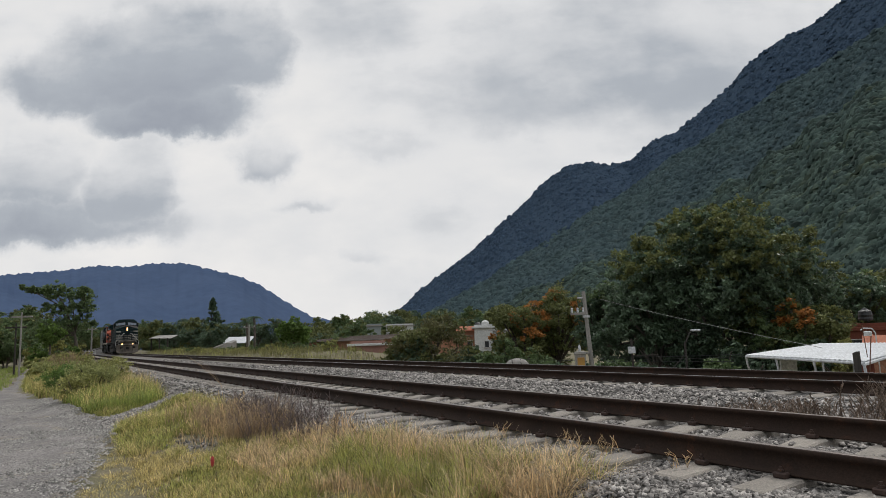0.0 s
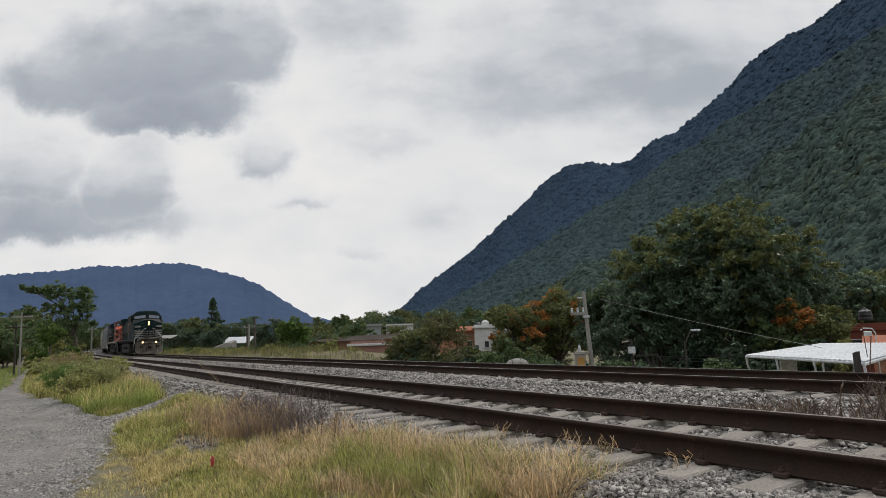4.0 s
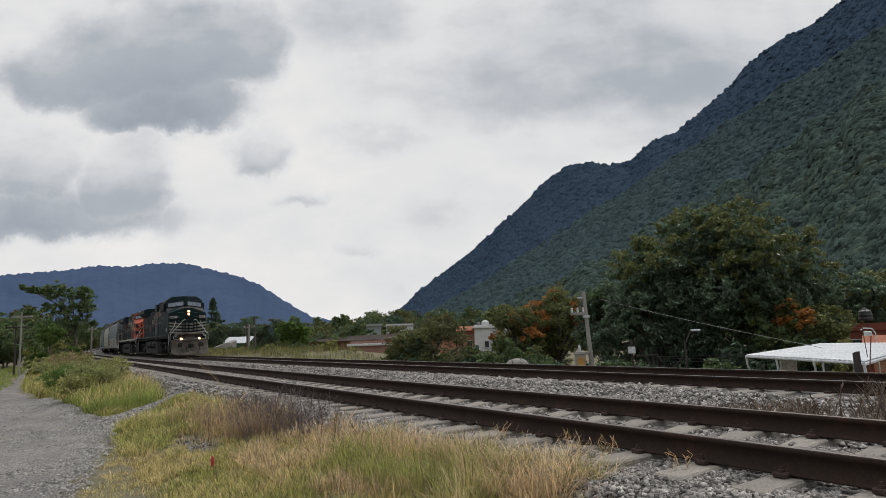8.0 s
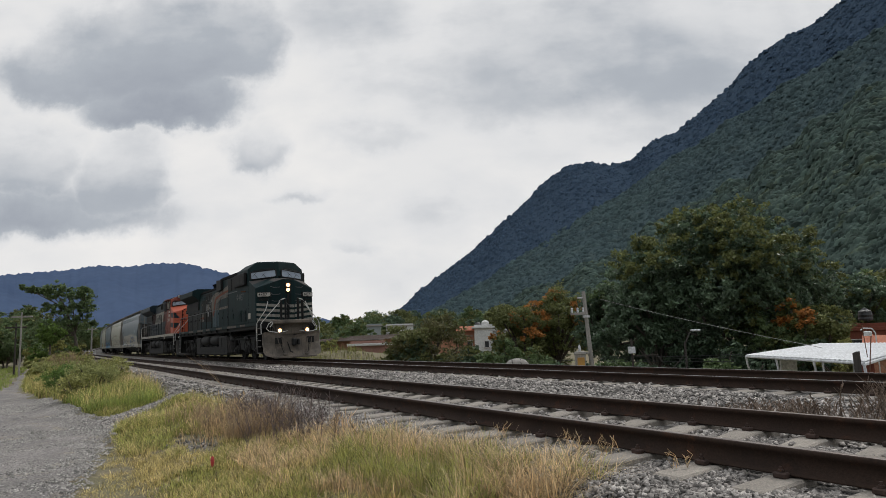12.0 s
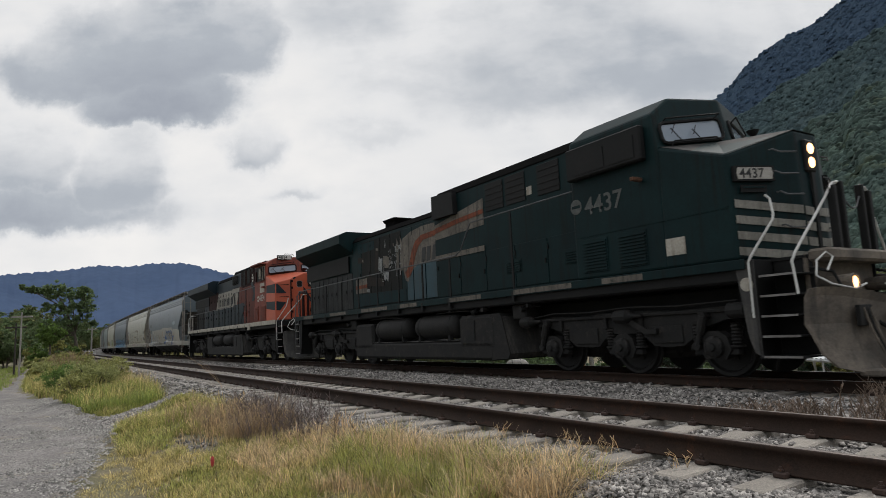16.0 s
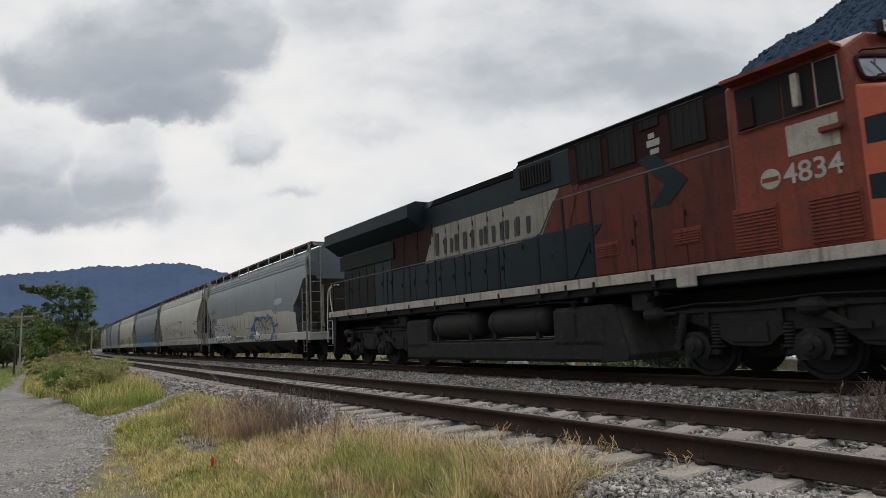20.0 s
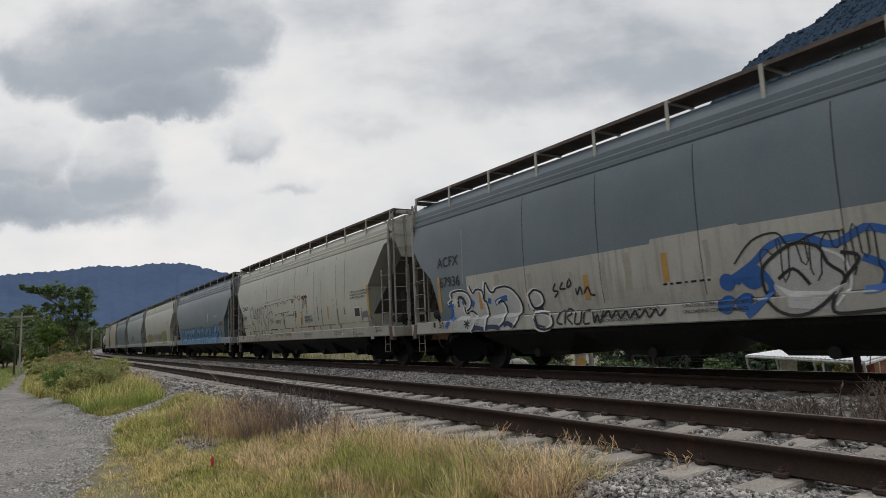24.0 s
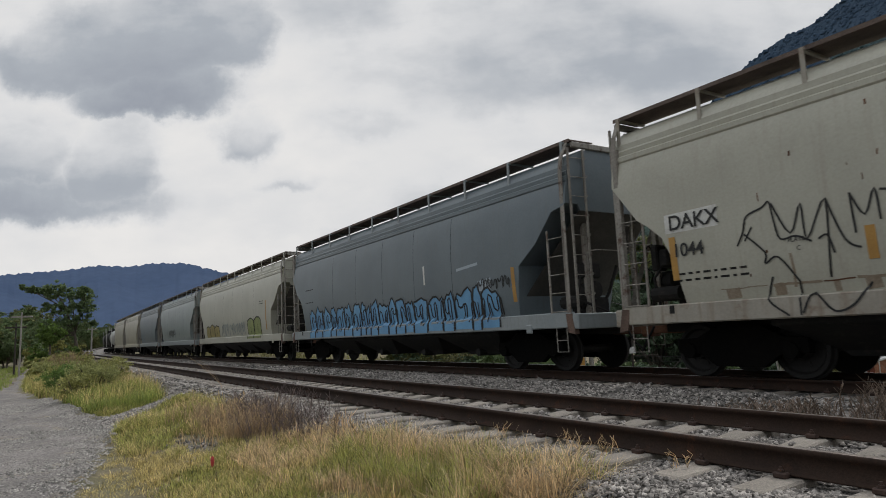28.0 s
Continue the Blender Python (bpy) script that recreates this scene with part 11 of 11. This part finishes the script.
def build_poles():
    e, h = pole_at("utility_pole", "leaning grey concrete pole carrying a transformer", 1032, 516, 29, m_concrete, 0.1, -4.8, -0.055)
    part("crossarm", Shape().box(-0.62, 0.1, -0.06, 0.06, h - 1.02, h - 0.92, 0.01), m_concrete, e)
    for k in range(3):
        part("insulator", Shape().lathe([(h - 0.92, 0.03), (h - 0.86, 0.06), (h - 0.8, 0.035), (h - 0.74, 0.055), (h - 0.7, 0.02)], (-0.55 + 0.25 * k, 0, 0), "z", 8), m_whiteroof, e)
    part("lamp_head", Shape().box(-0.28, -0.05, -0.06, 0.06, h - 0.32, h - 0.24, 0.02), m_whiteroof, e, "small white street lamp")
    part("clamp", Shape().lathe([(h - 1.15, 0.15), (h - 1.05, 0.15)], (0.06, 0, 0), "z", 8), m_whiteroof, e)
    t = part("transformer", Shape().lathe([(h - 3.3, 0.22), (h - 2.75, 0.24), (h - 2.7, 0.27), (h - 2.62, 0.25), (h - 2.58, 0.05)], (-0.33, -0.05, 0), "z", 14), m_concrete, e, "grey transformer can with a yellow panel")
    part("label_panel", Shape().box(-0.5, -0.2, -0.33, -0.27, h - 3.22, h - 2.85, 0.005), m_yellowtape, t, "yellow panel")
    part("bushing", Shape().lathe([(h - 2.58, 0.05), (h - 2.45, 0.06), (h - 2.32, 0.03)], (-0.33, -0.05, 0), "z", 8), m_whiteroof, t)
    part("bracket", Shape().box(-0.3, 0.12, -0.05, 0.05, h - 2.72, h - 2.64, 0.01), m_concrete, e)
    # cables
    def cable(a, b, sag, r, mat, label="black overhead cable sagging between poles"):
        pts = []
        for k in range(15):
            t = k / 14
            p = Vector(a).lerp(Vector(b), t)
            p.z -= sag * 4 * t * (1 - t)
            pts.append(p)
        tagged(new("cable", Shape().tube(pts, r, 4).mesh("cable", mat)), label, "cable", "overhead cables")
    cable(place(1062, 530, 29), place(1455, 616, 21), 0.06, 0.008, m_pale, "pale service cable slanting down to the canopy")
    cable(place(1045, 632, 29), place(1640, 604, 24), 0.15, 0.012, m_wire)
    cable(place(880, 635, 33), place(1300, 640, 25), 0.05, 0.011, m_wire)
    cable(place(1046, 628, 29), place(1110, 652, 25), 0.0, 0.01, m_wire, "taut stay wire at the pole's foot")
    cable(place(1090, 636, 27), place(1620, 612, 20), 0.1, 0.010, m_wire)
    e, h = pole_at("meter_pole", "short dark post with a white meter box", 1117, 600, 26, m_wood, 0.05)
    part("meter_box", Shape().box(-0.16, 0.1, -0.12, -0.03, h - 0.55, h - 0.3, 0.01), m_whiteroof, e, "white meter box")
    part("arm", Shape().box(0, 1.0, -0.02, 0.02, h - 0.66, h - 0.62), m_wood, e)
    e, h = pole_at("street_lamp", "thin dark street lamp with a flat white head", 1212, 606, 28, m_wood, 0.06)
    part("arm", Shape().tube([(0, 0, h - 0.1), (0.15, 0, h + 0.25), (0.3, 0, h + 0.45)], 0.03, 6), m_wood, e)
    part("head", Shape().box(0.28, 0.65, -0.07, 0.07, h + 0.42, h + 0.5, 0.02), m_whiteroof, e, "flat white lamp head")
    part("stay", Shape().tube([(0, 0, h - 0.45), (-0.75, 0, h - 1.2)], 0.02, 5), m_wood, e)
    for x, y, dist, m, lab in ((39, 553, 50, m_concrete, "slim pale concrete pole with a crossarm by the path"), (29, 572, 52, m_wood, "slim dark wooden pole by the path"), (163, 580, 118, m_concrete, "distant pale pole beside the track"), (441, 575, 82, m_concrete, "grey pole standing in the grass"), (892, 556, 120, m_concrete, "distant grey pole among houses"), (1110, 640, 60, m_wood, "short dark pole among trees")):
        e, h = pole_at("utility_pole", lab, x, y, dist, m, 0.12 if dist > 60 else 0.055, -1.6 if x < 600 else -4.8)
        part("crossarm", Shape().box(-0.7, 0.7, -0.05, 0.05, h - 0.35, h - 0.25, 0.01), m, e)
        for k in (-0.6, 0.0, 0.6) if dist > 60 else ():
            part("insulator", shared("pole_insulator", lambda: Shape().lathe([(0, 0.03), (0.06, 0.06), (0.14, 0.04)], (0, 0, 0), "z", 8), m_whiteroof), None, e, loc=(k, 0, h - 0.25))
    cable(place(-60, 528, 48), place(39, 556, 50), 0.3, 0.014, m_wire)
    cable(place(39, 556, 50), place(163, 583, 118), 0.6, 0.018, m_wire)
    # splintered post stub with a slanted iron bar beside the line
    p = place(1515, 622, 13)
    e = thing("post_stub", "weathered grey wooden post stub with an iron bar", "post", loc=(p[0], p[1], -1.2))
    h = p[2] + 1.2
    part("post", Shape().loft([[(x, -0.06, 0), (x, 0.06, 0), (x, 0.06, h - 0.03), (x, -0.05, h)] for x in (-0.03, 0.03)]), m_wood, e)
    part("iron_bar", Shape().tube([(0.13, -0.05, h - 0.5), (0.25, -0.05, h + 0.25)], 0.009, 5), m_rust, e)
    part("iron_bar", Shape().tube([(0.16, -0.03, h - 0.1), (0.13, -0.03, h + 0.45)], 0.007, 5), m_rust, e)
    p = place(1535, 590, 24)
    e = thing("water_drum", "pale drum on a thin frame by the roofs", "drum", loc=(p[0], p[1], p[2]))
    part("drum", Shape().lathe([(-0.08, 0.02), (-0.08, 0.12), (0.04, 0.12), (0.07, 0.05)], (0, 0, 0), "z", 12), m_plaster, e)
    part("frame", Shape().tube([(-0.2, 0, 0.1), (-0.1, 0, 0.16), (0.15, 0, 0.14), (0.25, 0, 0.0), (0.25, 0, -4.5)], 0.02, 5), m_plaster, e)
    p = place(916, 640, 27)
    e = thing("round_tank", "pale rounded cover with dark bands behind the rails", "cover", loc=(p[0], p[1], p[2] - 0.25))
    part("shell", Shape().loft([[(0.5 * math.cos(a) * k - 0.02, 0.4 * math.sin(a) * k, z) for a in [i * 0.3927 for i in range(16)]] for z, k in ((-4.2, 1.0), (0.0, 1.0), (0.18, 0.92), (0.3, 0.7), (0.36, 0.35), (0.38, 0.05))]), m_concrete, e, smooth=True)
    for k in (-0.25, 0.1):
        part("band", Shape().tube([(k, -0.42, -0.1), (k, -0.38, 0.16), (k, -0.2, 0.33), (k, 0, 0.37)], 0.015, 5), m_under, e)


build_houses()
canopy()
build_poles()
# ---------------------------------------------------------------- pieces of the track, last
build_sleepers()
build_ballast()


def motions():
    # clouds drift slowly; the train runs through on the far track with its wheels turning
    walk(SKY, [(0.0, pose(0, 3300, 0)), (28.0, pose(-95, 3300, 115))])
    for e, c, h in VEHICLES:
        walk(e, [(t * 0.5, vehicle_pose(c, h, t * 0.5)) for t in range(57)])
    start = travelled(0.0)
    for ob, x, r in WHEELS:
        walk(ob, [(k / 10, Matrix.Translation((x, 0, r)) @ Matrix.Rotation((travelled(k / 10) - start) / r, 4, "Y")) for k in range(281)])


motions()
